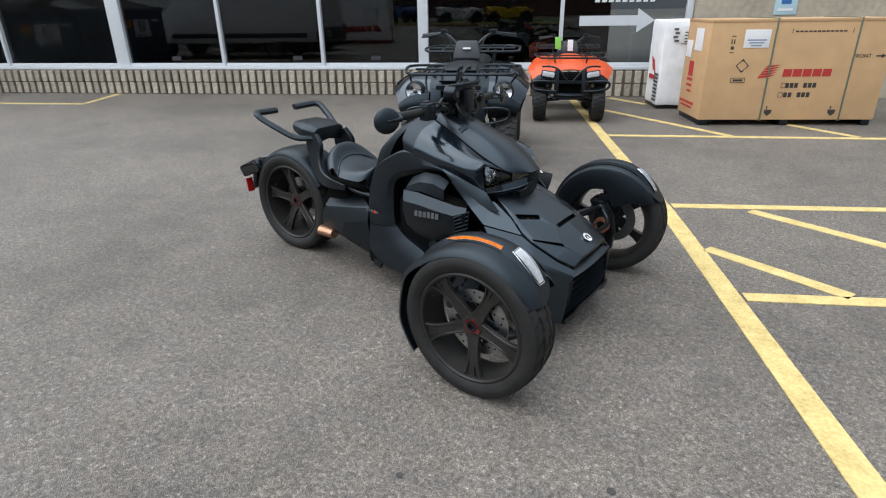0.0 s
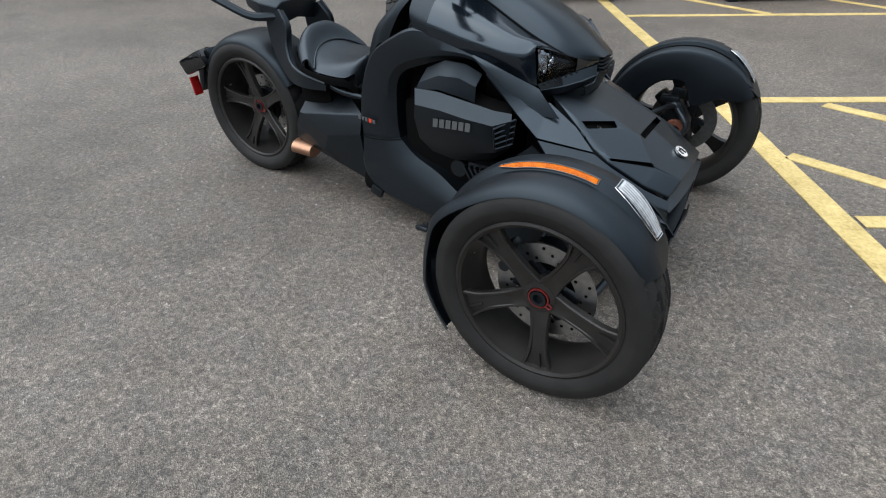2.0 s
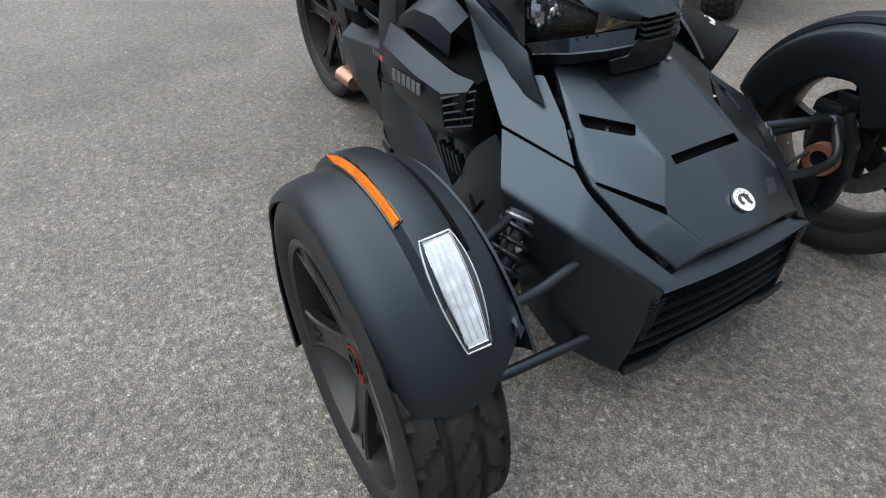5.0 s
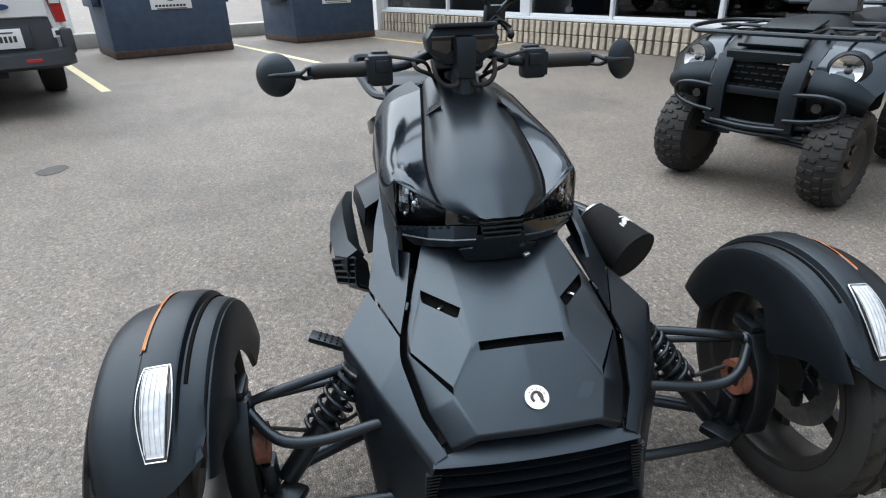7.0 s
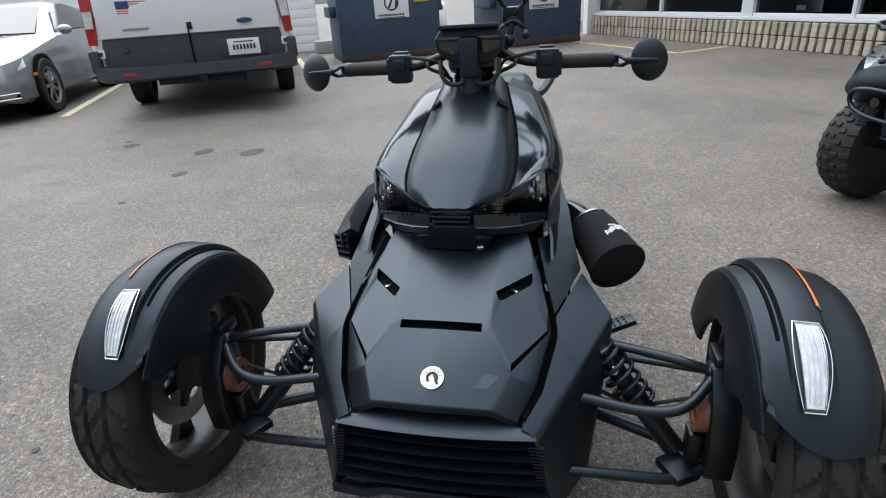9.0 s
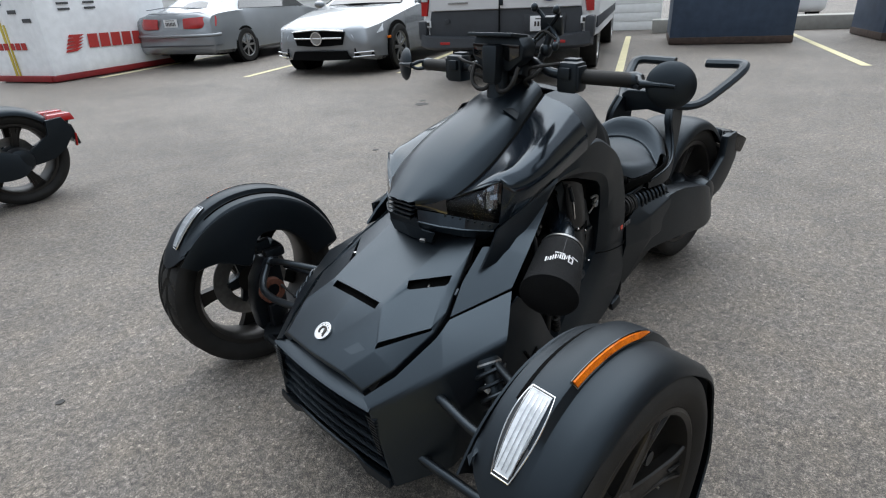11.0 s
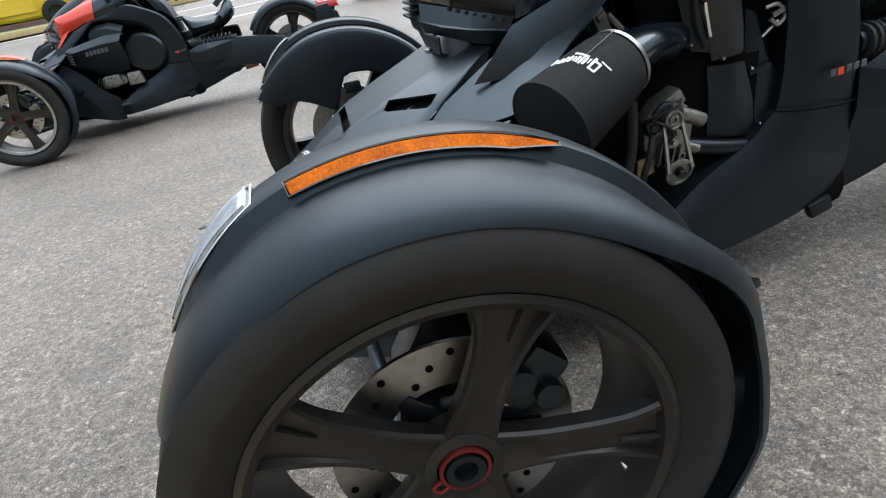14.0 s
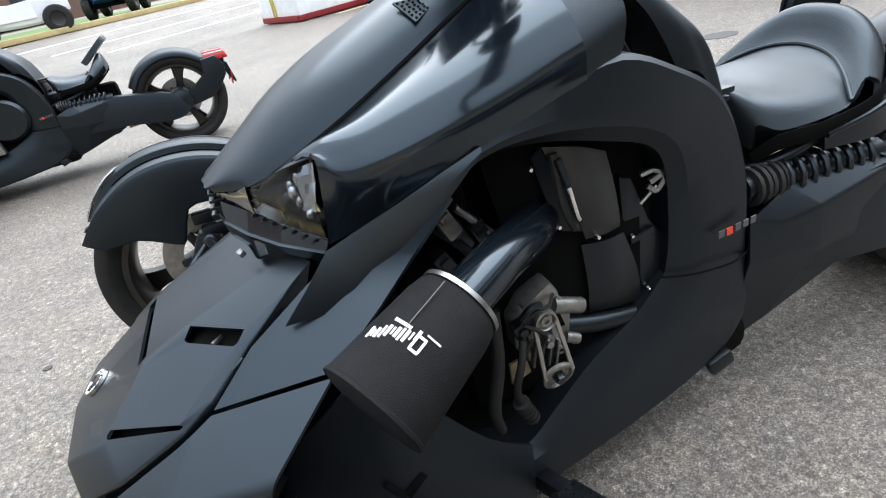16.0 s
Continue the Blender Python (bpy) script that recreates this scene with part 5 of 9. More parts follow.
    # --- console behind the tank, and the arches ---
    cons = [[(-0.60, 0, 0.905), (-0.64, 0.065, 0.895), (-0.72, 0.108, 0.862), (-0.785, 0.128, 0.800), (-0.815, 0.135, 0.752), (-0.845, 0.138, 0.690)],
            [(-0.74, 0, 0.885), (-0.75, 0.068, 0.872), (-0.79, 0.112, 0.835), (-0.83, 0.131, 0.780), (-0.86, 0.138, 0.735), (-0.88, 0.142, 0.680)],
            [(-0.83, 0, 0.815), (-0.835, 0.07, 0.805), (-0.85, 0.112, 0.785), (-0.875, 0.130, 0.745), (-0.89, 0.137, 0.700), (-0.905, 0.141, 0.650)],
            [(-0.885, 0, 0.765), (-0.885, 0.072, 0.757), (-0.89, 0.112, 0.742), (-0.905, 0.129, 0.715), (-0.915, 0.136, 0.680), (-0.925, 0.140, 0.630)],
            [(-0.93, 0, 0.655), (-0.93, 0.075, 0.650), (-0.932, 0.113, 0.640), (-0.935, 0.130, 0.620), (-0.94, 0.137, 0.600), (-0.945, 0.140, 0.580)],
            [(-0.955, 0, 0.55), (-0.955, 0.075, 0.548), (-0.953, 0.110, 0.545), (-0.952, 0.125, 0.535), (-0.95, 0.135, 0.520), (-0.945, 0.140, 0.500)]]
    part("console", sheet(cons, 0.006, 3, 3, True), MATTE, root, "matte black console between tank and seat")
    # added body, its near-black colour stands for the shaded hollow
    part("steering_shroud", taper((-0.69, 0, 0.78), (0.26, 0.17, 0.20), (0.8, 0.75), 0.02), DEEP, root, "near-black core holding the shade of the hollow behind the tank")
    for s in (1, -1):
        part("hollow_clip", side(merge(box((-0.735, 0.120, 0.765), (0.05, 0.02, 0.010), 0.004, (0, 8, 0)), tube([(-0.70, 0.14, 0.80), (-0.74, 0.13, 0.77), (-0.77, 0.13, 0.72)], 0.006, 8)), s), BLACK_METAL, root)
        O = [(-0.35, 0.655), (-0.42, 0.695), (-0.50, 0.718), (-0.59, 0.738), (-0.697, 0.757), (-0.790, 0.717), (-0.868, 0.664), (-0.917, 0.583), (-0.948, 0.475), (-0.955, 0.345), (-0.955, 0.215), (-0.87, 0.140), (-0.72, 0.112), (-0.56, 0.095), (-0.42, 0.100), (-0.31, 0.145), (-0.24, 0.215)]
        I = [(-0.375, 0.585), (-0.43, 0.640), (-0.485, 0.676), (-0.57, 0.671), (-0.67, 0.641), (-0.745, 0.610), (-0.780, 0.560), (-0.790, 0.48), (-0.792, 0.41), (-0.785, 0.360), (-0.720, 0.308), (-0.63, 0.270), (-0.54, 0.222), (-0.470, 0.188), (-0.40, 0.215), (-0.33, 0.270), (-0.27, 0.345)]
        yo = [0.205, 0.215, 0.220, 0.220, 0.215, 0.208, 0.198, 0.192, 0.190, 0.190, 0.200, 0.215, 0.235, 0.250, 0.265, 0.285, 0.300]
        ring = []
        for (ox, oz), (ix, iz), y in zip(O, I, yo):
            f = lambda t: (ox + (ix - ox) * t, oz + (iz - oz) * t)
            ring.append([(f(0.0)[0], y - 0.05, f(0.0)[1]), (f(0.0)[0], y - 0.004, f(0.0)[1]), (f(0.06)[0], y + 0.004, f(0.06)[1]), (f(0.55)[0], y + 0.013, f(0.55)[1]), (f(0.78)[0], y + 0.010, f(0.78)[1]), (f(0.985)[0], y - 0.006, f(0.985)[1]), (f(1.0)[0], y - 0.07, f(1.0)[1])])
        up, lowr = ring[:10], ring[9:]
        part("side_arch", side(sheet(up, 0.004, 4, 1), s), MATTE, root, "matte black frame arch beside the engine", 24)
        part("side_sill", side(sheet(lowr, 0.004, 4, 1), s), MATTE, root, "matte black lower side sill", 24)
        part("arch_seam", side(tube([(-0.955, 0.194, 0.348), (-0.90, 0.214, 0.352), (-0.83, 0.212, 0.356), (-0.775, 0.194, 0.361)], 0.002, 6, 3), s), DEEP, root)
        word = moved(marks(5, 0.011, 0.013, 0.005, 0.1, skip=(1,)), pose(0, 0, 0, 0, 0, 180))
        tagged(part("name_marks", side(moved(word, pose(-0.868, 0.2150, 0.412, 0, 6, 0)), s), GREY_PRINT, root, "small silver name bars"), kind="stuff")
        part("name_accent", side(moved(box((-0.0205, 0.001, 0.0065), (0.012, 0.002, 0.014)), pose(-0.868, 0.2150, 0.412, 0, 6, 0)), s), RED_PAINT, root)
        if s > 0:
            B = dict(a=(-0.950, 0.198, 0.408), b=(-1.046, 0.180, 0.441), d=(-1.26, 0.170, 0.437), e=(-1.016, 0.212, 0.390), f=(-1.09, 0.216, 0.400), g=(-1.25, 0.210, 0.425), h=(-0.950, 0.205, 0.33), i=(-1.10, 0.219, 0.316), j=(-1.27, 0.208, 0.30), k=(-0.930, 0.178, 0.128), l=(-1.034, 0.175, 0.155), m=(-1.29, 0.165, 0.232))
            part("rear_flank", facets(B, ["a e f b", "b f g d", "a h i e", "e i f", "f i j g", "h k l i", "i l m j"], 0.006, 0.006), MATTE, root, "matte black rear side flank", 24)
        else:
            B = dict(a=(-0.950, 0.188, 0.425), b=(-1.10, 0.186, 0.402), c=(-1.276, 0.180, 0.372), p=(-1.08, 0.10, 0.450), q=(-1.30, 0.10, 0.430), d=(-1.325, 0.172, 0.320), e=(-1.360, 0.150, 0.243), f=(-1.165, 0.192, 0.238), g=(-1.125, 0.205, 0.312), h=(-0.955, 0.203, 0.350), i=(-0.950, 0.180, 0.150), j=(-1.13, 0.165, 0.185), k=(-1.34, 0.110, 0.255))
            part("rear_flank", side(facets(B, ["a h g b", "b g c", "c g f d", "d f e", "p b c q", "a b p", "h i j f g", "f j e"], 0.006, 0.006), s), MATTE, root, "matte black silencer cover", 24)
            part("flank_filler", box((-1.235, -0.085, 0.44), (0.17, 0.10, 0.12), 0.03), DEEP, root, "dark parts under the seat")
        part("sill_tab", side(box((-0.885, 0.215, 0.135), (0.05, 0.02, 0.035), 0.005, (0, 20, 0)), s), BLACK_METAL, root)
        # shade inside the engine bay, put in as a near-black sheet
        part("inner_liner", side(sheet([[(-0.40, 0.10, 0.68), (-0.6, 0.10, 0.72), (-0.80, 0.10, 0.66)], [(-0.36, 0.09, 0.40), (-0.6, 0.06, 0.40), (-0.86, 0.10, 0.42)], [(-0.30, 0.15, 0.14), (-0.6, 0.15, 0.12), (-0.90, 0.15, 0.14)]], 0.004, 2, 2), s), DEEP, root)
        front_corner(root, s, RED_METAL, red)
    part("underbody", merge(box((-0.62, 0, 0.155), (0.70, 0.40, 0.08), 0.03), box((-0.15, 0, 0.20), (0.35, 0.44, 0.07), 0.02), box((-1.08, 0, 0.28), (0.35, 0.30, 0.16), 0.03)), DEEP, root, "dark underbody")
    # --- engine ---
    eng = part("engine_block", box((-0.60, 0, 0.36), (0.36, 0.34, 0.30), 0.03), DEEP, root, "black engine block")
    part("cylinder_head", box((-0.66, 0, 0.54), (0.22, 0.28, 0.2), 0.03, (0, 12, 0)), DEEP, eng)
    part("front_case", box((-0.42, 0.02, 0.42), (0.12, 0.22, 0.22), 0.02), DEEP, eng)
    sL = -1 if red else 1
    if not red:
        sh = [[(-0.589, 0.176, 0.651), (-0.635, 0.186, 0.640), (-0.684, 0.180, 0.616)], [(-0.615, 0.184, 0.585), (-0.655, 0.196, 0.570), (-0.692, 0.188, 0.555)], [(-0.633, 0.184, 0.530), (-0.668, 0.196, 0.515), (-0.698, 0.188, 0.498)], [(-0.646, 0.180, 0.484), (-0.672, 0.190, 0.488), (-0.697, 0.186, 0.490)]]
        part("heat_shield", sheet(sh, 0.005, 3, 3), SHIELD, eng, "matte grey-black upper engine shield")
        part("shield_flange", sheet([[(-0.589, 0.176, 0.651), (-0.581, 0.160, 0.632)], [(-0.615, 0.182, 0.585), (-0.592, 0.168, 0.570)], [(-0.640, 0.182, 0.500), (-0.612, 0.170, 0.506)]], 0.004, 3, 2), BLACK_METAL, eng)
        sh = [[(-0.639, 0.176, 0.473), (-0.675, 0.186, 0.472), (-0.710, 0.178, 0.469)], [(-0.645, 0.178, 0.40), (-0.69, 0.188, 0.395), (-0.735, 0.176, 0.390)], [(-0.649, 0.168, 0.333), (-0.70, 0.172, 0.325), (-0.748, 0.168, 0.319)]]
        part("lower_shield", sheet(sh, 0.005, 3, 3), BLACK_METAL, eng, "black lower engine shield")
        cov = prism([(-0.715, 0.561), (-0.738, 0.552), (-0.768, 0.468), (-0.810, 0.407), (-0.810, 0.340), (-0.766, 0.313), (-0.745, 0.36), (-0.721, 0.445)], 0.150, 0.170, bev=0.005)
        part("side_cover", cov, BLACK_METAL, eng, "black bolted side cover")
        part("cover_rib", box((-0.750, 0.174, 0.447), (0.045, 0.008, 0.012), 0.003, (0, 12, 0)), BLACK_METAL, eng)
        part("cable_rod", tube([(-0.603, 0.196, 0.633), (-0.612, 0.204, 0.590)], 0.006, 10), BLACK_METAL, eng)
        part("cable_rod", tube([(-0.612, 0.204, 0.592), (-0.621, 0.205, 0.545), (-0.626, 0.203, 0.532)], 0.0035, 8), CHROME, eng, "chrome rod on the engine shield")
        part("cable_boot", tube([(-0.600, 0.188, 0.640), (-0.606, 0.196, 0.56), (-0.622, 0.196, 0.515)], 0.007, 8), RUBBER, eng)
        for x, y, z in ((-0.570, 0.170, 0.621), (-0.602, 0.180, 0.520), (-0.731, 0.172, 0.452), (-0.762, 0.172, 0.334), (-0.802, 0.172, 0.365), (-0.658, 0.192, 0.487)):
            part("bolt", lathe([(0, 0), (0.0052, 0), (0.0052, 0.004), (0.003, 0.008), (0, 0.008)], segs=8, c=(x, y, z), closed=False), CHROME, eng)
        part("catch", merge(tube([(-0.746, 0.18, 0.557), (-0.768, 0.184, 0.560), (-0.789, 0.18, 0.541), (-0.772, 0.184, 0.524), (-0.756, 0.182, 0.536)], 0.0042, 8), box((-0.772, 0.182, 0.546), (0.026, 0.008, 0.010), 0.002, (0, 20, 0)), tube([(-0.775, 0.18, 0.53), (-0.748, 0.176, 0.505)], 0.003, 6)), STEEL, eng, "bright spring catch")
        # near-black sheet behind the shields, in place of shade
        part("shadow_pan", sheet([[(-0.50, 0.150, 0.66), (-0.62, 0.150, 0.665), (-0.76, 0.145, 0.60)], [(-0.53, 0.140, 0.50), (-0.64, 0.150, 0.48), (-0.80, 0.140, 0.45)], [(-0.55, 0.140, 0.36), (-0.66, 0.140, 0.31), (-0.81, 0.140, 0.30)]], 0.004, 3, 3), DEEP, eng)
        cast = merge(prism([(-0.515, 0.440), (-0.550, 0.454), (-0.575, 0.425), (-0.592, 0.385), (-0.588, 0.345), (-0.560, 0.315), (-0.510, 0.322), (-0.490, 0.360), (-0.490, 0.410)], 0.180, 0.215, bev=0.006),
                     prism([(-0.505, 0.395), (-0.560, 0.385), (-0.575, 0.345), (-0.555, 0.325), (-0.515, 0.335)], 0.20, 0.228, bev=0.005),
                     box((-0.540, 0.205, 0.435), (0.055, 0.04, 0.030), 0.006, (0, 28, 0)))
        act = part("gear_actuator", cast, ALLOY, eng, "cast aluminium gearbox part")
        part("shaft_boss", tube([(-0.560, 0.215, 0.412), (-0.590, 0.213, 0.398), (-0.612, 0.210, 0.386)], 0.0135, 14), ALLOY, act)
        part("shaft_boss", tube([(-0.575, 0.222, 0.348), (-0.596, 0.226, 0.338)], 0.009, 12, 1), ALLOY, act)
        for x, z, rad, y0 in ((-0.536, 0.360, 0.0125, 0.228), (-0.588, 0.340, 0.006, 0.226), (-0.560, 0.335, 0.006, 0.228), (-0.515, 0.43, 0.006, 0.215), (-0.57, 0.42, 0.005, 0.215)):
            part("cast_boss", lathe([(0, y0 - 0.01), (rad * 1.25, y0 - 0.01), (rad * 1.2, y0 + 0.004), (rad * 0.62, y0 + 0.005), (rad * 0.6, y0 - 0.002), (0, y0 - 0.002)], segs=16, c=(x, 0, z), closed=False), ALLOY, act)
        for k in range(4):
            part("cast_rib", box((-0.512 - 0.013 * k, 0.231, 0.350 - 0.004 * k), (0.004, 0.012, 0.045), 0.001, (0, -12, 0)), ALLOY, act)
        part("switch_block", merge(box((-0.497, 0.226, 0.404), (0.026, 0.022, 0.026), 0.004, (0, 14, 0)), lathe([(0, 0.236), (0.007, 0.236), (0.007, 0.242), (0, 0.242)], segs=12, c=(-0.497, 0, 0.404), closed=False)), BLACK_METAL, act, "black sensor block")
        part("cable", tube([(-0.500, 0.238, 0.415), (-0.518, 0.250, 0.404), (-0.530, 0.246, 0.385), (-0.520, 0.240, 0.362)], 0.003, 6), RUBBER, act, "thin black cable")
        part("cable", tube([(-0.560, 0.222, 0.440), (-0.545, 0.236, 0.432), (-0.520, 0.238, 0.430), (-0.495, 0.236, 0.418)], 0.003, 6), RUBBER, act, "thin black cable")
        part("cable", tube([(-0.500, 0.232, 0.345), (-0.494, 0.244, 0.370), (-0.506, 0.246, 0.392)], 0.0025, 6), RUBBER, act, "thin black cable")
        part("pivot_shaft", lathe([(0, 0.232), (0.012, 0.232), (0.012, 0.240), (0.006, 0.241), (0.006, 0.250), (0, 0.250)], segs=18, c=(-0.534, 0, 0.370), closed=False), STEEL, act, "bright pivot shaft")
        part("cast_recess", prism([(-0.550, 0.398), (-0.572, 0.392), (-0.580, 0.365), (-0.560, 0.370)], 0.214, 0.2165, bev=0.0005), DEEP, act)
        part("cable_clip", tube([(-0.497, 0.236, 0.425), (-0.512, 0.240, 0.442), (-0.530, 0.238, 0.440)], 0.006, 8), BLACK_METAL, act)
        T, U = Vector((-0.533, 0.236, 0.412)), Vector((-0.534, 0.262, 0.320))
        for o in (-0.020, 0.020):
            part("lever_rail", tube([T + Vector((o * 0.9, 0.003, -0.004)), T.lerp(U, 0.5) + Vector((o * 1.05, 0.004, 0)), U + Vector((o * 1.2, 0.004, 0.004))], 0.0042, 8, 3), STEEL, act)
        foot = lathe([(0.0, 0.0), (0.026, 0.0), (0.027, 0.007), (0.023, 0.008), (0.021, 0.003), (0.0, 0.003)], segs=26, closed=False)
        part("shift_lever", moved(foot, pose(U.x, U.y - 0.004, U.z, -16, 0, 0)), ALLOY, act, "cast aluminium lever foot")
        part("lever_web", prism([(T.x - 0.012, T.z - 0.01), (T.x + 0.012, T.z - 0.01), (U.x + 0.018, U.z + 0.012), (U.x - 0.018, U.z + 0.012)], 0.229, 0.233, bev=0.001), BLACK_METAL, act)
        part("lever_bolt", moved(lathe([(0, 0.0), (0.010, 0.0), (0.009, 0.012), (0, 0.012)], segs=6, closed=False), pose(U.x, U.y, U.z, -16, 0, 0)), BLACK_METAL, act)
        part("pulley", lathe([(0.0, 0.226), (0.018, 0.226), (0.018, 0.246), (0.0145, 0.247), (0.012, 0.242), (0.009, 0.242), (0.009, 0.246), (0.005, 0.246), (0.005, 0.240), (0.0, 0.240)], segs=26, c=(T.x, 0, T.z), closed=False), ALLOY, act, "round lever pivot")
        part("bracket", prism([(-0.470, 0.345), (-0.500, 0.350), (-0.505, 0.315), (-0.470, 0.305)], 0.222, 0.228, bev=0.002), material("dull_brass_bracket", (0.26, 0.20, 0.12), 0.45, metal=0.7, vary=0.3, scale=40), act, "dull brass coloured bracket")
        part("bracket_bolt", lathe([(0, 0.226), (0.007, 0.226), (0.006, 0.234), (0, 0.234)], segs=10, c=(-0.486, 0, 0.325), closed=False), STEEL, act)
        part("hose", tube([(-0.493, 0.24, 0.392), (-0.480, 0.252, 0.360), (-0.466, 0.254, 0.320), (-0.470, 0.252, 0.29)], 0.0065, 10), RUBBER, eng, "black rubber hose")
        part("hose_boot", merge(*[tube([(-0.470 - 0.004 * k, 0.252 - 0.002 * k, 0.290 - 0.011 * k), (-0.472 - 0.004 * k, 0.251 - 0.002 * k, 0.283 - 0.011 * k)], 0.014 - 0.0008 * (k % 2), 12, 1) for k in range(5)]), RUBBER, eng, "ribbed rubber boot")
        part("hose", tube([(-0.455, 0.235, 0.46), (-0.445, 0.25, 0.38), (-0.425, 0.255, 0.30), (-0.43, 0.25, 0.25)], 0.010, 10), RUBBER, eng, "black rubber hose")
        part("drive_pipe", tube([(-0.59, 0.17, 0.330), (-0.66, 0.18, 0.312), (-0.752, 0.175, 0.292), (-0.80, 0.17, 0.285)], 0.017, 12), BLACK_METAL, eng, "black lower pipe")
        for k, (x, y, z, m) in enumerate(((-0.425, 0.165, 0.590, ALLOY), (-0.445, 0.150, 0.555, BLACK_METAL), (-0.480, 0.150, 0.545, BLACK_METAL), (-0.415, 0.160, 0.520, BLACK_METAL))):
            part("pump_part", merge(box((x, y, z), (0.026, 0.05, 0.055), 0.006, (0, 25, 10)), box((x, y + 0.027, z + 0.012), (0.018, 0.01, 0.012), 0.003, (0, 25, 10))), m, eng)
        part("inner_strut", tube([(-0.40, 0.17, 0.60), (-0.46, 0.175, 0.52), (-0.47, 0.17, 0.44)], 0.008, 8), BLACK_METAL, eng)
        part("inner_strut", tube([(-0.45, 0.165, 0.60), (-0.50, 0.17, 0.54)], 0.006, 8), STEEL, eng)
        # intake pipe and cone filter in its mesh cover
        part("intake_pipe", tube([(-0.615, 0.02, 0.50), (-0.605, 0.10, 0.525), (-0.560, 0.185, 0.535), (-0.470, 0.262, 0.556), (-0.384, 0.319, 0.550)], 0.034, 20), GLOSS, root, "glossy black intake pipe")
        A, B = Vector((-0.390, 0.316, 0.552)), Vector((-0.250, 0.380, 0.502))
        q = (B - A).to_track_quat("Y", "Z").to_matrix().to_4x4()
        L = (B - A).length
        fm = Matrix.Translation(A) @ q
        filt = part("cone_filter", moved(lathe([(0.0, 0.0), (0.046, 0.0), (0.055, 0.010), (0.059, 0.03), (0.0685, L - 0.006), (0.067, L), (0.062, L + 0.002), (0.0, L + 0.003)], segs=56, closed=False), fm), CLOTH, root, "black mesh sock over a cone air filter")
        part("filter_seam", moved(lathe([(0.0675, L - 0.006), (0.0703, L - 0.004), (0.0703, L), (0.0675, L + 0.001)], segs=56), fm), CLOTH, filt)
        part("hose_clamp", moved(merge(lathe([(0.046, -0.001), (0.0545, -0.001), (0.0545, 0.005), (0.046, 0.005)], segs=40), box((0.0, 0.0065, -0.0595), (0.018, 0.009, 0.009), 0.002)), fm), STEEL, filt, "steel band clamp")
        def stick(items, name, mat):
            out = []
            for a, h, w, t in items:
                r = 0.059 + (0.0685 - 0.059) * (h - 0.03) / (L - 0.036) + 0.0006
                m = Matrix.Rotation(radians(a), 4, "Y") @ Matrix.Translation((0, h, r))
                out.append(moved(box((0, 0, 0), (w, t, 0.0012)), m))
            part(name, moved(merge(*out), fm), mat, filt)
        stick([(14 - 4.6 * k, 0.104 - 0.0022 * k + 0.002 * math.sin(k), (0.0036, 0.0020, 0.0038, 0.0028)[k % 4], (0.015, 0.010, 0.013, 0.016)[k % 4]) for k in range(11)], "logo_print", WHITE_PRINT)
        stick([(-2 - 3.2 * k, 0.078, 0.0024, 0.004) for k in range(7)], "logo_print", WHITE_PRINT)
        stick([(-17, 0.078, 0.0011, 0.130)], "seam_stitch", GREY_PRINT)
        stick([(-37, 0.080, 0.012, 0.003), (-37, 0.097, 0.012, 0.003), (-32.5, 0.089, 0.003, 0.015), (-41.5, 0.089, 0.003, 0.015), (-47, 0.074, 0.018, 0.002)], "logo_print", WHITE_PRINT)
    covers = (-1, 1) if red else (-1,)
    for s in covers:
        o = [[(-0.640, 0.300, 0.598), (-0.632, 0.318, 0.600), (-0.612, 0.352, 0.560), (-0.618, 0.350, 0.520), (-0.618, 0.325, 0.440), (-0.60, 0.280, 0.380)],
             [(-0.550, 0.308, 0.583), (-0.540, 0.335, 0.605), (-0.508, 0.372, 0.562), (-0.515, 0.370, 0.520), (-0.515, 0.335, 0.428), (-0.52, 0.280, 0.365)],
             [(-0.450, 0.308, 0.568), (-0.445, 0.338, 0.592), (-0.425, 0.376, 0.552), (-0.428, 0.370, 0.510), (-0.428, 0.335, 0.425), (-0.44, 0.280, 0.375)],
             [(-0.355, 0.303, 0.553), (-0.345, 0.330, 0.575), (-0.335, 0.366, 0.542), (-0.338, 0.362, 0.510), (-0.335, 0.338, 0.450), (-0.365, 0.280, 0.405)],
             [(-0.310, 0.293, 0.548), (-0.300, 0.310, 0.568), (-0.288, 0.335, 0.556), (-0.292, 0.338, 0.520), (-0.298, 0.315, 0.466), (-0.330, 0.270, 0.43)]]
        cov = part("engine_cover", side(sheet(o, 0.006, 1, 1), s), MATTE, root, "matte black faceted engine side cover", 28)
        v0, v1, v2, v3 = Vector((-0.3325, 0.3665, 0.536)), Vector((-0.2885, 0.3130, 0.556)), Vector((-0.3300, 0.3600, 0.472)), Vector((-0.2950, 0.3140, 0.480))
        off = Vector((0.0030, 0.0024, 0))
        inner = [[(-0.645, 0.225, 0.640), (-0.635, 0.29, 0.610), (-0.64, 0.298, 0.590)], [(-0.575, 0.232, 0.672), (-0.560, 0.296, 0.642), (-0.56, 0.302, 0.60)], [(-0.500, 0.232, 0.668), (-0.492, 0.288, 0.640), (-0.49, 0.294, 0.585)], [(-0.445, 0.232, 0.645), (-0.440, 0.280, 0.618), (-0.44, 0.285, 0.57)]]
        part("inner_panel", side(sheet(inner, 0.005, 1, 1), s), MATTE, cov, "upper inner panel of the cover", 28)
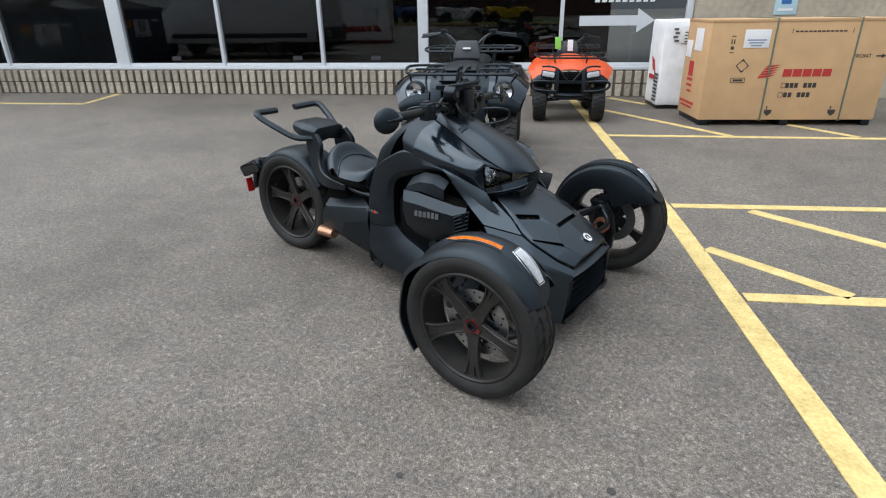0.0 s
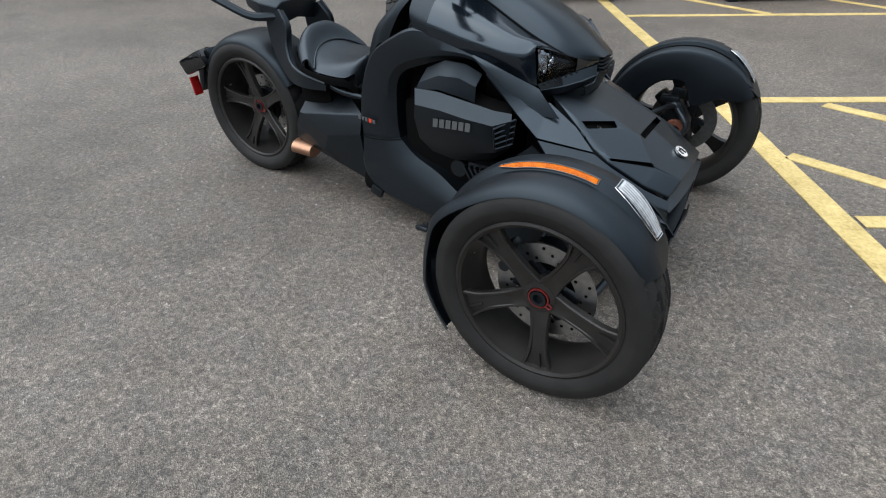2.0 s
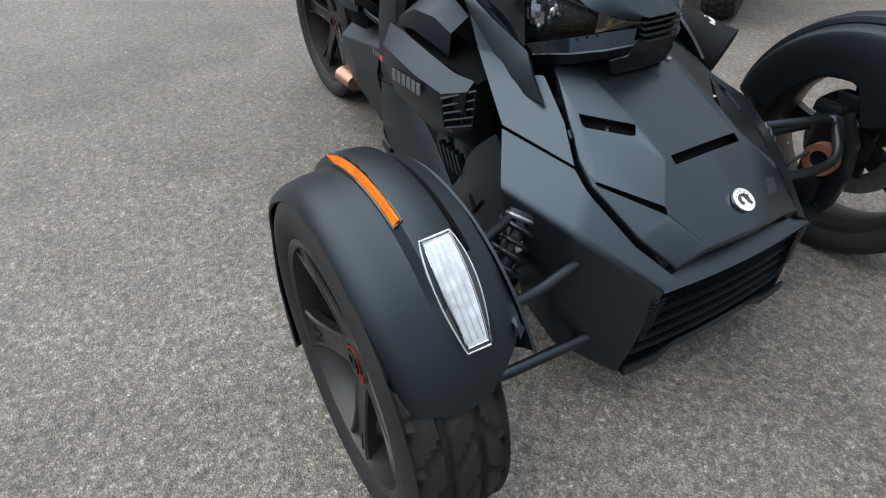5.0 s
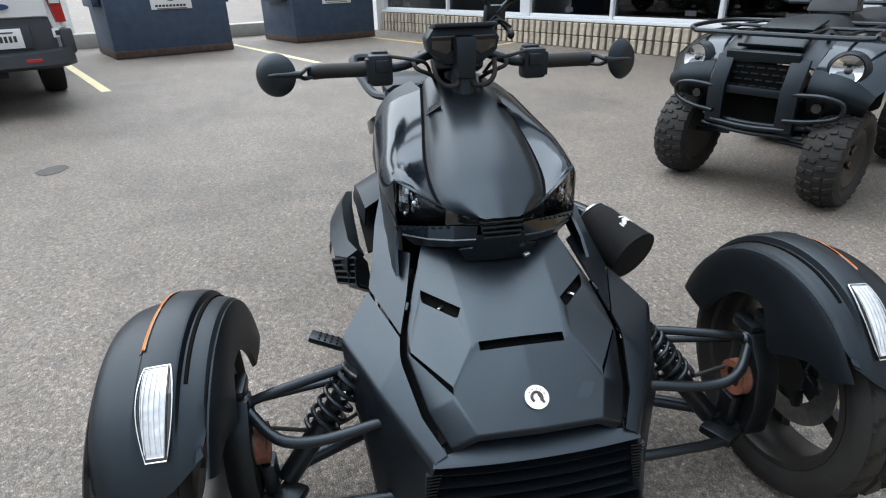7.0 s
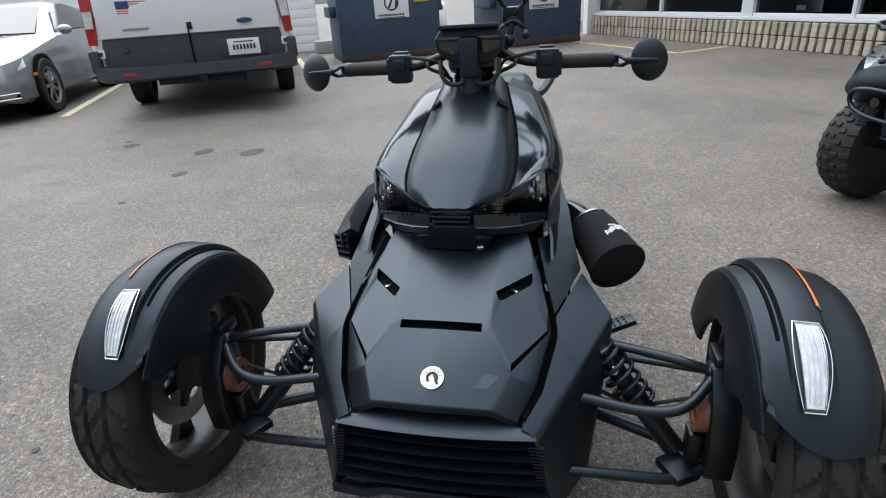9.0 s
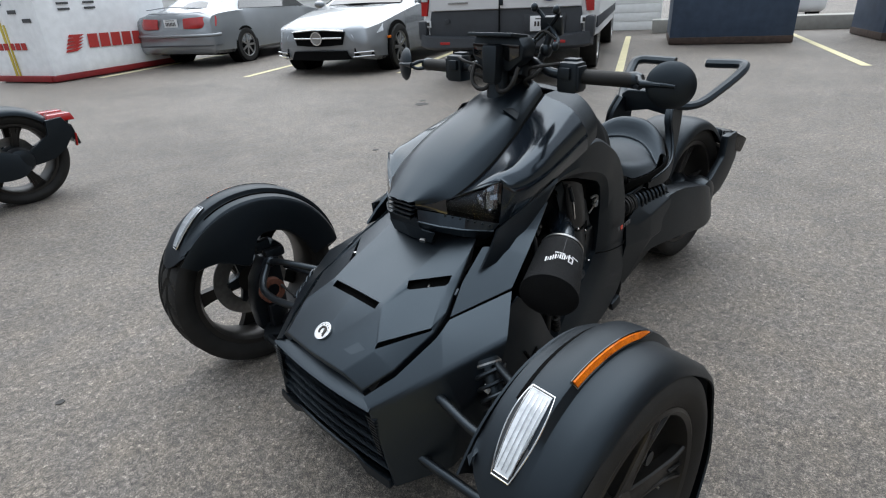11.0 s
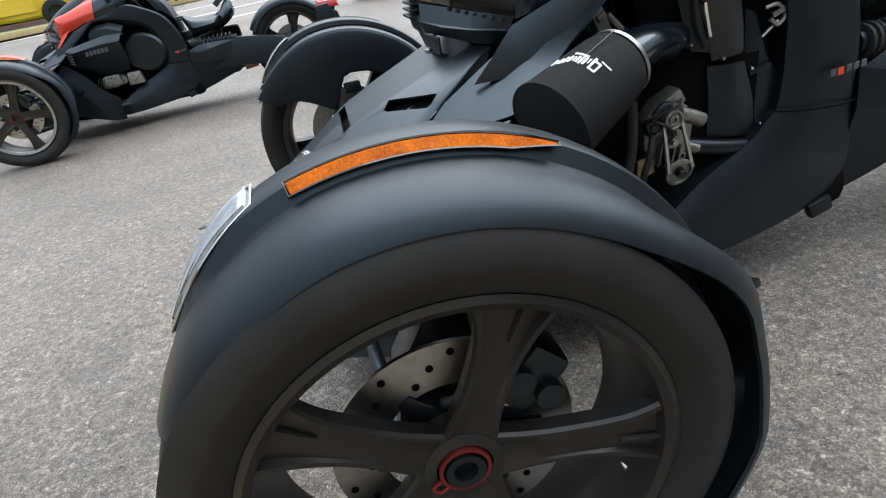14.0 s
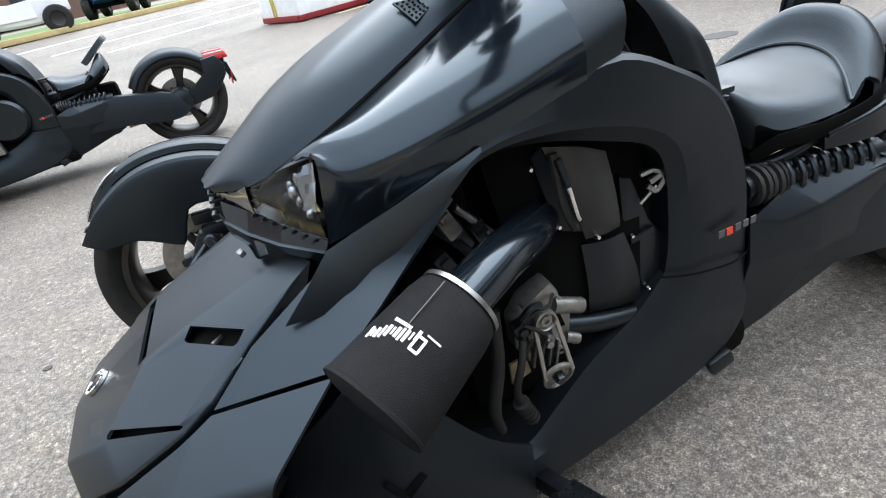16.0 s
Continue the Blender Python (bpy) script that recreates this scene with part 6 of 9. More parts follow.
        # shadow slot behind the cover's edge, made by a near-black sheet
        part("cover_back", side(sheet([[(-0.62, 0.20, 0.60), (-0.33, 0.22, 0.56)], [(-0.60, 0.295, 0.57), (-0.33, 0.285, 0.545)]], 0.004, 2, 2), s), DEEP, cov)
        # near-black sheet proud of the cover stands for the vent's shaded recess
        part("vent_backing", side(sheet([[v0 + off, v1 + off], [v2 + off, v3 + off]], 0.002, 1, 1), s), DEEP, cov, "near-black sheet on the cover for the vent's shade")
        for k in range(5):
            a, b = v0.lerp(v2, k / 4) + off * 1.8, v1.lerp(v3, k / 4) + off * 1.8
            part("vent_fin", side(tube([a, b], 0.0032, 6, 1), s), SATIN, cov)
        for a, b in ((v0, v2), (v1, v3), (v0.lerp(v1, 0.62), v2.lerp(v3, 0.62))):
            part("vent_fin", side(tube([a + off * 1.8, b + off * 1.8], 0.0028, 6, 1), s), SATIN, cov)
        word = moved(marks(6, 0.0175, 0.026, 0.0055, 0.15), pose(0, 0, 0, 0, 0, 180 if s > 0 else 0))
        word = moved(word, pose(-0.535 if s < 0 else -0.405, s * (0.3735 if s < 0 else 0.379), 0.508, 0, 3 * s, -2 if s < 0 else 2))
        part("name_marks", word, GREY_PRINT if not red else DIM_PRINT, cov, "row of grey letter bars")
        ribl = [moved(box((0, 0, 0), (0.06, 0.02, 0.008), 0.002), pose(-0.46 + 0.02 * k, s * 0.285, 0.33 - 0.0 * k, 0, 60, 0)) for k in range(5)]
        part("cooler_fins", merge(*ribl), BLACK_METAL, root)
        part("engine_case", merge(box((-0.44, s * 0.215, 0.315), (0.10, 0.06, 0.07), 0.012), lathe([(0, -0.03), (0.03, -0.03), (0.03, 0.03), (0, 0.03)], segs=16, c=(-0.52, s * 0.22, 0.32), closed=False)), ALLOY if red else BLACK_METAL, root)
    if red:
        part("clutch_cover", moved(lathe([(0.0, 0.0), (0.11, 0.0), (0.125, -0.02), (0.12, -0.09), (0.0, -0.09)], segs=32, closed=False), pose(-0.705, 0.235, 0.455, 0, 0, 0)), BLACK_METAL, root, "round black clutch cover")
        part("engine_case", moved(taper((-0.60, 0.235, 0.315), (0.10, 0.06, 0.08), (0.8, 0.8), 0.012), Matrix.Identity(4)), ALLOY, root, "cast aluminium engine case")
        part("case_bolt", lathe([(0, 0.262), (0.018, 0.262), (0.014, 0.275), (0, 0.275)], segs=14, c=(-0.60, 0, 0.32), closed=False), STEEL, root)
        part("engine_case", taper((-0.47, 0.265, 0.330), (0.12, 0.07, 0.07), (0.85, 0.8), 0.014), ALLOY, root, "cast aluminium engine case")
    # --- seat, tail ---
    seat = [[(-0.985, 0, 0.540), (-0.99, 0.06, 0.530), (-1.003, 0.100, 0.515), (-1.013, 0.127, 0.505)],
            [(-0.962, 0, 0.621), (-0.966, 0.05, 0.619), (-0.980, 0.093, 0.609), (-1.010, 0.136, 0.553)],
            [(-1.03, 0, 0.600), (-1.03, 0.08, 0.600), (-1.03, 0.130, 0.585), (-1.040, 0.160, 0.542)],
            [(-1.10, 0, 0.588), (-1.10, 0.09, 0.588), (-1.10, 0.146, 0.576), (-1.10, 0.174, 0.545)],
            [(-1.18, 0, 0.595), (-1.18, 0.09, 0.592), (-1.175, 0.146, 0.577), (-1.160, 0.177, 0.551)],
            [(-1.250, 0, 0.624), (-1.242, 0.07, 0.614), (-1.216, 0.124, 0.592), (-1.183, 0.172, 0.558)],
            [(-1.283, 0, 0.685), (-1.281, 0.06, 0.679), (-1.262, 0.118, 0.648), (-1.215, 0.166, 0.590)],
            [(-1.312, 0, 0.679), (-1.310, 0.07, 0.668), (-1.290, 0.130, 0.632), (-1.235, 0.178, 0.580)],
            [(-1.325, 0, 0.600), (-1.322, 0.08, 0.590), (-1.298, 0.140, 0.570), (-1.235, 0.182, 0.552)]]
    st = part("seat", sheet(seat, 0.01, 4, 4, True), SEAT, root, "black vinyl dished seat", 50)
    left = [Vector(p) + Vector((0.002, 0, 0.002)) for p in seat[5][:4]]
    loop = [Vector((p.x, -p.y, p.z)) for p in reversed(left[1:])] + left
    part("seat_piping", tube(loop, 0.0035, 6, 4), SEAT, st)
    for s in (1, -1):
        rim = [(-1.008, 0.128, 0.500), (-1.036, 0.160, 0.535), (-1.10, 0.175, 0.540), (-1.162, 0.179, 0.546), (-1.225, 0.180, 0.562), (-1.275, 0.160, 0.590), (-1.312, 0.12, 0.620)]
        band = [[p, (p[0] - 0.002, p[1] + 0.004, p[2] - 0.012), (p[0], p[1], p[2] - 0.026), (p[0], p[1] - 0.05, p[2] - 0.045)] for p in rim]
        part("seat_base", side(sheet(band, 0.004, 3, 1), s), DEEP, root, "black moulded rim under the seat")
    part("seat_nose_clip", merge(box((-0.958, 0.085, 0.622), (0.05, 0.055, 0.012), 0.004), box((-0.958, 0.085, 0.606), (0.04, 0.045, 0.010), 0.003)), BLACK_METAL, root)
    part("subframe", merge(*[tube([(-0.95, s * 0.12, 0.46), (-1.10, s * 0.15, 0.49), (-1.24, s * 0.13, 0.555)], 0.013, 10) for s in (1, -1)], box((-1.05, 0, 0.49), (0.3, 0.12, 0.08), 0.02)), BLACK_METAL, root)
    sp = [Vector((-1.05 - 0.22 * i / 90, 0.150 + 0.036 * math.cos(i * 0.56), 0.444 - 0.012 * i / 90 + 0.036 * math.sin(i * 0.56))) for i in range(91)]
    rs = part("rear_shock", tube([(-0.97, 0.15, 0.447), (-1.29, 0.15, 0.430)], 0.026, 14, 1), BLACK_METAL, root, "black rear shock absorber")
    part("spring", tube(sp, 0.0062, 8, 1), BLACK_METAL, rs)
    part("boot", merge(*[tube([(-0.985 - 0.014 * k, 0.15, 0.446), (-0.993 - 0.014 * k, 0.15, 0.4455)], 0.036 + 0.002 * (k % 2), 16, 1) for k in range(5)]), RUBBER, rs, "ribbed rubber boot")
    if red:
        part("seat_tail", sheet([[(-1.20, 0.0, 0.66), (-1.20, 0.12, 0.665)], [(-1.33, 0.0, 0.76), (-1.33, 0.09, 0.765)], [(-1.36, 0, 0.78), (-1.36, 0.07, 0.785)]], 0.03, 3, 3, True), SEAT, root, "upswept black seat tail")
        for s in (1, -1):
            part("tail_strut", tube([(-1.05, s * 0.11, 0.46), (-1.22, s * 0.10, 0.60)], 0.014, 10, 1), BLACK_METAL, root)
            part("tail_strut", tube([(-1.12, s * 0.11, 0.46), (-1.28, s * 0.08, 0.66)], 0.012, 10, 1), BLACK_METAL, root)
    else:
        for s in (1, -1):
            rail = [[(-1.125, 0.176, 0.512), (-1.13, 0.176, 0.484)], [(-1.23, 0.184, 0.535), (-1.24, 0.182, 0.480)], [(-1.305, 0.166, 0.562), (-1.335, 0.160, 0.490)], [(-1.343, 0.140, 0.622), (-1.420, 0.130, 0.545)], [(-1.345, 0.125, 0.690), (-1.462, 0.118, 0.635)], [(-1.385, 0.115, 0.745), (-1.470, 0.115, 0.720)]]
            part("rack_support", side(sheet(rail, 0.020, 4, 2), s), MATTE, root, "black wide curved rack support")
            part("support_edge", side(tube([(a[0], a[1] + 0.004, a[2] + 0.002) for a, b in rail], 0.006, 8, 4), s), BLACK_METAL, root)
            hp = [(-1.42, 0.100, 0.718), (-1.50, 0.160, 0.722), (-1.60, 0.203, 0.772), (-1.675, 0.226, 0.812), (-1.712, 0.231, 0.834), (-1.742, 0.208, 0.842), (-1.752, 0.13, 0.840), (-1.756, 0.068, 0.838)]
            part("grab_handle", side(tube(hp, 0.0205, 8, flat=0.8), s), MATTE, root, "black folded grab handle", 24)
        R_ = dict(a=(-1.395, 0, 0.772), b=(-1.395, 0.085, 0.770), c=(-1.40, 0.112, 0.752), d=(-1.41, 0.110, 0.698), e=(-1.41, 0, 0.700), f=(-1.475, 0, 0.792), g=(-1.475, 0.090, 0.790), h=(-1.480, 0.128, 0.766), i=(-1.485, 0.122, 0.715), j=(-1.590, 0, 0.795), k=(-1.590, 0.080, 0.793), l=(-1.585, 0.106, 0.776), m=(-1.585, 0.100, 0.745), n=(-1.61, 0, 0.770))
        part("rack_top", facets(R_, ["a b g f", "f g k j", "b c h g", "g h l k", "c d i h", "h i m l", "a e d b", "b d c", "j k l m n"], 0.012, 0.006, True), MATTE, root, "matte black faceted luggage rack top", 26)
    # --- rear wheel, swingarm, fender, exhaust ---
    RC = (-1.672, -0.012, 0.301)
    wheel(root, "rear_wheel", RC, 0.300, 0.235, 0.224, -1, 44, RED_METAL)
    part("wheel_centre", lathe([(0, -0.02), (0.075, -0.02), (0.085, 0.05), (0.06, 0.10), (0, 0.10)], segs=30, c=RC, closed=False), BLACK_METAL, root)
    part("far_spokes", moved(merge(*[spoke_bms(0.220, 0.05, 40 + 72 * k) for k in range(5)]), Matrix.Translation(RC)), RIM, root)
    arm = [[(-1.00, 0.195, 0.40), (-1.00, 0.195, 0.25), (-1.00, 0.11, 0.25), (-1.00, 0.11, 0.40)], [(-1.18, 0.205, 0.425), (-1.18, 0.215, 0.25), (-1.18, 0.11, 0.25), (-1.18, 0.11, 0.425)],
           [(-1.31, 0.205, 0.434), (-1.31, 0.228, 0.245), (-1.31, 0.125, 0.245), (-1.31, 0.125, 0.434)], [(-1.44, 0.205, 0.415), (-1.44, 0.230, 0.225), (-1.44, 0.13, 0.225), (-1.44, 0.13, 0.415)], [(-1.57, 0.205, 0.386), (-1.57, 0.228, 0.205), (-1.57, 0.11, 0.205), (-1.57, 0.11, 0.386)], [(-1.665, 0.190, 0.350), (-1.665, 0.215, 0.215), (-1.665, 0.11, 0.215), (-1.665, 0.11, 0.350)], [(-1.715, 0.17, 0.31), (-1.715, 0.185, 0.25), (-1.715, 0.11, 0.25), (-1.715, 0.11, 0.31)]]
    part("swingarm", bevel(loft(arm, 2), 0.012, 2, 40), MATTE, root, "matte black single-sided swingarm")
    part("final_drive", lathe([(0, 0.10), (0.075, 0.10), (0.085, 0.15), (0.07, 0.19), (0.03, 0.205), (0, 0.205)], segs=30, c=RC, closed=False), BLACK_METAL, root)
    rows = []
    for i in range(25):
        a = 28 + (152 - 28) * i / 24
        r0 = 0.325
        rows.append([(RC[0] + (r0 - d) * math.cos(radians(a)), dy, RC[2] + (r0 - d) * math.sin(radians(a))) for dy, d in ((0, 0), (0.05, 0.001), (0.09, 0.008), (0.115, 0.022), (0.122, 0.045))])
    part("rear_fender", sheet(rows, 0.004, 1, 2, True), MATTE, root, "matte black rear wheel fender")
    for s in (1, -1):
        if s > 0:
            part("fender_strut", prism([(-1.87, 0.520), (-1.965, 0.528), (-2.005, 0.457), (-1.998, 0.397), (-1.94, 0.325), (-1.87, 0.277), (-1.80, 0.262), (-1.70, 0.25), (-1.70, 0.33), (-1.77, 0.37), (-1.86, 0.43)], 0.128, 0.160, bev=0.008), MATTE, root, "matte black plate strut to the tail lamp")
        tl = box((-1.985, s * 0.115, 0.478), (0.13, 0.10, 0.075), 0.016, (0, -25, -18 * s)) if not red else taper((-1.965, s * 0.085, 0.520), (0.17, 0.11, 0.05), (0.8, 0.8), 0.012)
        part("tail_lamp", tl, RED_LENS if red else SMOKE, root, "red tail lamp" if red else "smoked black tail lamp")
        part("tail_reflector", box((-2.03, s * 0.125 if s < 0 else 0.085, 0.36), (0.010, 0.045, 0.085), 0.003, (0, -8, 0)), RED_LENS, root, "red rear reflector")
    part("tail_bar", merge(box((-1.965, 0, 0.495), (0.11, 0.20, 0.05), 0.016, (0, -25, 0)), prism([(-1.97, 0.49), (-2.03, 0.46), (-2.055, 0.33), (-2.045, 0.32), (-2.02, 0.36)], -0.09, 0.09, bev=0.004)), MATTE, root, "matte black tail bracket and plate holder")
    ex = part("exhaust", tube([(-1.27, -0.144, 0.199), (-1.32, -0.150, 0.203), (-1.365, -0.156, 0.207)], 0.044, 18, flat=0.70), COPPER, root, "heat-tinted copper coloured exhaust")
    part("exhaust_tip", tube([(-1.363, -0.156, 0.2068), (-1.367, -0.156, 0.2073)], 0.037, 18, 1, flat=0.68), DEEP, ex)
    # --- handlebar ---
    part("riser", merge(box((-0.585, 0, 0.955), (0.07, 0.13, 0.06), 0.015, (0, -20, 0)), tube([(-0.58, 0, 0.86), (-0.585, 0, 0.95)], 0.035, 16, 1)), BLACK_METAL, root)
    bar = part("handlebar", tube([(-0.60, -0.385, 0.940), (-0.585, -0.24, 0.942), (-0.57, -0.15, 0.948), (-0.585, -0.07, 0.972), (-0.59, 0, 0.978), (-0.585, 0.07, 0.972), (-0.57, 0.15, 0.948), (-0.585, 0.24, 0.942), (-0.60, 0.385, 0.940)], 0.0125, 12), BLACK_METAL, root, "black handlebar")
    for s in (1, -1):
        part("grip", side(merge(tube([(-0.584, 0.235, 0.942), (-0.600, 0.368, 0.940)], 0.0185, 16, 1), tube([(-0.5835, 0.231, 0.942), (-0.5842, 0.237, 0.942)], 0.022, 16, 1)), s), RUBBER, bar, "black rubber grip")
        part("switch_box", side(merge(box((-0.575, 0.203, 0.941), (0.052, 0.062, 0.078), 0.012), box((-0.550, 0.200, 0.952), (0.02, 0.034, 0.030), 0.005), box((-0.585, 0.20, 0.981), (0.03, 0.040, 0.010), 0.004), box((-0.572, 0.234, 0.940), (0.040, 0.010, 0.060), 0.004)), s), MATTE, bar, "black switch housing")
        arm = merge(tube([(-0.595, 0.372, 0.950), (-0.580, 0.388, 0.950), (-0.560, 0.405, 0.942), (-0.562, 0.450, 0.940)], 0.0055, 8), tube([(-0.595, 0.368, 0.930), (-0.575, 0.392, 0.928), (-0.560, 0.405, 0.936)], 0.0055, 8), tube([(-0.560, 0.402, 0.940), (-0.566, 0.450, 0.940), (-0.572, 0.480, 0.938)], (0.010, 0.004), 10, 1))
        part("mirror_arm", side(merge(arm, lathe([(0, 0.35), (0.019, 0.35), (0.021, 0.37), (0.015, 0.385), (0, 0.385)], segs=16, c=(-0.602, 0, 0.940), closed=False)), s), BLACK_METAL, bar)
        mm = pose(-0.583, 0.466, 0.938, 0, 0, 27) @ Matrix.Rotation(radians(-6), 4, "Y") @ Matrix.Rotation(radians(-18), 4, "X") @ Matrix.Diagonal((1, 1.13, 1.05, 1))
        mir = part("mirror", side(moved(lathe([(0.0, 0.013), (0.024, 0.0115), (0.044, 0.003), (0.0505, -0.006), (0.0485, -0.010), (0.0, -0.010)], "x", 32, closed=False), mm), s), MATTE, bar, "round black bar-end mirror")
        part("mirror_glass", side(moved(lathe([(0.0, -0.0108), (0.0455, -0.0108), (0.0455, -0.0095), (0.0, -0.0095)], "x", 32, closed=False), mm), s), CHROME, mir, "round mirror glass")
        part("brake_hose", side(tube([(-0.56, 0.12, 0.962), (-0.53, 0.115, 0.945), (-0.545, 0.075, 0.925), (-0.58, 0.06, 0.905)], 0.0055, 8), s), RUBBER, bar)
        part("brake_hose", side(tube([(-0.552, 0.18, 0.975), (-0.53, 0.13, 0.968), (-0.545, 0.09, 0.955), (-0.575, 0.07, 0.92)], 0.0045, 8), s), RUBBER, bar)
    hexa = [(-0.074, 1.042), (0.074, 1.042), (0.094, 1.014), (0.087, 0.984), (0.046, 0.952), (-0.046, 0.952), (-0.087, 0.984), (-0.094, 1.014)]
    gg = part("gauge", merge(prism(hexa, -0.572, -0.512, "x", 0.009), box((-0.516, 0, 1.043), (0.075, 0.155, 0.010), 0.004, (0, -8, 0))), MATTE, root, "black hexagonal digital gauge housing")
    for y in (0.050, -0.050):
        part("gauge_face", prism([(y - 0.032, 1.022), (y + 0.032, 1.022), (y + 0.030, 0.992), (y - 0.006 * (1 if y > 0 else -1), 0.978), (y - 0.030, 0.992)], -0.516, -0.508, "x", 0.002), SMOKE, gg, "glossy black recess of the gauge")
    part("gauge_rib", taper((-0.500, 0, 0.972), (0.050, 0.046, 0.100), (0.8, 1.15), 0.009), MATTE, gg)
    part("gauge_stalk", tube([(-0.515, 0, 0.865), (-0.525, 0, 0.985)], (0.034, 0.024), 14, 1), MATTE, gg)
    part("gauge_screen", box((-0.578, 0, 1.000), (0.006, 0.15, 0.055), 0.002, (0, 12, 0)), SMOKE, gg)
    for s in (1, -1):
        part("gauge_cable", tube([(-0.510, s * 0.078, 0.965), (-0.492, s * 0.074, 0.930), (-0.488, s * 0.055, 0.908), (-0.49, s * 0.025, 0.906), (-0.505, s * 0.008, 0.925)], 0.0062, 8), RUBBER, gg)
    if not red:
        ph = part("phone_mount", merge(tube([(-0.60, 0.085, 0.975), (-0.605, 0.10, 1.01), (-0.61, 0.108, 1.04)], 0.010, 10), ellipsoid((-0.605, 0.10, 1.00), (0.018, 0.018, 0.018), 12, 8), box((-0.615, 0.11, 1.06), (0.018, 0.06, 0.05), 0.006, (0, 10, 15))), BLACK_METAL, root, "black clamp phone holder")
        for k, (dy, dz) in enumerate(((-0.03, 0.035), (0.03, 0.03), (-0.032, -0.03), (0.03, -0.035))):
            part("clamp_arm", merge(tube([(-0.61, 0.11, 1.06), (-0.60, 0.11 + dy, 1.06 + dz), (-0.585, 0.11 + dy * 1.15, 1.06 + dz * 1.3)], 0.006, 8), ellipsoid((-0.582, 0.11 + dy * 1.15, 1.06 + dz * 1.35), (0.010, 0.010, 0.012), 10, 6)), BLACK_METAL, ph)
        part("clamp_band", tube([(-0.585, 0.075, 1.03), (-0.578, 0.11, 1.05), (-0.585, 0.145, 1.03)], 0.004, 6), RUBBER, ph)
    askew(root)
    return root


black = thing("three_wheel_motorcycle", "matte and gloss black three-wheeled motorcycle parked on asphalt", "motorcycle", pose(0, 0, 0), "three-wheeled motorcycles")
ryker(black)
red_one = thing("three_wheel_motorcycle", "black three-wheeled motorcycle with orange-red cowl panels", "motorcycle", pose(1.922, -3.344, 0, 0, 0, 4.9), "three-wheeled motorcycles")
ryker(red_one, True)


# ---- quads in front of the shop ----
def knobby_tyre(R, W, rr, knobs=26):
    base = lathe([(rr, -W * 0.40), (rr + 0.02, -W * 0.50), (R - 0.06, -W * 0.52), (R - 0.025, -W * 0.46), (R - 0.012, -W * 0.25), (R - 0.010, 0), (R - 0.012, W * 0.25), (R - 0.025, W * 0.46), (R - 0.06, W * 0.52), (rr + 0.02, W * 0.50), (rr, W * 0.40)], segs=40)
    bits = []
    for i in range(knobs):
        a = 360 * i / knobs
        for k, (h, w, l) in enumerate(((-0.36, 0.26, 0.030), (0.36, 0.26, 0.030), (-0.11, 0.18, 0.026), (0.11, 0.18, 0.026))):
            b = box((0, h * W, R - 0.012 - (0.012 if abs(h) > 0.3 else 0)), (l * 0.85, w * W, 0.019), 0.003, (28 * (1 if h < 0 else -1) * (abs(h) > 0.3), 0, 12 * (1 if h > 0 else -1)), segs=1)
            bits.append(moved(b, Matrix.Rotation(radians(a + (360 / knobs / 2 if k % 2 else 0)), 4, "Y")))
    return base, merge(*bits)


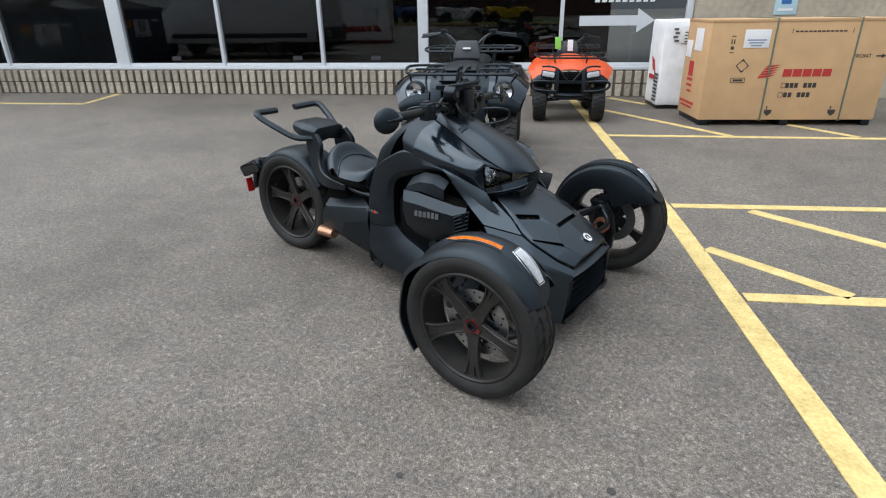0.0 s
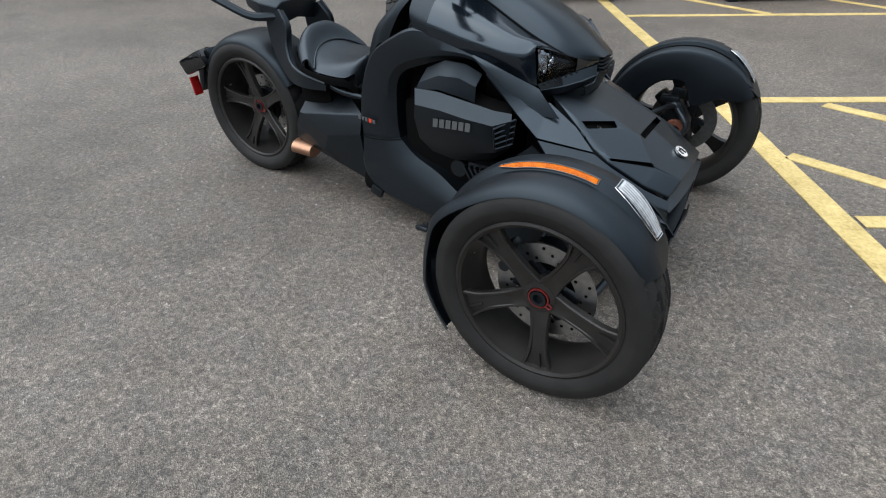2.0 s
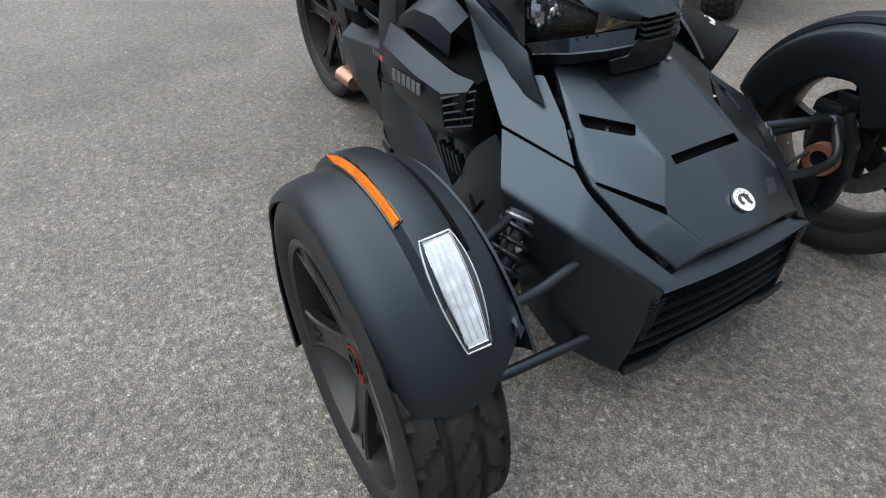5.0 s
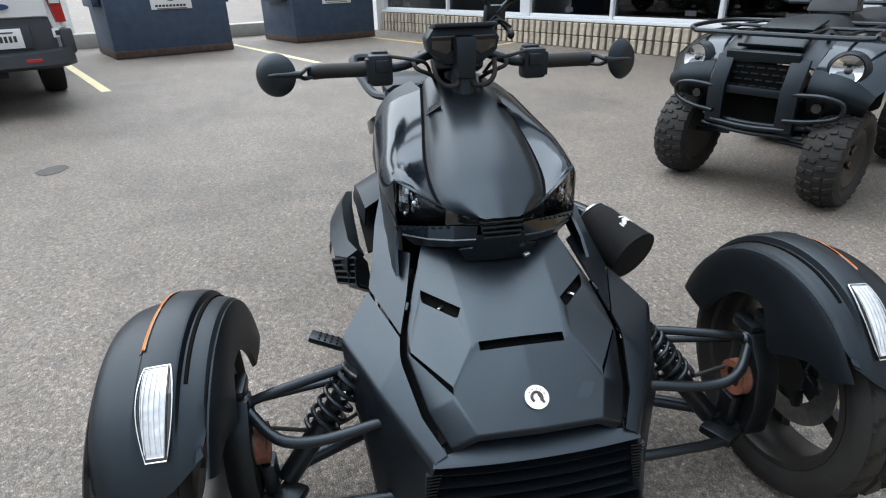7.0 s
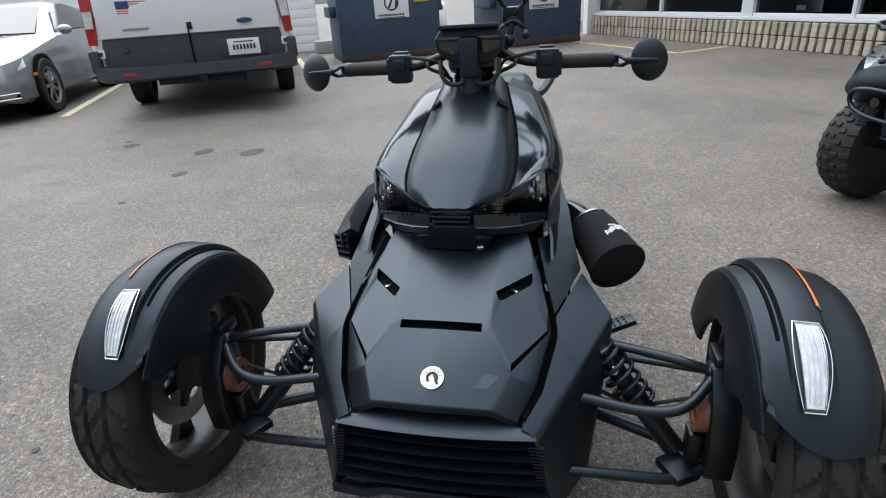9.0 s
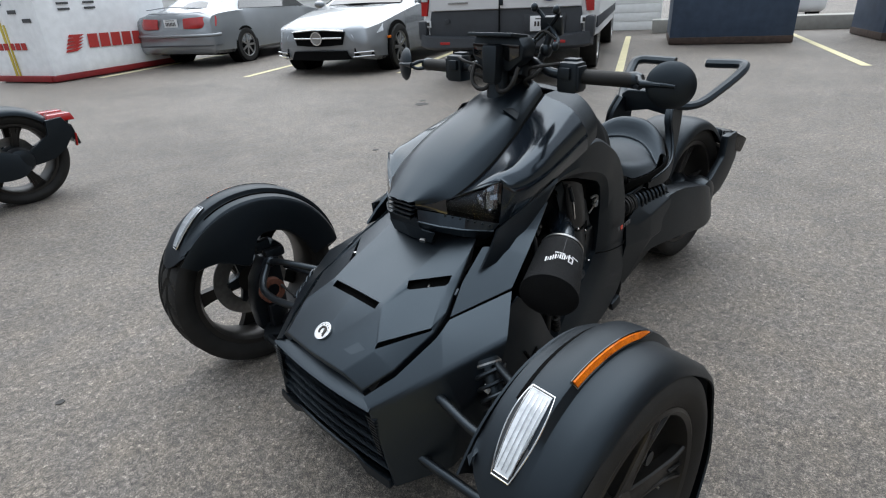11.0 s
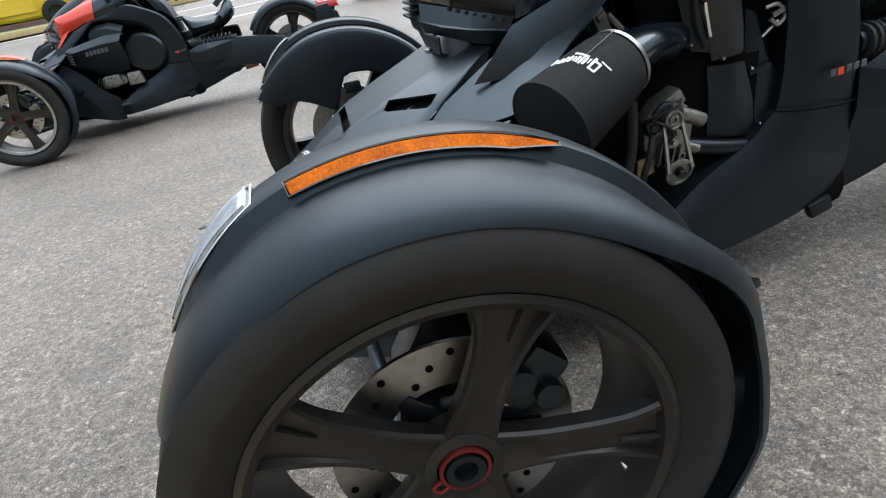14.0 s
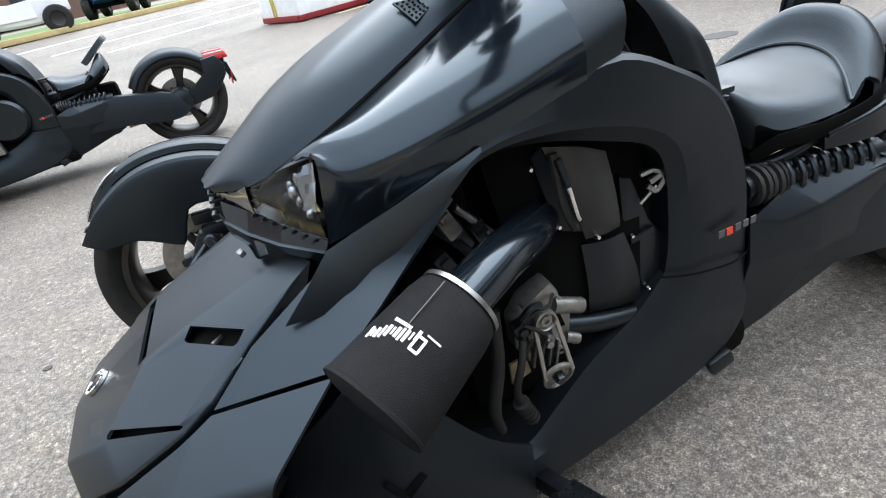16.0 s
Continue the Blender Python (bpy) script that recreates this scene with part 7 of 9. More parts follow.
def quad(root, body, accent, k=1.0, round_lights=True, tags=False):
    """A utility quad: x ahead, front axle over the origin; k scales it."""
    track, R = 0.39, 0.247
    def P(nm, bm, mat, par=root, label=""):
        return part(nm, moved(bm, Matrix.Scale(k, 4)), mat, par, label)
    tf = knobby_tyre(R, 0.175, 0.15)
    tr = knobby_tyre(R, 0.23, 0.15)
    for x, bmw, y in ((0.16, tf, track), (-0.97, tr, track - 0.01)):
        for s in (1, -1):
            b, kn = [moved(m.copy(), Matrix.Translation((x, s * y, R))) for m in bmw]
            w = P("wheel", moved(side(merge(lathe([(0.15, 0.06), (0.152, 0.07), (0.13, 0.075), (0.06, 0.03), (0.0, 0.03), (0, -0.07), (0.152, -0.07)], segs=30, closed=False), *[box((0.09 * math.cos(t), 0.045, 0.09 * math.sin(t)), (0.1, 0.012, 0.03), 0.004, (0, -math.degrees(t), 0)) for t in [1.2566 * q for q in range(5)]]), s), Matrix.Translation((x, s * y, R))), RIM, root, "dark steel quad wheel")
            ty = P("tyre", b, RUBBER, w, "knobbly black quad tyre")
            tagged(P("tread", kn, RUBBER, ty), kind="stuff")
    for m in tf + tr:
        m.free()
    P("chassis", merge(box((-0.62, 0, 0.36), (1.15, 0.30, 0.22), 0.03), box((-0.1, 0, 0.30), (0.3, 0.2, 0.06), 0.02)), DEEP, root, "dark quad chassis")
    for s in (1, -1):
        for q, (x0, x1, z) in enumerate(((0.03, 0.14, 0.27), (-0.03, -0.14, 0.27), (0.02, 0.12, 0.36))):
            P("suspension_arm", tube([(x0 + 0.16, s * 0.36, z), (x1 + 0.10, s * 0.12, z + 0.03)], 0.013, 8, 1), BLACK_METAL)
        P("shock", tube([(0.14, s * 0.30, 0.29), (-0.06, s * 0.20, 0.58)], 0.022, 10, 1), STEEL)
        fen = [[(0.27, s * 0.24, 0.66), (0.27, s * 0.40, 0.63), (0.24, s * 0.50, 0.56)], [(0.12, s * 0.24, 0.76), (0.12, s * 0.44, 0.74), (0.10, s * 0.56, 0.66)], [(-0.10, s * 0.22, 0.80), (-0.10, s * 0.44, 0.78), (-0.12, s * 0.57, 0.70)], [(-0.30, s * 0.20, 0.76), (-0.32, s * 0.42, 0.70), (-0.34, s * 0.55, 0.58)], [(-0.40, s * 0.18, 0.60), (-0.42, s * 0.38, 0.48), (-0.44, s * 0.50, 0.40)]]
        P("front_fender", sheet(fen, 0.008, 3, 3), body, root, "front fender")
        fen = [[(-0.72, s * 0.18, 0.66), (-0.74, s * 0.40, 0.58), (-0.76, s * 0.54, 0.46)], [(-0.84, s * 0.20, 0.78), (-0.90, s * 0.44, 0.72), (-0.92, s * 0.56, 0.60)], [(-1.14, s * 0.20, 0.80), (-1.14, s * 0.46, 0.75), (-1.14, s * 0.57, 0.62)], [(-1.38, s * 0.20, 0.76), (-1.38, s * 0.42, 0.68), (-1.38, s * 0.53, 0.54)]]
        P("rear_fender", sheet(fen, 0.008, 3, 3), body, root, "rear fender")
        face = [[(0.27, s * 0.24, 0.66), (0.27, s * 0.40, 0.63), (0.24, s * 0.50, 0.56)], [(0.30, s * 0.24, 0.56), (0.30, s * 0.38, 0.55), (0.26, s * 0.49, 0.52)], [(0.24, s * 0.24, 0.46), (0.24, s * 0.36, 0.46), (0.20, s * 0.46, 0.46)]]
        P("front_mask", sheet(face, 0.008, 3, 3), MATTE if round_lights else BLACK_METAL, root, "black plastic front mask")
        if round_lights:
            hl = P("headlight", moved(lathe([(0.0, -0.02), (0.056, -0.02), (0.066, 0.006), (0.065, 0.013), (0.058, 0.010), (0.032, -0.006), (0.0, -0.008)], "x", 28, closed=False), pose(0.255, s * 0.365, 0.665, 0, -12, s * 10)), LAMP_EDGE, root, "round chrome headlight")
            P("bulb", moved(ellipsoid((-0.004, 0.004, 0), (0.010, 0.016, 0.013), 12, 8), pose(0.255, s * 0.365, 0.665, 0, -12, s * 10)), DARK_GREY, hl)
            P("light_surround", moved(lathe([(0.065, -0.02), (0.070, 0.009), (0.076, 0.004), (0.092, -0.035)], "x", 28, closed=False), pose(0.255, s * 0.365, 0.665, 0, -12, s * 10)), MATTE, hl)
        else:
            P("headlight", box((0.325, s * 0.29, 0.640), (0.05, 0.17, 0.070), 0.02, (s * 8, 0, s * 14)), CLEAR, root, "clear angular headlight")
            P("light_surround", box((0.310, s * 0.29, 0.632), (0.05, 0.20, 0.105), 0.02, (s * 8, 0, s * 14)), MATTE, root)
            P("push_bar", tube([(0.345, s * 0.04, 0.56), (0.365, s * 0.16, 0.70), (0.33, s * 0.26, 0.74), (0.28, s * 0.38, 0.735)], 0.012, 8), BLACK_METAL, root, "black front push bar")
    P("hood", sheet([[(0.27, 0, 0.70), (0.27, 0.12, 0.69), (0.27, 0.24, 0.66)], [(0.10, 0, 0.80), (0.10, 0.14, 0.79), (0.12, 0.24, 0.76)], [(-0.20, 0, 0.86), (-0.20, 0.13, 0.85), (-0.20, 0.22, 0.79)], [(-0.42, 0, 0.86), (-0.42, 0.11, 0.84), (-0.42, 0.17, 0.74)]], 0.01, 3, 3, True), MATTE if round_lights else body, root, "quad front hood")
    if round_lights:
        P("hood_step", merge(box((0.20, 0, 0.765), (0.10, 0.32, 0.02), 0.006, (0, 28, 0)), box((0.285, 0, 0.700), (0.03, 0.36, 0.05), 0.008, (0, 18, 0)), box((0.02, 0, 0.83), (0.16, 0.26, 0.016), 0.006, (0, 14, 0))), MATTE, root, "stepped black hood cover")
    P("fuel_tank", sheet([[(-0.42, 0, 0.86), (-0.42, 0.11, 0.84), (-0.42, 0.18, 0.62)], [(-0.60, 0, 0.86), (-0.60, 0.12, 0.82), (-0.60, 0.19, 0.60)], [(-0.74, 0, 0.78), (-0.74, 0.12, 0.75), (-0.74, 0.18, 0.58)]], 0.01, 3, 3, True), MATTE, root)
    P("seat", sheet([[(-0.66, 0, 0.84), (-0.66, 0.09, 0.82), (-0.66, 0.13, 0.74)], [(-0.90, 0, 0.82), (-0.90, 0.13, 0.80), (-0.90, 0.17, 0.72)], [(-1.25, 0, 0.86), (-1.25, 0.15, 0.84), (-1.25, 0.18, 0.75)], [(-1.34, 0, 0.80), (-1.34, 0.14, 0.79), (-1.34, 0.17, 0.74)]], 0.02, 3, 3, True), SEAT, root, "long black quad seat")
    g = P("grille", box((0.265, 0, 0.60), (0.03, 0.34, 0.13), 0.01), DEEP, root)
    for i in range(4):
        P("grille_bar", merge(*[box((0.283, -0.13 + 0.052 * j + 0.026 * (i % 2), 0.555 + 0.03 * i), (0.006, 0.036, 0.008), 0.002) for j in range(6)]), MATTE, g)
    P("front_frame", taper((0.14, 0, 0.42), (0.20, 0.36, 0.24), (0.9, 1.1), 0.02), DEEP, root, "dark front frame")
    for z in (0.335, 0.385):
        P("frame_tube", tube([(0.27, -0.26, z), (0.30, 0, z - 0.01), (0.27, 0.26, z)], 0.013, 8), BLACK_METAL)
    # bumper
    half = 0.043 if round_lights else 0.03
    bp = P("bumper", merge(box((0.31, 0, 0.535), (0.03, 0.46, 0.04), 0.008), *[prism([(0.30, 0.34), (0.33, 0.36), (0.345, 0.55), (0.29, 0.70), (0.27, 0.70), (0.31, 0.53)], s * 0.18 - half, s * 0.18 + half, bev=0.006) for s in (1, -1)]), MATTE, root, "black front bumper")
    for s in (1, -1):
        w = 0.41 if round_lights else 0.51
        P("brush_bar", tube([(0.335, s * 0.20, 0.545), (0.345, s * (w - 0.08), 0.552), (0.325, s * w, 0.525), (0.320, s * (w - 0.01), 0.465), (0.345, s * (w - 0.11), 0.435), (0.345, s * 0.18, 0.420)], 0.011 if round_lights else 0.017, 10), BLACK_METAL, bp)
        P("fog_lamp", moved(lathe([(0, 0.01), (0.022, 0.01), (0.026, 0.0), (0.024, -0.02), (0, -0.02)], "x", 20, closed=False), pose(0.30, s * 0.30, 0.492)), SMOKE, bp)
    P("skid_plate", tube([(0.32, -0.19, 0.37), (0.33, 0, 0.36), (0.32, 0.19, 0.37)], 0.014, 10), BLACK_METAL, bp)
    # racks
    for nm, x0, x1, w0, w1, z in (("front_rack", 0.24, -0.30, 0.40, 0.44, 0.800 if round_lights else 0.840), ("rear_rack", -0.86, -1.40, 0.42, 0.40, 0.90)):
        loop = tube([(x0, -w0, z), (x0 + 0.02, 0, z), (x0, w0, z), (x0 - 0.06, w0 + 0.04, z + 0.02), (x1, w1 + 0.02, z + 0.02), (x1 - 0.01, 0, z + 0.02), (x1, -w1 - 0.02, z + 0.02), (x0 - 0.06, -w0 - 0.04, z + 0.02), (x0, -w0, z)], 0.012, 8)
        rk = P(nm, loop, BLACK_METAL, root, "black tubular cargo rack")
        for y in (-0.30, -0.15, 0.15, 0.30):
            P("rack_bar", tube([(x0, y, z + 0.002), ((x0 + x1) / 2, y, z + 0.012), (x1, y, z + 0.02)], 0.009, 8), BLACK_METAL, rk)
        P("rack_bar", tube([((x0 + x1) / 2, -w0, z + 0.015), ((x0 + x1) / 2, w0, z + 0.015)], 0.009, 8, 1), BLACK_METAL, rk)
        for s in (1, -1):
            for q in (0.15, -0.15):
                P("rack_leg", tube([((x0 + x1) / 2 + q, s * 0.22, z + 0.01), ((x0 + x1) / 2 + q, s * 0.2, z - 0.12)], 0.010, 8, 1), BLACK_METAL, rk)
    # handlebar with pod
    hb = P("handlebar", merge(tube([(-0.62, -0.40, 1.06), (-0.54, -0.22, 1.075), (-0.48, -0.10, 0.99), (-0.46, -0.06, 0.90)], 0.014, 10), tube([(-0.62, 0.40, 1.06), (-0.54, 0.22, 1.075), (-0.48, 0.10, 0.99), (-0.46, 0.06, 0.90)], 0.014, 10)), BLACK_METAL, root, "upright black quad handlebar")
    P("instrument_pod", taper((-0.44, 0, 0.945), (0.10, 0.26, 0.15), (0.7, 0.72), 0.02, (-0.03, 0)), DARK_GREY, hb, "grey instrument pod")
    P("pod_mark", box((-0.405, 0, 0.955), (0.02, 0.07, 0.016), 0.003, (0, -16, 0)), WHITE_PRINT, hb)
    for s in (1, -1):
        P("grip", tube([(-0.585, s * 0.30, 1.068), (-0.64, s * 0.43, 1.055)], 0.020, 12, 1), RUBBER, hb)
        P("lever", tube([(-0.545, s * 0.25, 1.075), (-0.56, s * 0.34, 1.06), (-0.60, s * 0.44, 1.045)], 0.007, 8), BLACK_METAL, hb)
        P("cable", tube([(-0.54, s * 0.22, 1.085), (-0.46, s * 0.16, 1.04), (-0.42, s * 0.12, 0.92), (-0.40, s * 0.10, 0.84)], 0.006, 8), RUBBER, hb)
        P("master_cylinder", box((-0.55, s * 0.225, 1.095), (0.05, 0.06, 0.035), 0.008), MATTE, hb)
    if tags:
        P("green_tag", box((-0.33, -0.17, 1.00), (0.006, 0.085, 0.16), 0.002, (0, -8, 12)), GREEN_TAG, root, "green price tag hanging from the bar")
        P("white_tag", box((-0.28, -0.0, 0.97), (0.006, 0.075, 0.15), 0.002, (0, -8, 8)), PAPER, root, "white price tag hanging from the bar")


bq = thing("quad_bike", "black utility quad with round headlights and cargo racks", "quad", at_front(6.665, 4.68, 0, -90), "quads by the shop")
quad(bq, GLOSS, STEEL, 1.06)
oq = thing("quad_bike", "orange-red utility quad with price tags on its bar", "quad", at_front(7.79, 2.15, 0, -91), "quads by the shop")
quad(oq, ORANGE, STEEL, 0.93, False, True)


# ---- cartons ----
def bars(name, parent, rows, mat, y, label=""):
    """Plain printed bars (x, z, w, h) on the face at y."""
    return part(name, merge(*[box((x, y, z), (w, 0.002, h)) for x, z, w, h in rows]), mat, parent, label)


car = thing("carton", "large brown cardboard motorcycle carton with red and black print", "carton", at_front(10.34, 2.07, 0, 4.2), "cartons by the shop")
part("carton_body", box((0, 0, 0.635), (2.05, 0.80, 1.13), 0.006), CARD, car)
part("carton_lid", box((0, 0, 1.195), (2.062, 0.812, 0.035), 0.008), CARD_EDGE, car, "cardboard top edge")
part("skid", merge(*[box((x, 0, 0.035), (0.10, 0.78, 0.07), 0.006) for x in (-0.95, 0, 0.95)]), BLACK_METAL, car, "dark pallet feet")
YF = -0.402
wing = merge(*[prism([(-0.42 + 0.018 * i, 0.56 + 0.030 * i), (-0.30 + 0.010 * i, 0.565 + 0.030 * i), (-0.22 + 0.012 * i, 0.60 + 0.028 * i), (-0.40 + 0.02 * i, 0.582 + 0.030 * i)], YF - 0.001, YF + 0.001) for i in range(5)])
part("wing_mark", wing, INK_RED, car, "red winged emblem shape")
part("name_bars", moved(marks(5, 0.098, 0.085, 0.014, 0.06), pose(-0.135, YF, 0.575)), INK_RED, car, "row of red letter bars")
bars("model_bars", car, [(-0.11 + 0.052 * i, 0.475, 0.040, 0.055) for i in range(8) if i not in (0, 4)] + [(-0.11 + 0.052 * i, 0.365, 0.040, 0.055) for i in range(7) if i not in (0, 3)], INK_DARK, YF)
bars("tick_box", car, [(-0.10, 0.475 + d, 0.055, 0.004) for d in (-0.026, 0.026)] + [(-0.10 + d, 0.475, 0.004, 0.055) for d in (-0.026, 0.026)] + [(-0.115, 0.365 + d, 0.055, 0.004) for d in (-0.026, 0.026)] + [(-0.115 + d, 0.365, 0.004, 0.055) for d in (-0.026, 0.026)], INK_DARK, YF)
part("word_front", moved(text_mesh("FRONT", 0.062), pose(0.715, YF, 0.80, 90, 0, 0)), INK_DARK, car, "printed word FRONT")
part("arrow_print", prism([(0.87, 0.793), (0.93, 0.793), (0.93, 0.775), (0.98, 0.80), (0.93, 0.825), (0.93, 0.807), (0.87, 0.807)], YF - 0.001, YF + 0.001), INK_DARK, car)
bars("notice_line", car, [(0.22 + 0.048 * (i - 6), 1.075, 0.036, 0.016) for i in range(12)] + [(-0.12, 1.08, 0.006, 0.05), (0.55, 1.08, 0.006, 0.05)], INK_DARK, YF)
part("paper_label", box((-0.50, YF - 0.002, 1.00), (0.29, 0.003, 0.20), 0.001), PAPER, car, "white paper shipping label")
bars("label_lines", car, [(-0.50, 0.985 - 0.03 * i, 0.22 - 0.05 * i, 0.014) for i in range(3)], material("blue_grey_ink", (0.2, 0.26, 0.36), 0.7), YF - 0.004)
bars("handling_marks", car, [(-0.765, 1.03, 0.05, 0.008), (-0.78, 0.97, 0.012, 0.05), (-0.75, 0.97, 0.012, 0.05), (-0.765, 0.90, 0.035, 0.035), (-0.765, 0.85, 0.05, 0.006)], INK_DARK, YF)
part("diamond_mark", merge(*[prism([(-0.615 + sx * 0.075, 0.70), (-0.615, 0.70 + sz * 0.075), (-0.615, 0.70 + sz * 0.062), (-0.615 + sx * 0.062, 0.70)], YF - 0.001, YF + 0.001) for sx in (1, -1) for sz in (1, -1)], prism([(-0.64, 0.755), (-0.59, 0.755), (-0.615, 0.778)], YF - 0.002, YF + 0.001), prism([(-0.64, 0.645), (-0.59, 0.645), (-0.615, 0.622)], YF - 0.002, YF + 0.001)), INK_DARK, car)
bars("small_box_mark", car, [(-0.64, 0.56, 0.16, 0.006), (-0.64, 0.51, 0.16, 0.006), (-0.72, 0.535, 0.006, 0.055), (-0.56, 0.535, 0.006, 0.055), (-0.64, 0.535, 0.11, 0.022)], INK_DARK, YF)
for x in (-0.22, 0.52):
    part("lift_mark", merge(prism([(x - 0.045, 0.19), (x + 0.045, 0.19), (x + 0.04, 0.15), (x, 0.115), (x - 0.04, 0.15)], YF - 0.001, YF + 0.001), box((x - 0.02, YF, 0.215), (0.012, 0.002, 0.04))), INK_DARK, car)
for x in (-0.30, 0.62):
    part("strap", box((x - 0.0, 0, 0.64), (0.018, 0.818, 1.165), 0.002), STRAP_GREEN, car, "green plastic strap")
XE = -1.027
part("end_print", merge(*[box((XE, y, z), (0.002, w, h)) for y, z, w, h in ((0.10, 0.63, 0.16, 0.18), (0.10, 0.50, 0.20, 0.035), (0.10, 0.43, 0.18, 0.03), (0.08, 0.36, 0.14, 0.03), (0.1, 0.22, 0.5, 0.03), (0.1, 0.17, 0.4, 0.025))]), INK_RED, car)
part("end_label", merge(box((XE - 0.002, -0.05, 0.98), (0.003, 0.26, 0.26), 0.001), box((XE - 0.002, 0.26, 0.86), (0.003, 0.2, 0.2), 0.001)), PAPER, car, "white paper label on the carton end")

wb = thing("carton", "carton wrapped in white woven plastic with red print", "carton", at_front(9.72, 0.93, 0, 4.2), "cartons by the shop")
b = box((0, 0, 0.62), (1.30, 0.62, 1.14), 0.03)
bmesh.ops.subdivide_edges(b, edges=b.edges, cuts=9, use_grid_fill=True)
for v in b.verts:
    v.co += Vector((1, 1, 0.5)) * 0.012 * noise.noise(v.co * 6) + Vector((0.6, 0.4, 0)) * 0.006 * noise.noise(v.co * 21)
part("wrap", b, WRAP, wb, "crumpled white woven wrapping")
part("skid", box((0, 0, 0.03), (1.26, 0.58, 0.06), 0.006), BLACK_METAL, wb)
part("paper_label", box((-0.25, -0.325, 1.0), (0.34, 0.003, 0.22), 0.001), PAPER, wb)
part("print_bars", merge(*[box((-0.50 + 0.02 * (i % 2), -0.326, 1.07 - 0.05 * i), (0.06, 0.004, 0.025)) for i in range(4)], *[box((-0.26, -0.330, 1.03 - 0.04 * i), (0.24, 0.003, 0.012)) for i in range(4)]), GREY_PRINT, wb)
part("wing_mark", merge(*[box((-0.662, -0.05 + 0.02 * i, 0.52 + 0.035 * i), (0.004, 0.16, 0.022), 0, (20, 0, 0)) for i in range(5)], box((-0.662, 0.0, 0.42), (0.004, 0.3, 0.06))), INK_RED, wb)
part("edge_stripes", merge(*[box((-0.664, -0.20, 0.12 + 0.05 * i), (0.004, 0.18, 0.03)) for i in range(8)]), GREY_PRINT, wb)


# ---- dumpsters ----
def dumpster(root, w, h, d, full):
    """x across the front, y into the depth."""
    body = taper((0, d / 2, 0.12 + (h - 0.12) / 2), (w, d, h - 0.12), (1.0, 1.0), 0.01)
    part("bin_body", body, DUMP_BLUE, root, "faded blue painted steel bin")
    part("base_skirt", box((0, d / 2, 0.07), (w + 0.01, d + 0.02, 0.12), 0.012), DUMP_RUST, root, "rusty dark base channel")
    part("rim_rail", merge(box((0, -0.02, h - 0.06), (w + 0.04, 0.06, 0.09), 0.012), box((-w / 2 - 0.01, d / 2, h - 0.06), (0.05, d, 0.09), 0.012), box((w / 2 + 0.01, d / 2, h - 0.06), (0.05, d, 0.09), 0.012)), DUMP_BLUE, root)
    part("front_rib", box((0, -0.012, h * 0.83), (w, 0.03, 0.05), 0.008), DUMP_BLUE, root)
    for s in (1, -1):
        part("fork_pocket", merge(box((s * (w / 2 + 0.07), d * 0.45, h * 0.62), (0.12, d * 0.62, 0.20), 0.02), box((s * (w / 2 + 0.075), d * 0.13, h * 0.62), (0.06, 0.04, 0.12), 0.01)), DUMP_BLUE if s < 0 else DARK_GREY, root, "steel fork pocket")
        part("hinge_lug", box((s * (w / 2 - 0.12), -0.03, h - 0.02), (0.06, 0.05, 0.10), 0.01), DARK_GREY, root)
    lid = part("lid", box((0, d / 2 - 0.02, h + 0.12), (w + 0.02, d + 0.10, 0.04), 0.012, (13, 0, 0)), DUMP_LID, root, "black ribbed plastic lid")
    for i in range(14):
        x = -w / 2 + 0.07 + i * (w - 0.14) / 13
        part("lid_rib", box((x, d / 2 - 0.02, h + 0.15), (0.055, d + 0.08, 0.05), 0.015, (13, 0, 0)), DUMP_LID, lid)
    part("white_plate", box((0.05, -0.018, h * 0.66), (0.68, 0.006, 0.46), 0.004), PAPER, root, "white company plate")
    part("plate_mark", merge(moved(lathe([(0.115, -0.003), (0.115, 0.0), (0.145, 0.0), (0.145, -0.003)], segs=36), pose(0.05, -0.022, h * 0.69)), prism([(-0.03, h * 0.63), (0.02, h * 0.63), (0.10, h * 0.75), (0.14, h * 0.75), (0.11, h * 0.63), (0.16, h * 0.63), (0.19, h * 0.785), (0.09, h * 0.785)], -0.026, -0.022)), INK_DARK, root, "dark round company emblem shape")
    part("plate_words", merge(*[box((-0.20 + 0.058 * i, -0.023, h * 0.545), (0.042, 0.004, 0.035)) for i in range(9)], box((0.05, -0.023, h * 0.515), (0.5, 0.004, 0.012))), INK_DARK, root)
    part("yellow_sticker", box((w * 0.32, -0.03 + 0.012, h * 0.76), (0.30, 0.006, 0.24), 0.003), STICKER_Y, root, "yellow warning sticker")
    part("sticker_lines", merge(*[box((w * 0.32, -0.023, h * 0.81 - 0.05 * i), (0.24, 0.004, 0.02)) for i in range(4)]), INK_RED, root)
    part("small_plate", box((-w * 0.30, -0.018, h * 0.80), (0.30, 0.006, 0.10), 0.003), PAPER, root)
    if full:
        rngd = random.Random(9)
        for i in range(7):
            part("cardboard_scrap", box((rngd.uniform(-w * 0.4, 0.1), rngd.uniform(0.1, 0.6), h + 0.20 + 0.045 * i), (rngd.uniform(0.4, 0.8), rngd.uniform(0.3, 0.6), 0.02), 0.003, (rngd.uniform(-14, 14), rngd.uniform(-10, 10), rngd.uniform(-30, 30))), CARD, root, "flattened cardboard scrap")


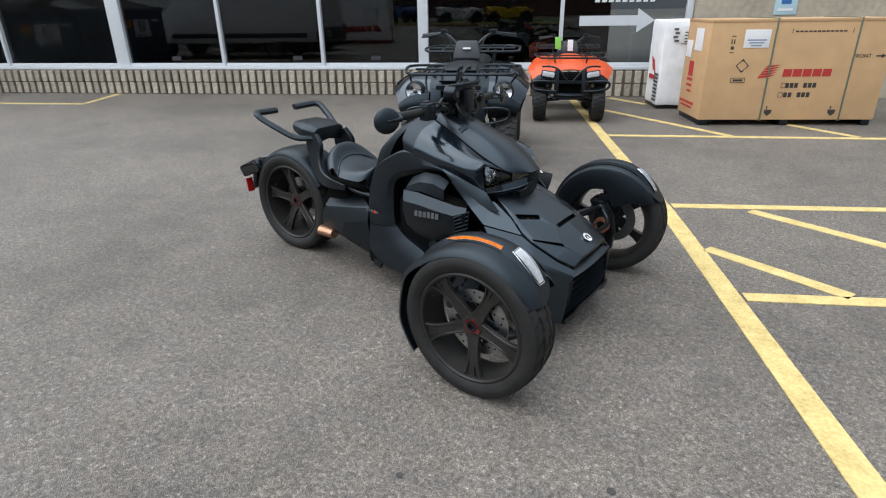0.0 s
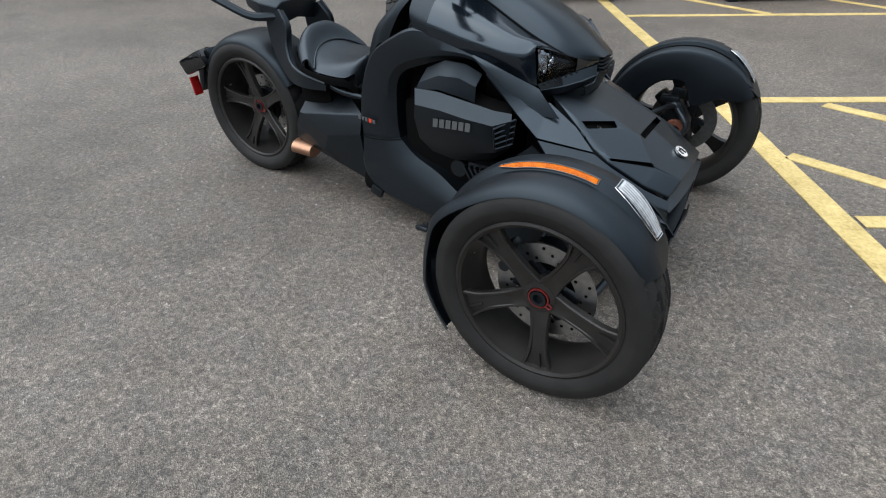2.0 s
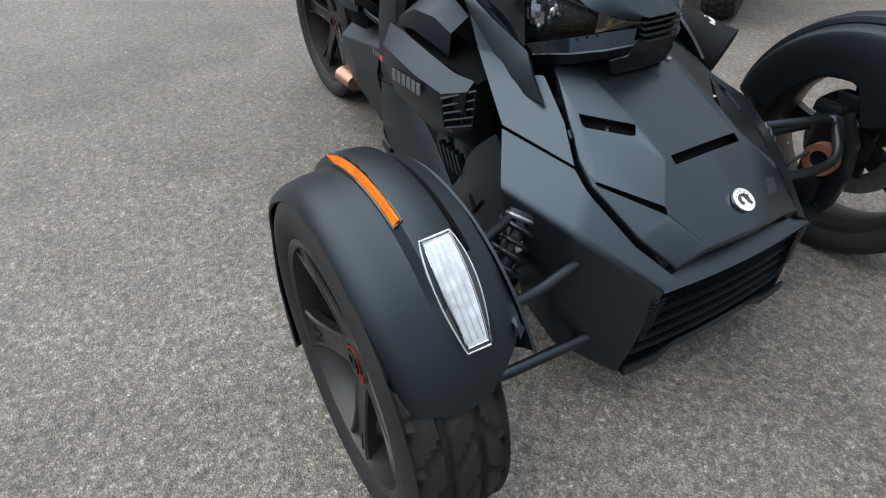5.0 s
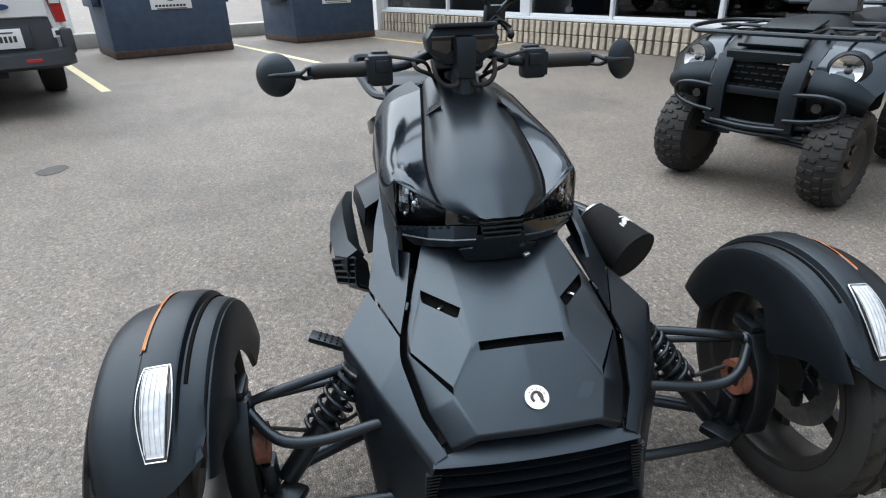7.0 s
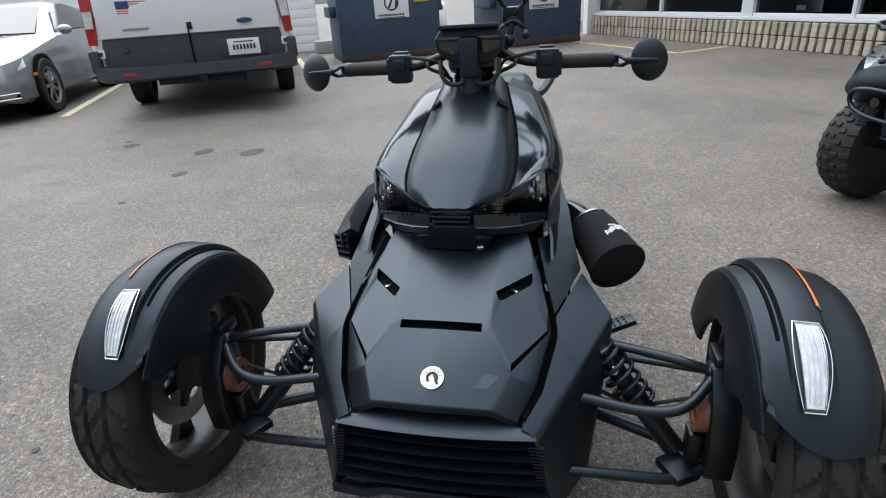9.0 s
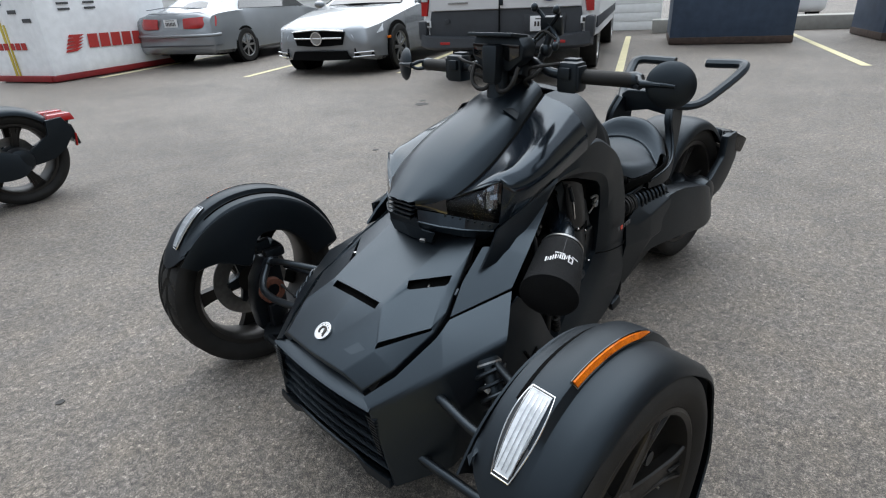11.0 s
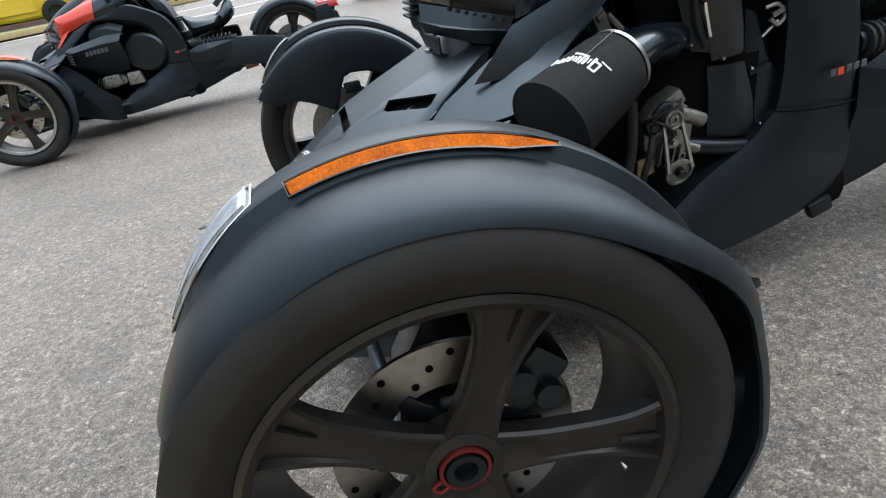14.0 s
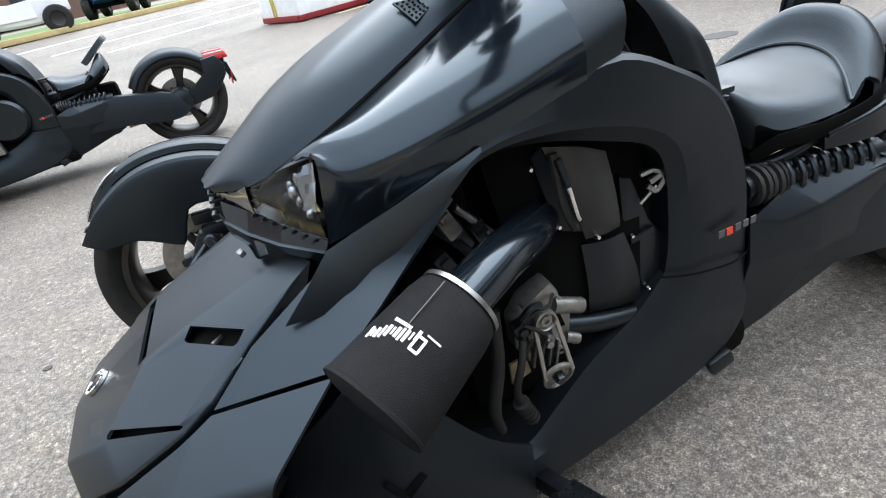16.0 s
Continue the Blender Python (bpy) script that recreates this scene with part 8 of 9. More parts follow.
d1 = thing("dumpster", "blue steel dumpster with a black lid and white plate", "dumpster", at_front(-3.36, 5.40, 0, 90), "dumpsters")
dumpster(d1, 2.02, 1.50, 1.6, False)
d2 = thing("dumpster", "blue steel dumpster heaped with flattened cardboard", "dumpster", at_front(-3.45, 2.12, 0, 92), "dumpsters")
dumpster(d2, 1.90, 1.44, 1.5, True)


# ---- parked vehicles ----
def body_loft(stations, n=1):
    """Stations (x, z0, z_belt, z_roof, w_low, w_belt, w_roof) to a closed shell."""
    rings = []
    for x, z0, zb, zr, wl, wb_, wr in stations:
        m = z0 + (zb - z0) * 0.45
        half = [(wl * 0.92, z0), (wl, z0 + 0.06), (wl * 1.01, m), (wb_, zb), (wr, max(zb, zr - 0.05) if zr > zb + 0.06 else zr), (wr * 0.8, zr)]
        rings.append([(x, y, z) for y, z in half] + [(x, -y, z) for y, z in reversed(half)])
    return loft(rings, n)


def car_wheel(root, x, y, R, W, s, rim_mat):
    w = part("car_wheel", moved(side(merge(lathe([(R * 0.68, W * 0.5), (R * 0.64, W * 0.47), (R * 0.60, W * 0.2), (R * 0.6, -W * 0.4), (R * 0.68, -W * 0.4)], segs=36), lathe([(0, W * 0.42), (R * 0.14, W * 0.42), (R * 0.15, W * 0.2), (0, W * 0.2)], segs=20, closed=False),
             *[box((R * 0.38 * math.cos(t), W * 0.38, R * 0.38 * math.sin(t)), (R * 0.52, 0.03, R * 0.13), 0.01, (0, -math.degrees(t), 0)) for t in [2 * math.pi * q / 7 for q in range(7)]]), s), Matrix.Translation((x, s * y, R))), rim_mat, root, "alloy car wheel")
    part("tyre", moved(side(lathe([(R * 0.66, -W * 0.45), (R * 0.8, -W * 0.52), (R * 0.97, -W * 0.48), (R, -W * 0.3), (R, W * 0.3), (R * 0.97, W * 0.48), (R * 0.8, W * 0.52), (R * 0.66, W * 0.45)], segs=44), s), Matrix.Translation((x, s * y, R))), RUBBER, w, "black car tyre")
    part("brake_hub", moved(side(lathe([(0, -W * 0.3), (R * 0.58, -W * 0.3), (R * 0.58, -W * 0.1), (0, -W * 0.1)], segs=30, closed=False), s), Matrix.Translation((x, s * y, R))), DARK_GREY, w)


def plate(root, x, z, s, tint=PAPER):
    p = part("number_plate", box((x, 0, z), (0.008, 0.31, 0.155), 0.003), tint, root, "white number plate")
    part("plate_bars", merge(*[box((x + s * 0.006, -0.10 + 0.034 * i, z - 0.005), (0.003, 0.022, 0.065)) for i in range(7)], box((x + s * 0.006, 0, z + 0.058), (0.003, 0.2, 0.014))), INK_DARK, p)


# van seen from behind: x ahead, rear bumper at 0
van = thing("van", "white panel van with a dark grey lower tail", "van", at_front(1.15, 8.55, 0, 180), "parked vehicles")
K = 1.10
def V(nm, bm, mat, par=None, label=""):
    return part(nm, moved(bm, Matrix.Translation((0, 0, 0.16)) @ Matrix.Diagonal((K, K, K * 0.774, 1))), mat, par or van, label)
shell = body_loft([(0.10, 0.42, 1.15, 2.05, 0.93, 0.95, 0.78), (0.16, 0.40, 1.15, 2.10, 0.975, 0.98, 0.83), (0.9, 0.36, 1.15, 2.12, 1.0, 1.0, 0.86), (3.6, 0.34, 1.15, 2.12, 1.0, 1.0, 0.86), (4.3, 0.34, 1.10, 1.98, 1.0, 0.99, 0.80), (5.0, 0.36, 1.05, 1.10, 0.97, 0.95, 0.8), (5.5, 0.40, 0.85, 0.9, 0.85, 0.8, 0.6)])
body = V("van_body", shell, WHITE_PAINT, None, "white van body")
V("lower_tail", sheet([[(0.088, -0.86, 0.86), (0.080, 0, 0.86), (0.088, 0.86, 0.86)], [(0.070, -0.88, 0.68), (0.062, 0, 0.68), (0.070, 0.88, 0.68)], [(0.070, -0.88, 0.50), (0.062, 0, 0.50), (0.070, 0.88, 0.50)]], 0.02, 2, 3), DARK_GREY, None, "dark grey lower door panels")
V("rear_bumper", loft([[(0.16, -1.0, 0.34), (0.16, -1.0, 0.58), (0.02, -0.98, 0.56), (0.0, -0.98, 0.38)], [(0.0, -0.80, 0.32), (0.06, -0.80, 0.52), (-0.05, -0.78, 0.50), (-0.06, -0.78, 0.36)], [(0.0, 0, 0.32), (0.06, 0, 0.50), (-0.07, 0, 0.48), (-0.08, 0, 0.36)], [(0.0, 0.80, 0.32), (0.06, 0.80, 0.52), (-0.05, 0.78, 0.50), (-0.06, 0.78, 0.36)], [(0.16, 1.0, 0.34), (0.16, 1.0, 0.58), (0.02, 0.98, 0.56), (0.0, 0.98, 0.38)]], 3), DARK_GREY, None, "dark grey rear bumper")
for s in (1, -1):
    V("bumper_corner", box((0.12, s * 0.96, 0.60), (0.22, 0.10, 0.28), 0.03), DARK_GREY)
    V("tail_lamp", sheet([[(0.085, s * 0.86, 1.55), (0.12, s * 0.965, 1.55)], [(0.075, s * 0.88, 1.15), (0.11, s * 0.985, 1.15)], [(0.075, s * 0.92, 0.80), (0.11, s * 0.995, 0.80)]], 0.03, 4, 2), RED_LENS, None, "tall red tail lamp")
    V("lamp_inset", sheet([[(0.066, s * 0.885, 1.20), (0.096, s * 0.975, 1.20)], [(0.064, s * 0.905, 1.0), (0.094, s * 0.982, 1.0)]], 0.02, 2, 2), CLEAR)
    V("marker_plate", box((0.055, s * 0.925, 0.69), (0.01, 0.13, 0.10), 0.004), PAPER)
    V("marker_bars", box((0.048, s * 0.925, 0.69), (0.004, 0.09, 0.05)), INK_DARK)
    V("bumper_reflector", box((-0.062, s * 0.66, 0.42), (0.012, 0.12, 0.04), 0.006), RED_LENS)
    V("round_vent", moved(lathe([(0, -0.012), (0.03, -0.012), (0.035, 0), (0, 0)], "x", 18, closed=False), pose(0.058, s * 0.66, 0.72)), DARK_GREY)
    car_wheel(van, 1.50 * K, 0.86 * K, 0.34 * K, 0.23, s, STEEL)
    car_wheel(van, 4.85 * K, 0.86 * K, 0.34 * K, 0.23, s, STEEL)
    V("door_mouldings", box((2.5, s * 1.0, 0.62), (4.0, 0.03, 0.16), 0.01), DARK_GREY)
V("door_seam", box((0.058, 0.04, 1.05), (0.02, 0.014, 1.15), 0.002, (0, 3, 0)), DEEP)
V("door_panel", sheet([[(0.070, -0.84, 1.75), (0.062, 0, 1.75), (0.070, 0.84, 1.75)], [(0.062, -0.85, 1.35), (0.054, 0, 1.35), (0.062, 0.85, 1.35)], [(0.058, -0.86, 1.12), (0.050, 0, 1.12), (0.058, 0.86, 1.12)], [(0.080, -0.86, 0.875), (0.072, 0, 0.875), (0.080, 0.86, 0.875)]], 0.02, 2, 3), WHITE_PAINT, None, "white rear doors")
V("swage_line", box((0.055, 0, 1.10), (0.02, 1.62, 0.012), 0.004), WHITE_PAINT)
V("door_handle", merge(box((0.035, -0.34, 1.36), (0.04, 0.26, 0.045), 0.015), box((0.045, -0.34, 1.36), (0.03, 0.16, 0.09), 0.02)), MATTE, None, "black door handle")
V("hinge", box((0.045, 0.02, 0.96), (0.03, 0.05, 0.09), 0.006), MATTE)
V("oval_badge", moved(lathe([(0, -0.006), (0.075, -0.006), (0.08, 0), (0, 0)], "x", 28, closed=False), pose(0.032, -0.52, 0.98) @ Matrix.Diagonal((1, 1, 0.42, 1))), material("navy_badge", (0.02, 0.05, 0.14), 0.25, coat=0.5), None, "dark oval badge")
V("name_bars", box((0.038, 0.52, 0.965), (0.008, 0.24, 0.024), 0.003), STEEL)
V("door_script", moved(marks(7, 0.055, 0.035, 0.018), pose(0.046, 0.70, 1.345, 0, 0, -90)), GREY_PRINT)
V("plate_recess", box((0.055, -0.47, 0.66), (0.02, 0.46, 0.24), 0.01), DARK_GREY)
plp = V("plate_holder", box((0.043, -0.47, 0.655), (0.008, 0.32, 0.205), 0.003), PAPER, None, "white number plate")
V("plate_bars", merge(*[box((0.037, -0.37 - 0.034 * i, 0.65), (0.003, 0.022, 0.065)) for i in range(7)], box((0.037, -0.47, 0.718), (0.003, 0.2, 0.014))), INK_DARK, plp)
flag = V("flag_sticker", box((0.040, 0.50, 1.22), (0.004, 0.30, 0.155), 0.001), PAPER, None, "striped flag sticker")
V("flag_stripes", merge(*[box((0.036, 0.50, 1.285 - 0.026 * i), (0.003, 0.30, 0.012)) for i in range(6)]), INK_RED, flag)
V("flag_canton", box((0.034, 0.59, 1.255), (0.003, 0.12, 0.085)), material("flag_navy", (0.03, 0.05, 0.18), 0.6), flag)
V("tow_bar", merge(box((0.05, -0.02, 0.30), (0.2, 0.08, 0.08), 0.01), box((0.15, 0, 0.27), (0.06, 0.9, 0.07), 0.01)), BLACK_METAL, None, "black tow bar")
# slab added below the van, near black to deepen the shade there
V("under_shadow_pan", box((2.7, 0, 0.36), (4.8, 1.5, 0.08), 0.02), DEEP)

# silver coupe facing the lot: x ahead, nose at 0
cp = thing("car", "silver grey sedan with a wide dark grille", "car", at_front(0.30, 11.62, 0, -3), "parked vehicles")
st = [(-0.02, 0.30, 0.62, 0.66, 0.62, 0.58, 0.45), (-0.10, 0.24, 0.66, 0.72, 0.80, 0.74, 0.60), (-0.35, 0.20, 0.72, 0.82, 0.92, 0.88, 0.74), (-0.9, 0.20, 0.82, 0.92, 0.95, 0.93, 0.78), (-1.6, 0.20, 0.92, 0.98, 0.95, 0.94, 0.80), (-2.3, 0.20, 0.96, 1.32, 0.95, 0.93, 0.64), (-3.2, 0.20, 0.98, 1.40, 0.95, 0.93, 0.62), (-4.3, 0.24, 0.98, 1.10, 0.94, 0.90, 0.66), (-4.95, 0.35, 0.92, 0.94, 0.82, 0.78, 0.6)]
part("car_body", body_loft(st, 3), SILVER, cp, "silver painted car body")
part("grille", loft([[(0.02, -0.40, 0.45), (0.01, -0.46, 0.64), (-0.06, -0.46, 0.64), (-0.05, -0.40, 0.45)], [(0.045, 0, 0.43), (0.03, 0, 0.67), (-0.05, 0, 0.67), (-0.04, 0, 0.43)], [(0.02, 0.40, 0.45), (0.01, 0.46, 0.64), (-0.06, 0.46, 0.64), (-0.05, 0.40, 0.45)]], 4), DEEP, cp, "wide dark grille")
part("grille_bar", merge(tube([(0.03, -0.42, 0.55), (0.058, 0, 0.55), (0.03, 0.42, 0.55)], 0.016, 10), tube([(0.02, -0.46, 0.645), (0.042, 0, 0.672), (0.02, 0.46, 0.645)], 0.012, 8)), CHROME, cp, "chrome grille bar")
part("emblem_ring", moved(lathe([(0.085, -0.01), (0.085, 0.012), (0.10, 0.012), (0.10, -0.01)], "x", 32), pose(0.07, 0, 0.55)), CHROME, cp, "round chrome emblem ring")
part("emblem_disc", moved(lathe([(0, 0), (0.085, 0), (0.085, 0.008), (0, 0.008)], "x", 28, closed=False), pose(0.062, 0, 0.55)), STEEL, cp)
part("lower_intake", loft([[(0.03, -0.52, 0.24), (0.02, -0.46, 0.36), (-0.05, -0.46, 0.36), (-0.05, -0.52, 0.24)], [(0.06, 0, 0.23), (0.045, 0, 0.36), (-0.05, 0, 0.36), (-0.04, 0, 0.23)], [(0.03, 0.52, 0.24), (0.02, 0.46, 0.36), (-0.05, 0.46, 0.36), (-0.05, 0.52, 0.24)]], 4), DEEP, cp)
for s in (1, -1):
    part("headlight", sheet([[(-0.06, s * 0.52, 0.655), (-0.22, s * 0.74, 0.71), (-0.45, s * 0.89, 0.74)], [(-0.02, s * 0.56, 0.60), (-0.15, s * 0.78, 0.62), (-0.40, s * 0.92, 0.66)], [(-0.02, s * 0.60, 0.54), (-0.14, s * 0.80, 0.56), (-0.38, s * 0.93, 0.62)]], 0.02, 3, 3), CLEAR, cp, "clear swept headlight")
    part("headlight_core", sheet([[(-0.10, s * 0.60, 0.64), (-0.22, s * 0.76, 0.685)], [(-0.05, s * 0.62, 0.585), (-0.15, s * 0.785, 0.60)]], 0.02, 2, 2), DARK_GREY, cp)
    part("side_intake", loft([[(0.0, s * 0.60, 0.28), (-0.01, s * 0.60, 0.40), (-0.08, s * 0.60, 0.40), (-0.08, s * 0.60, 0.28)], [(-0.14, s * 0.86, 0.28), (-0.16, s * 0.84, 0.40), (-0.22, s * 0.84, 0.40), (-0.22, s * 0.86, 0.28)]]), DEEP, cp)
    part("light_strip", merge(tube([(0.01, s * 0.60, 0.335), (-0.13, s * 0.87, 0.345)], 0.012, 8, 1), tube([(0.01, s * 0.58, 0.275), (-0.13, s * 0.87, 0.285)], 0.012, 8, 1)), CHROME, cp, "bright strips in the side intake")
    part("wheel_arch", moved(lathe([(0.0, 0.0), (0.40, 0.0), (0.40, -0.25), (0.0, -0.25)], segs=36, closed=False), pose(-0.86, s * 0.955 + (0.0 if s > 0 else 0.25), 0.345)), DEEP, cp)
    part("wheel_arch", moved(lathe([(0.0, 0.0), (0.40, 0.0), (0.40, -0.25), (0.0, -0.25)], segs=36, closed=False), pose(-3.78, s * 0.955 + (0.0 if s > 0 else 0.25), 0.345)), DEEP, cp)
    car_wheel(cp, -0.86, 0.865, 0.345, 0.24, s, STEEL)
    car_wheel(cp, -3.78, 0.865, 0.345, 0.24, s, STEEL)
    part("side_window", sheet([[(-1.75, s * 0.90, 1.0), (-2.4, s * 0.69, 1.30)], [(-3.0, s * 0.945, 1.01), (-3.0, s * 0.655, 1.36)], [(-4.1, s * 0.92, 1.02), (-3.8, s * 0.69, 1.25)]], 0.01, 3, 2), CAR_GLASS, cp, "dark side window")
    part("side_marker", box((-0.50, s * 0.962, 0.52), (0.12, 0.012, 0.04), 0.004), AMBER, cp)
    part("door_mirror", ellipsoid((-1.75, s * 1.02, 1.0), (0.08, 0.10, 0.065), 16, 10), SILVER, cp)
part("windscreen", sheet([[(-1.55, -0.70, 0.985), (-1.50, 0, 1.0), (-1.55, 0.70, 0.985)], [(-2.30, -0.58, 1.33), (-2.28, 0, 1.345), (-2.30, 0.58, 1.33)]], 0.012, 3, 4), CAR_GLASS, cp, "dark windscreen")
part("car_floor", box((-2.4, 0, 0.22), (3.9, 1.6, 0.06), 0.02), DEEP, cp)

# silver sedan seen from behind: x ahead, rear bumper at 0
sd = thing("car", "silver sedan with wide red tail lamps", "car", at_front(-0.75, 15.35, 0, 180), "parked vehicles")
st = [(0.0, 0.32, 0.60, 0.66, 0.74, 0.72, 0.6), (0.06, 0.26, 0.70, 0.80, 0.86, 0.83, 0.68), (0.16, 0.24, 0.90, 0.98, 0.89, 0.86, 0.72), (0.7, 0.22, 0.96, 1.02, 0.91, 0.88, 0.74), (1.4, 0.20, 0.96, 1.38, 0.91, 0.88, 0.58), (2.6, 0.20, 0.95, 1.44, 0.91, 0.88, 0.58), (3.5, 0.20, 0.92, 0.98, 0.91, 0.88, 0.76), (4.5, 0.24, 0.78, 0.82, 0.86, 0.82, 0.68), (4.85, 0.35, 0.60, 0.64, 0.7, 0.66, 0.5)]
part("car_body", body_loft(st, 3), SILVER, sd, "silver painted car body")
part("bumper_step", tube([(0.25, -0.92, 0.58), (0.02, -0.78, 0.575), (-0.03, 0, 0.575), (0.02, 0.78, 0.575), (0.25, 0.92, 0.58)], 0.03, 10), SILVER, sd)
part("bumper_groove", tube([(0.25, -0.925, 0.40), (0.0, -0.76, 0.395), (-0.012, 0, 0.395), (0.0, 0.76, 0.395), (0.25, 0.925, 0.40)], 0.010, 8), DARK_GREY, sd)
part("tail_band", sheet([[(0.075, -0.32, 0.86), (0.06, 0, 0.86), (0.075, 0.32, 0.86)], [(0.055, -0.32, 0.70), (0.04, 0, 0.70), (0.055, 0.32, 0.70)]], 0.012, 2, 3), SILVER, sd)
for s in (1, -1):
    part("tail_lamp", sheet([[(0.035, s * 0.30, 0.875), (0.050, s * 0.62, 0.89), (0.250, s * 0.885, 0.90)], [(0.005, s * 0.30, 0.78), (0.020, s * 0.64, 0.78), (0.230, s * 0.90, 0.82)], [(0.000, s * 0.30, 0.70), (0.010, s * 0.62, 0.70), (0.190, s * 0.90, 0.73)]], 0.02, 3, 3), RED_LENS, sd, "wide red tail lamp")
    part("reverse_lamp", box((0.050, s * 0.42, 0.79), (0.012, 0.14, 0.05), 0.006), CLEAR, sd)
    part("wheel_arch", moved(lathe([(0.0, 0.0), (0.36, 0.0), (0.36, -0.25), (0.0, -0.25)], segs=36, closed=False), pose(1.02, s * 0.915 + (0.0 if s > 0 else 0.25), 0.32)), DEEP, sd)
    car_wheel(sd, 1.02, 0.83, 0.32, 0.21, s, STEEL)
    car_wheel(sd, 3.75, 0.83, 0.32, 0.21, s, STEEL)
    part("side_window", sheet([[(1.0, s * 0.86, 1.0), (1.45, s * 0.64, 1.33)], [(2.4, s * 0.885, 0.98), (2.4, s * 0.61, 1.38)], [(3.4, s * 0.87, 0.97), (2.9, s * 0.65, 1.30)]], 0.01, 3, 2), CAR_GLASS, sd)
part("spoiler", tube([(0.22, -0.66, 1.04), (0.12, 0, 1.075), (0.22, 0.66, 1.04)], 0.018, 8, flat=0.5), SILVER, sd)
part("rear_window", sheet([[(0.75, -0.66, 1.03), (0.72, 0, 1.04), (0.75, 0.66, 1.03)], [(1.42, -0.54, 1.37), (1.40, 0, 1.39), (1.42, 0.54, 1.37)]], 0.012, 3, 4), CAR_GLASS, sd)
plate(sd, 0.032, 0.79, -1)
part("car_floor", box((2.4, 0, 0.22), (4.0, 1.5, 0.06), 0.02), DEEP, sd)

# white car glimpsed between the dumpsters
wc = thing("car", "white sedan glimpsed between the dumpsters", "car", at_front(-7.9, 3.75, 0.0, 180), "parked vehicles")
part("car_body", body_loft(st, 3), WHITE_PAINT, wc, "white painted car body")
plate(wc, -0.01, 0.50, -1)
part("rear_window", sheet([[(0.75, -0.66, 1.03), (0.72, 0, 1.04), (0.75, 0.66, 1.03)], [(1.42, -0.54, 1.37), (1.40, 0, 1.39), (1.42, 0.54, 1.37)]], 0.012, 3, 4), CAR_GLASS, wc)
for s in (1, -1):
    part("tail_lamp", box((0.08, s * 0.66, 0.80), (0.05, 0.26, 0.12), 0.02), RED_LENS, wc)
    for x in (1.02, 3.75):
        car_wheel(wc, x, 0.83, 0.32, 0.21, s, STEEL)

# big wrapped crate on red steel skids
cr = thing("crate", "large crate wrapped in white plastic on red skids", "crate", at_front(1.10, 16.30, 0, -3))
L_, W_, H_ = 2.7, 1.45, 2.1
b = box((-L_ / 2, -W_ / 2, 0.10 + H_ / 2), (L_, W_, H_), 0.03)
bmesh.ops.subdivide_edges(b, edges=b.edges, cuts=11, use_grid_fill=True)
for v in b.verts:
    v.co += Vector((1, 1, 0.3)) * 0.02 * noise.noise(v.co * 2.4)
part("wrap", b, WRAP, cr, "white plastic sheet wrapping")
for c, d in (((-L_ / 2, -0.03, 0.07), (L_ + 0.04, 0.08, 0.10)), ((-L_ / 2, -W_ + 0.03, 0.07), (L_ + 0.04, 0.08, 0.10)), ((0.0, -W_ / 2, 0.07), (0.08, W_ - 0.14, 0.10)), ((-L_, -W_ / 2, 0.07), (0.08, W_ - 0.14, 0.10))):
    part("base_rail", box(c, d, 0.01), RED_STEEL, cr, "dark red steel rail")
for i in range(4):
    part("base_skid", box((-0.4 - 0.6 * i, -W_ / 2, 0.03), (0.10, W_ - 0.12, 0.06), 0.01), RED_STEEL, cr)
part("strap", merge(box((0.008, -0.95, 1.12), (0.016, 0.05, 2.2), 0.003), box((0.012, -0.86, 0.5), (0.02, 0.03, 0.9), 0.003)), STRAP_YELLOW, cr, "yellow strap")
tagged(part("name_bars", moved(marks(5, 0.20, 0.23, 0.04, 0.05), pose(-0.78, 0.016, 0.50, 0, -1.5, 0) @ pose(0, 0, 0, 0, 0, 180)), INK_RED, cr, "row of red letter bars"), kind="stuff")
tagged(part("wing_mark", merge(*[prism([(-0.30 - 0.03 * i, 0.46 + 0.06 * i), (-0.52 - 0.02 * i, 0.47 + 0.05 * i), (-0.66 - 0.02 * i, 0.53 + 0.05 * i), (-0.34 - 0.03 * i, 0.50 + 0.06 * i)], 0.012, 0.018) for i in range(5)]), INK_RED, cr, "red winged emblem shape"), kind="stuff")
tagged(part("end_name", merge(*[box((0.016, -0.52 - 0.15 * i, 0.60), (0.008, 0.11, 0.11)) for i in range(5)]), INK_RED, cr), kind="stuff")
tagged(part("grey_print", merge(*[box((-0.5 - 0.5 * (i % 2), 0.016, 1.15 + 0.09 * (i // 2)), (0.22, 0.006, 0.035)) for i in range(8)], *[box((0.016, -0.25 - 0.3 * (i % 3), 1.0 + 0.14 * i), (0.006, 0.2, 0.06)) for i in range(6)]), DIM_PRINT, cr), kind="stuff")


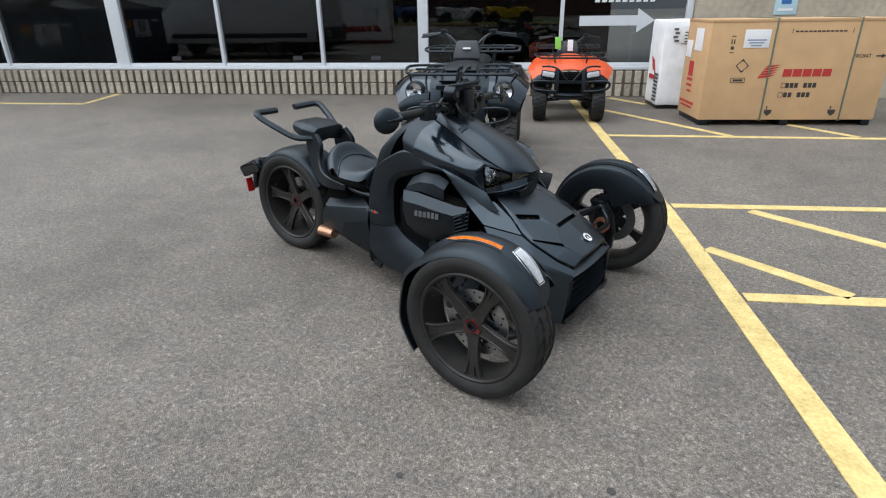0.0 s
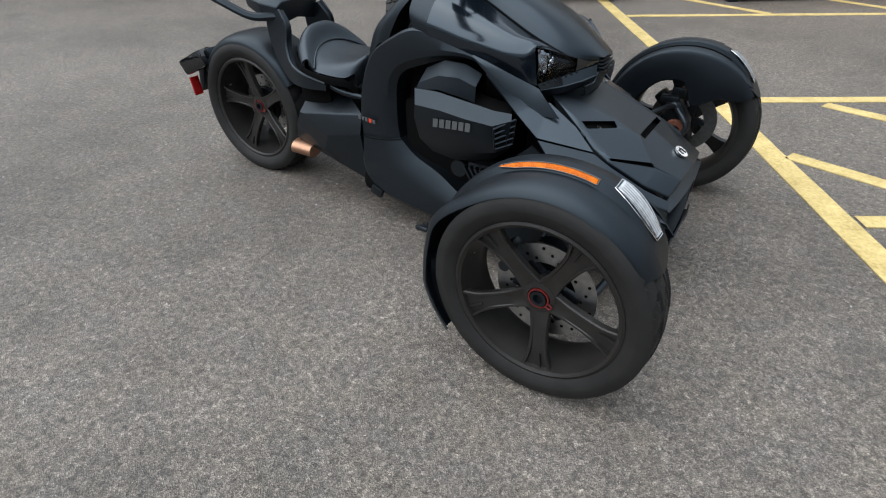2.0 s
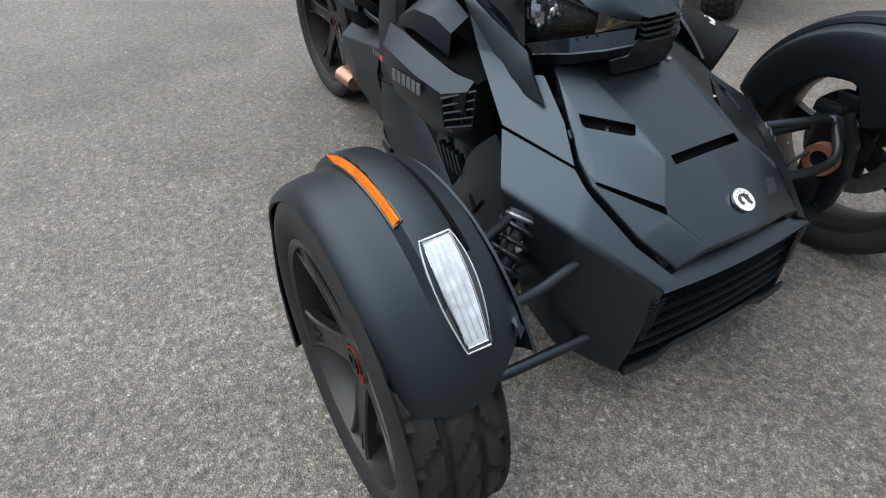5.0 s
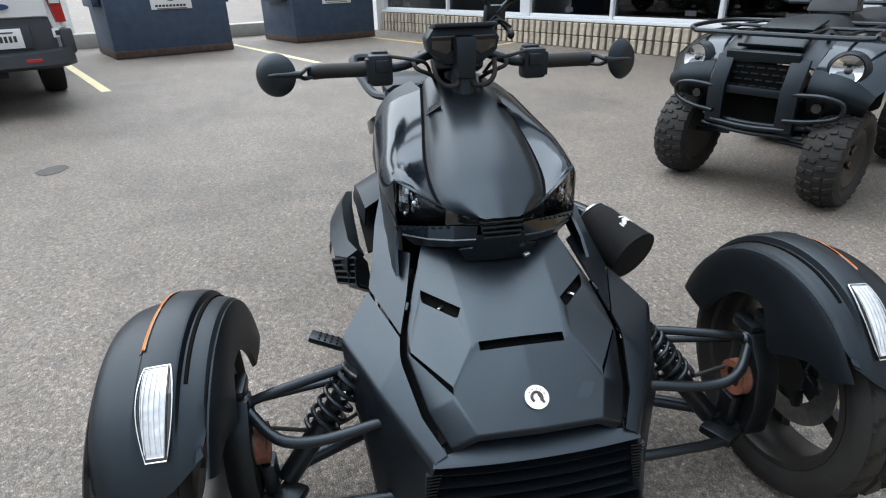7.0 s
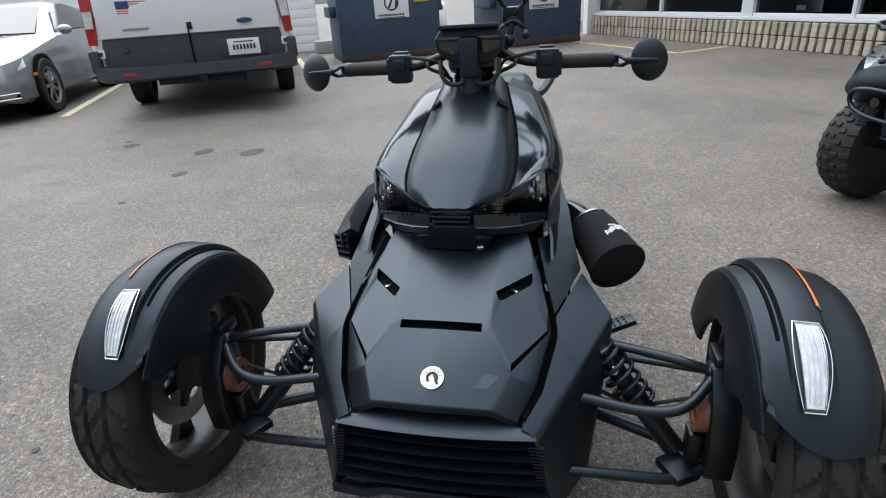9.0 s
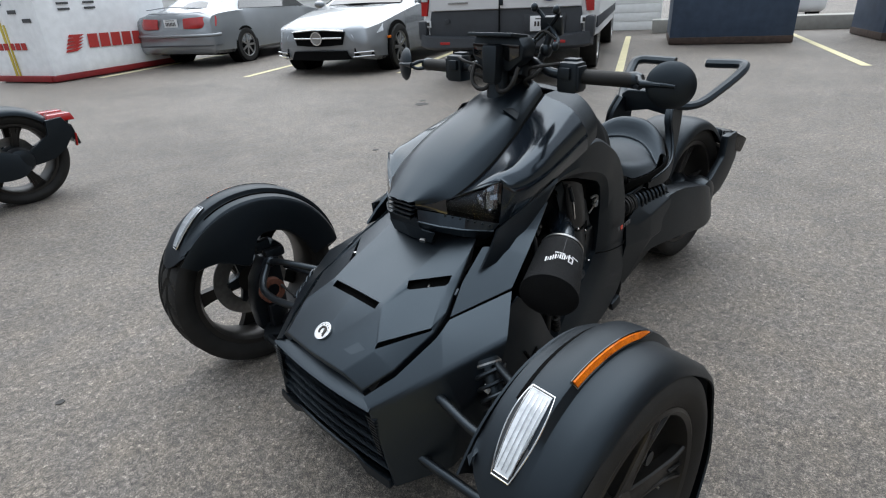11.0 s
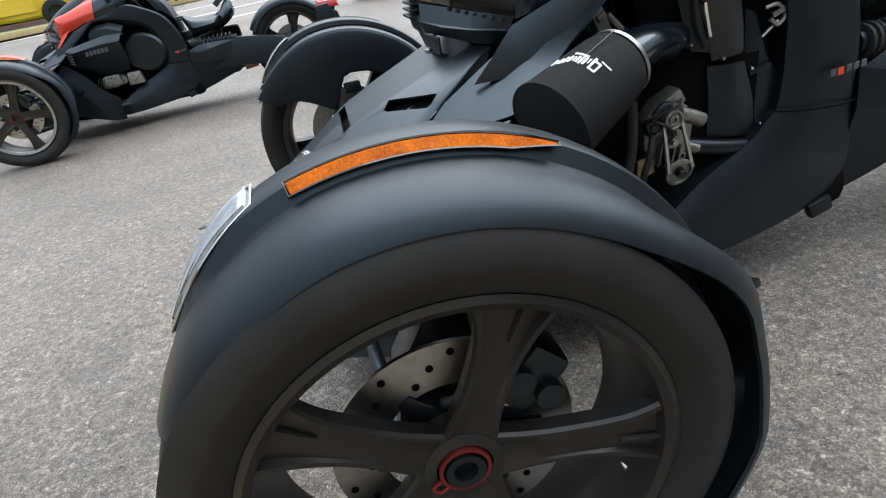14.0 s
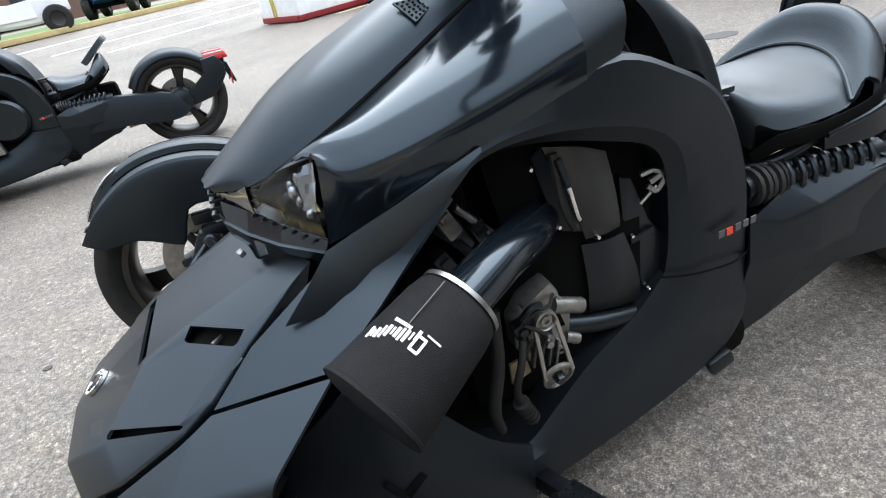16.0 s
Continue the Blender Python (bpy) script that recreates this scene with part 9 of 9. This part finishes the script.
# ---- side-by-sides across the lot ----
def buggy(root, paint):
    """An open off-road buggy: x ahead."""
    for x in (0.95, -0.95):
        for s in (1, -1):
            t = knobby_tyre(0.37, 0.26, 0.18, 20)
            w = part("wheel", moved(lathe([(0.0, -0.1), (0.18, -0.1), (0.18, 0.1), (0.12, 0.06), (0.0, 0.06)], segs=24, closed=False), Matrix.Translation((x, s * 0.66, 0.37))), RIM, root)
            ty = part("tyre", moved(t[0], Matrix.Translation((x, s * 0.66, 0.37))), RUBBER, w)
            tagged(part("tread", moved(t[1], Matrix.Translation((x, s * 0.66, 0.37))), RUBBER, ty), kind="stuff")
    part("tub", body_loft([(-1.35, 0.55, 0.9, 1.0, 0.5, 0.5, 0.4), (-0.9, 0.35, 0.95, 1.0, 0.62, 0.62, 0.5), (0.0, 0.32, 0.85, 0.9, 0.66, 0.66, 0.5), (0.8, 0.38, 0.9, 0.98, 0.58, 0.56, 0.4), (1.4, 0.55, 0.75, 0.8, 0.36, 0.34, 0.25)], 2), paint, root, "painted buggy body")
    part("cab_floor", box((0, 0, 0.36), (2.2, 1.0, 0.12), 0.03), DEEP, root)
    for s in (1, -1):
        part("roll_bar", tube([(0.75, s * 0.50, 0.95), (0.25, s * 0.48, 1.65), (-0.55, s * 0.48, 1.68), (-1.05, s * 0.50, 0.98)], 0.03, 10), BLACK_METAL, root)
        part("seat", box((-0.25, s * 0.26, 0.85), (0.45, 0.4, 0.6), 0.08), SEAT, root)
        part("door", sheet([[(0.55, s * 0.67, 0.85), (-0.5, s * 0.67, 0.95)], [(0.5, s * 0.70, 0.5), (-0.5, s * 0.70, 0.5)]], 0.02, 3, 3), paint, root)
        part("front_fender", sheet([[(1.30, s * 0.36, 0.80), (1.25, s * 0.72, 0.76)], [(0.95, s * 0.36, 0.92), (0.95, s * 0.80, 0.86)], [(0.60, s * 0.40, 0.85), (0.60, s * 0.78, 0.78)]], 0.02, 3, 3), paint, root)
    part("roof", box((-0.15, 0, 1.69), (0.9, 0.98, 0.04), 0.02), BLACK_METAL, root)
    part("steering_wheel", tube([(0.35 + 0.02 * math.cos(t), 0.26 + 0.16 * math.cos(t), 1.05 + 0.16 * math.sin(t)) for t in [0.6283 * q for q in range(11)]], 0.014, 8), RUBBER, root)


u1 = thing("buggy", "white off-road side-by-side buggy by the lawn", "buggy", pose(5.15, -18.9, 0.50, 0, 0, 12), "buggies across the lot")
buggy(u1, WHITE_PAINT)
u2 = thing("buggy", "yellow off-road side-by-side buggy by the lawn", "buggy", pose(7.95, -17.9, 0.50, 0, 0, 20), "buggies across the lot")
buggy(u2, YELLOW_PLASTIC)
u3 = thing("buggy", "blue off-road side-by-side buggy beyond the lawn", "buggy", pose(3.1, -22.6, 0.58, 0, 0, 85), "buggies across the lot")
buggy(u3, BLUE_PLASTIC)
u4 = thing("buggy", "red off-road side-by-side buggy across the lot", "buggy", pose(-1.5, -26.5, 0.5, 0, 0, 60), "buggies across the lot")
buggy(u4, RED_PAINT)
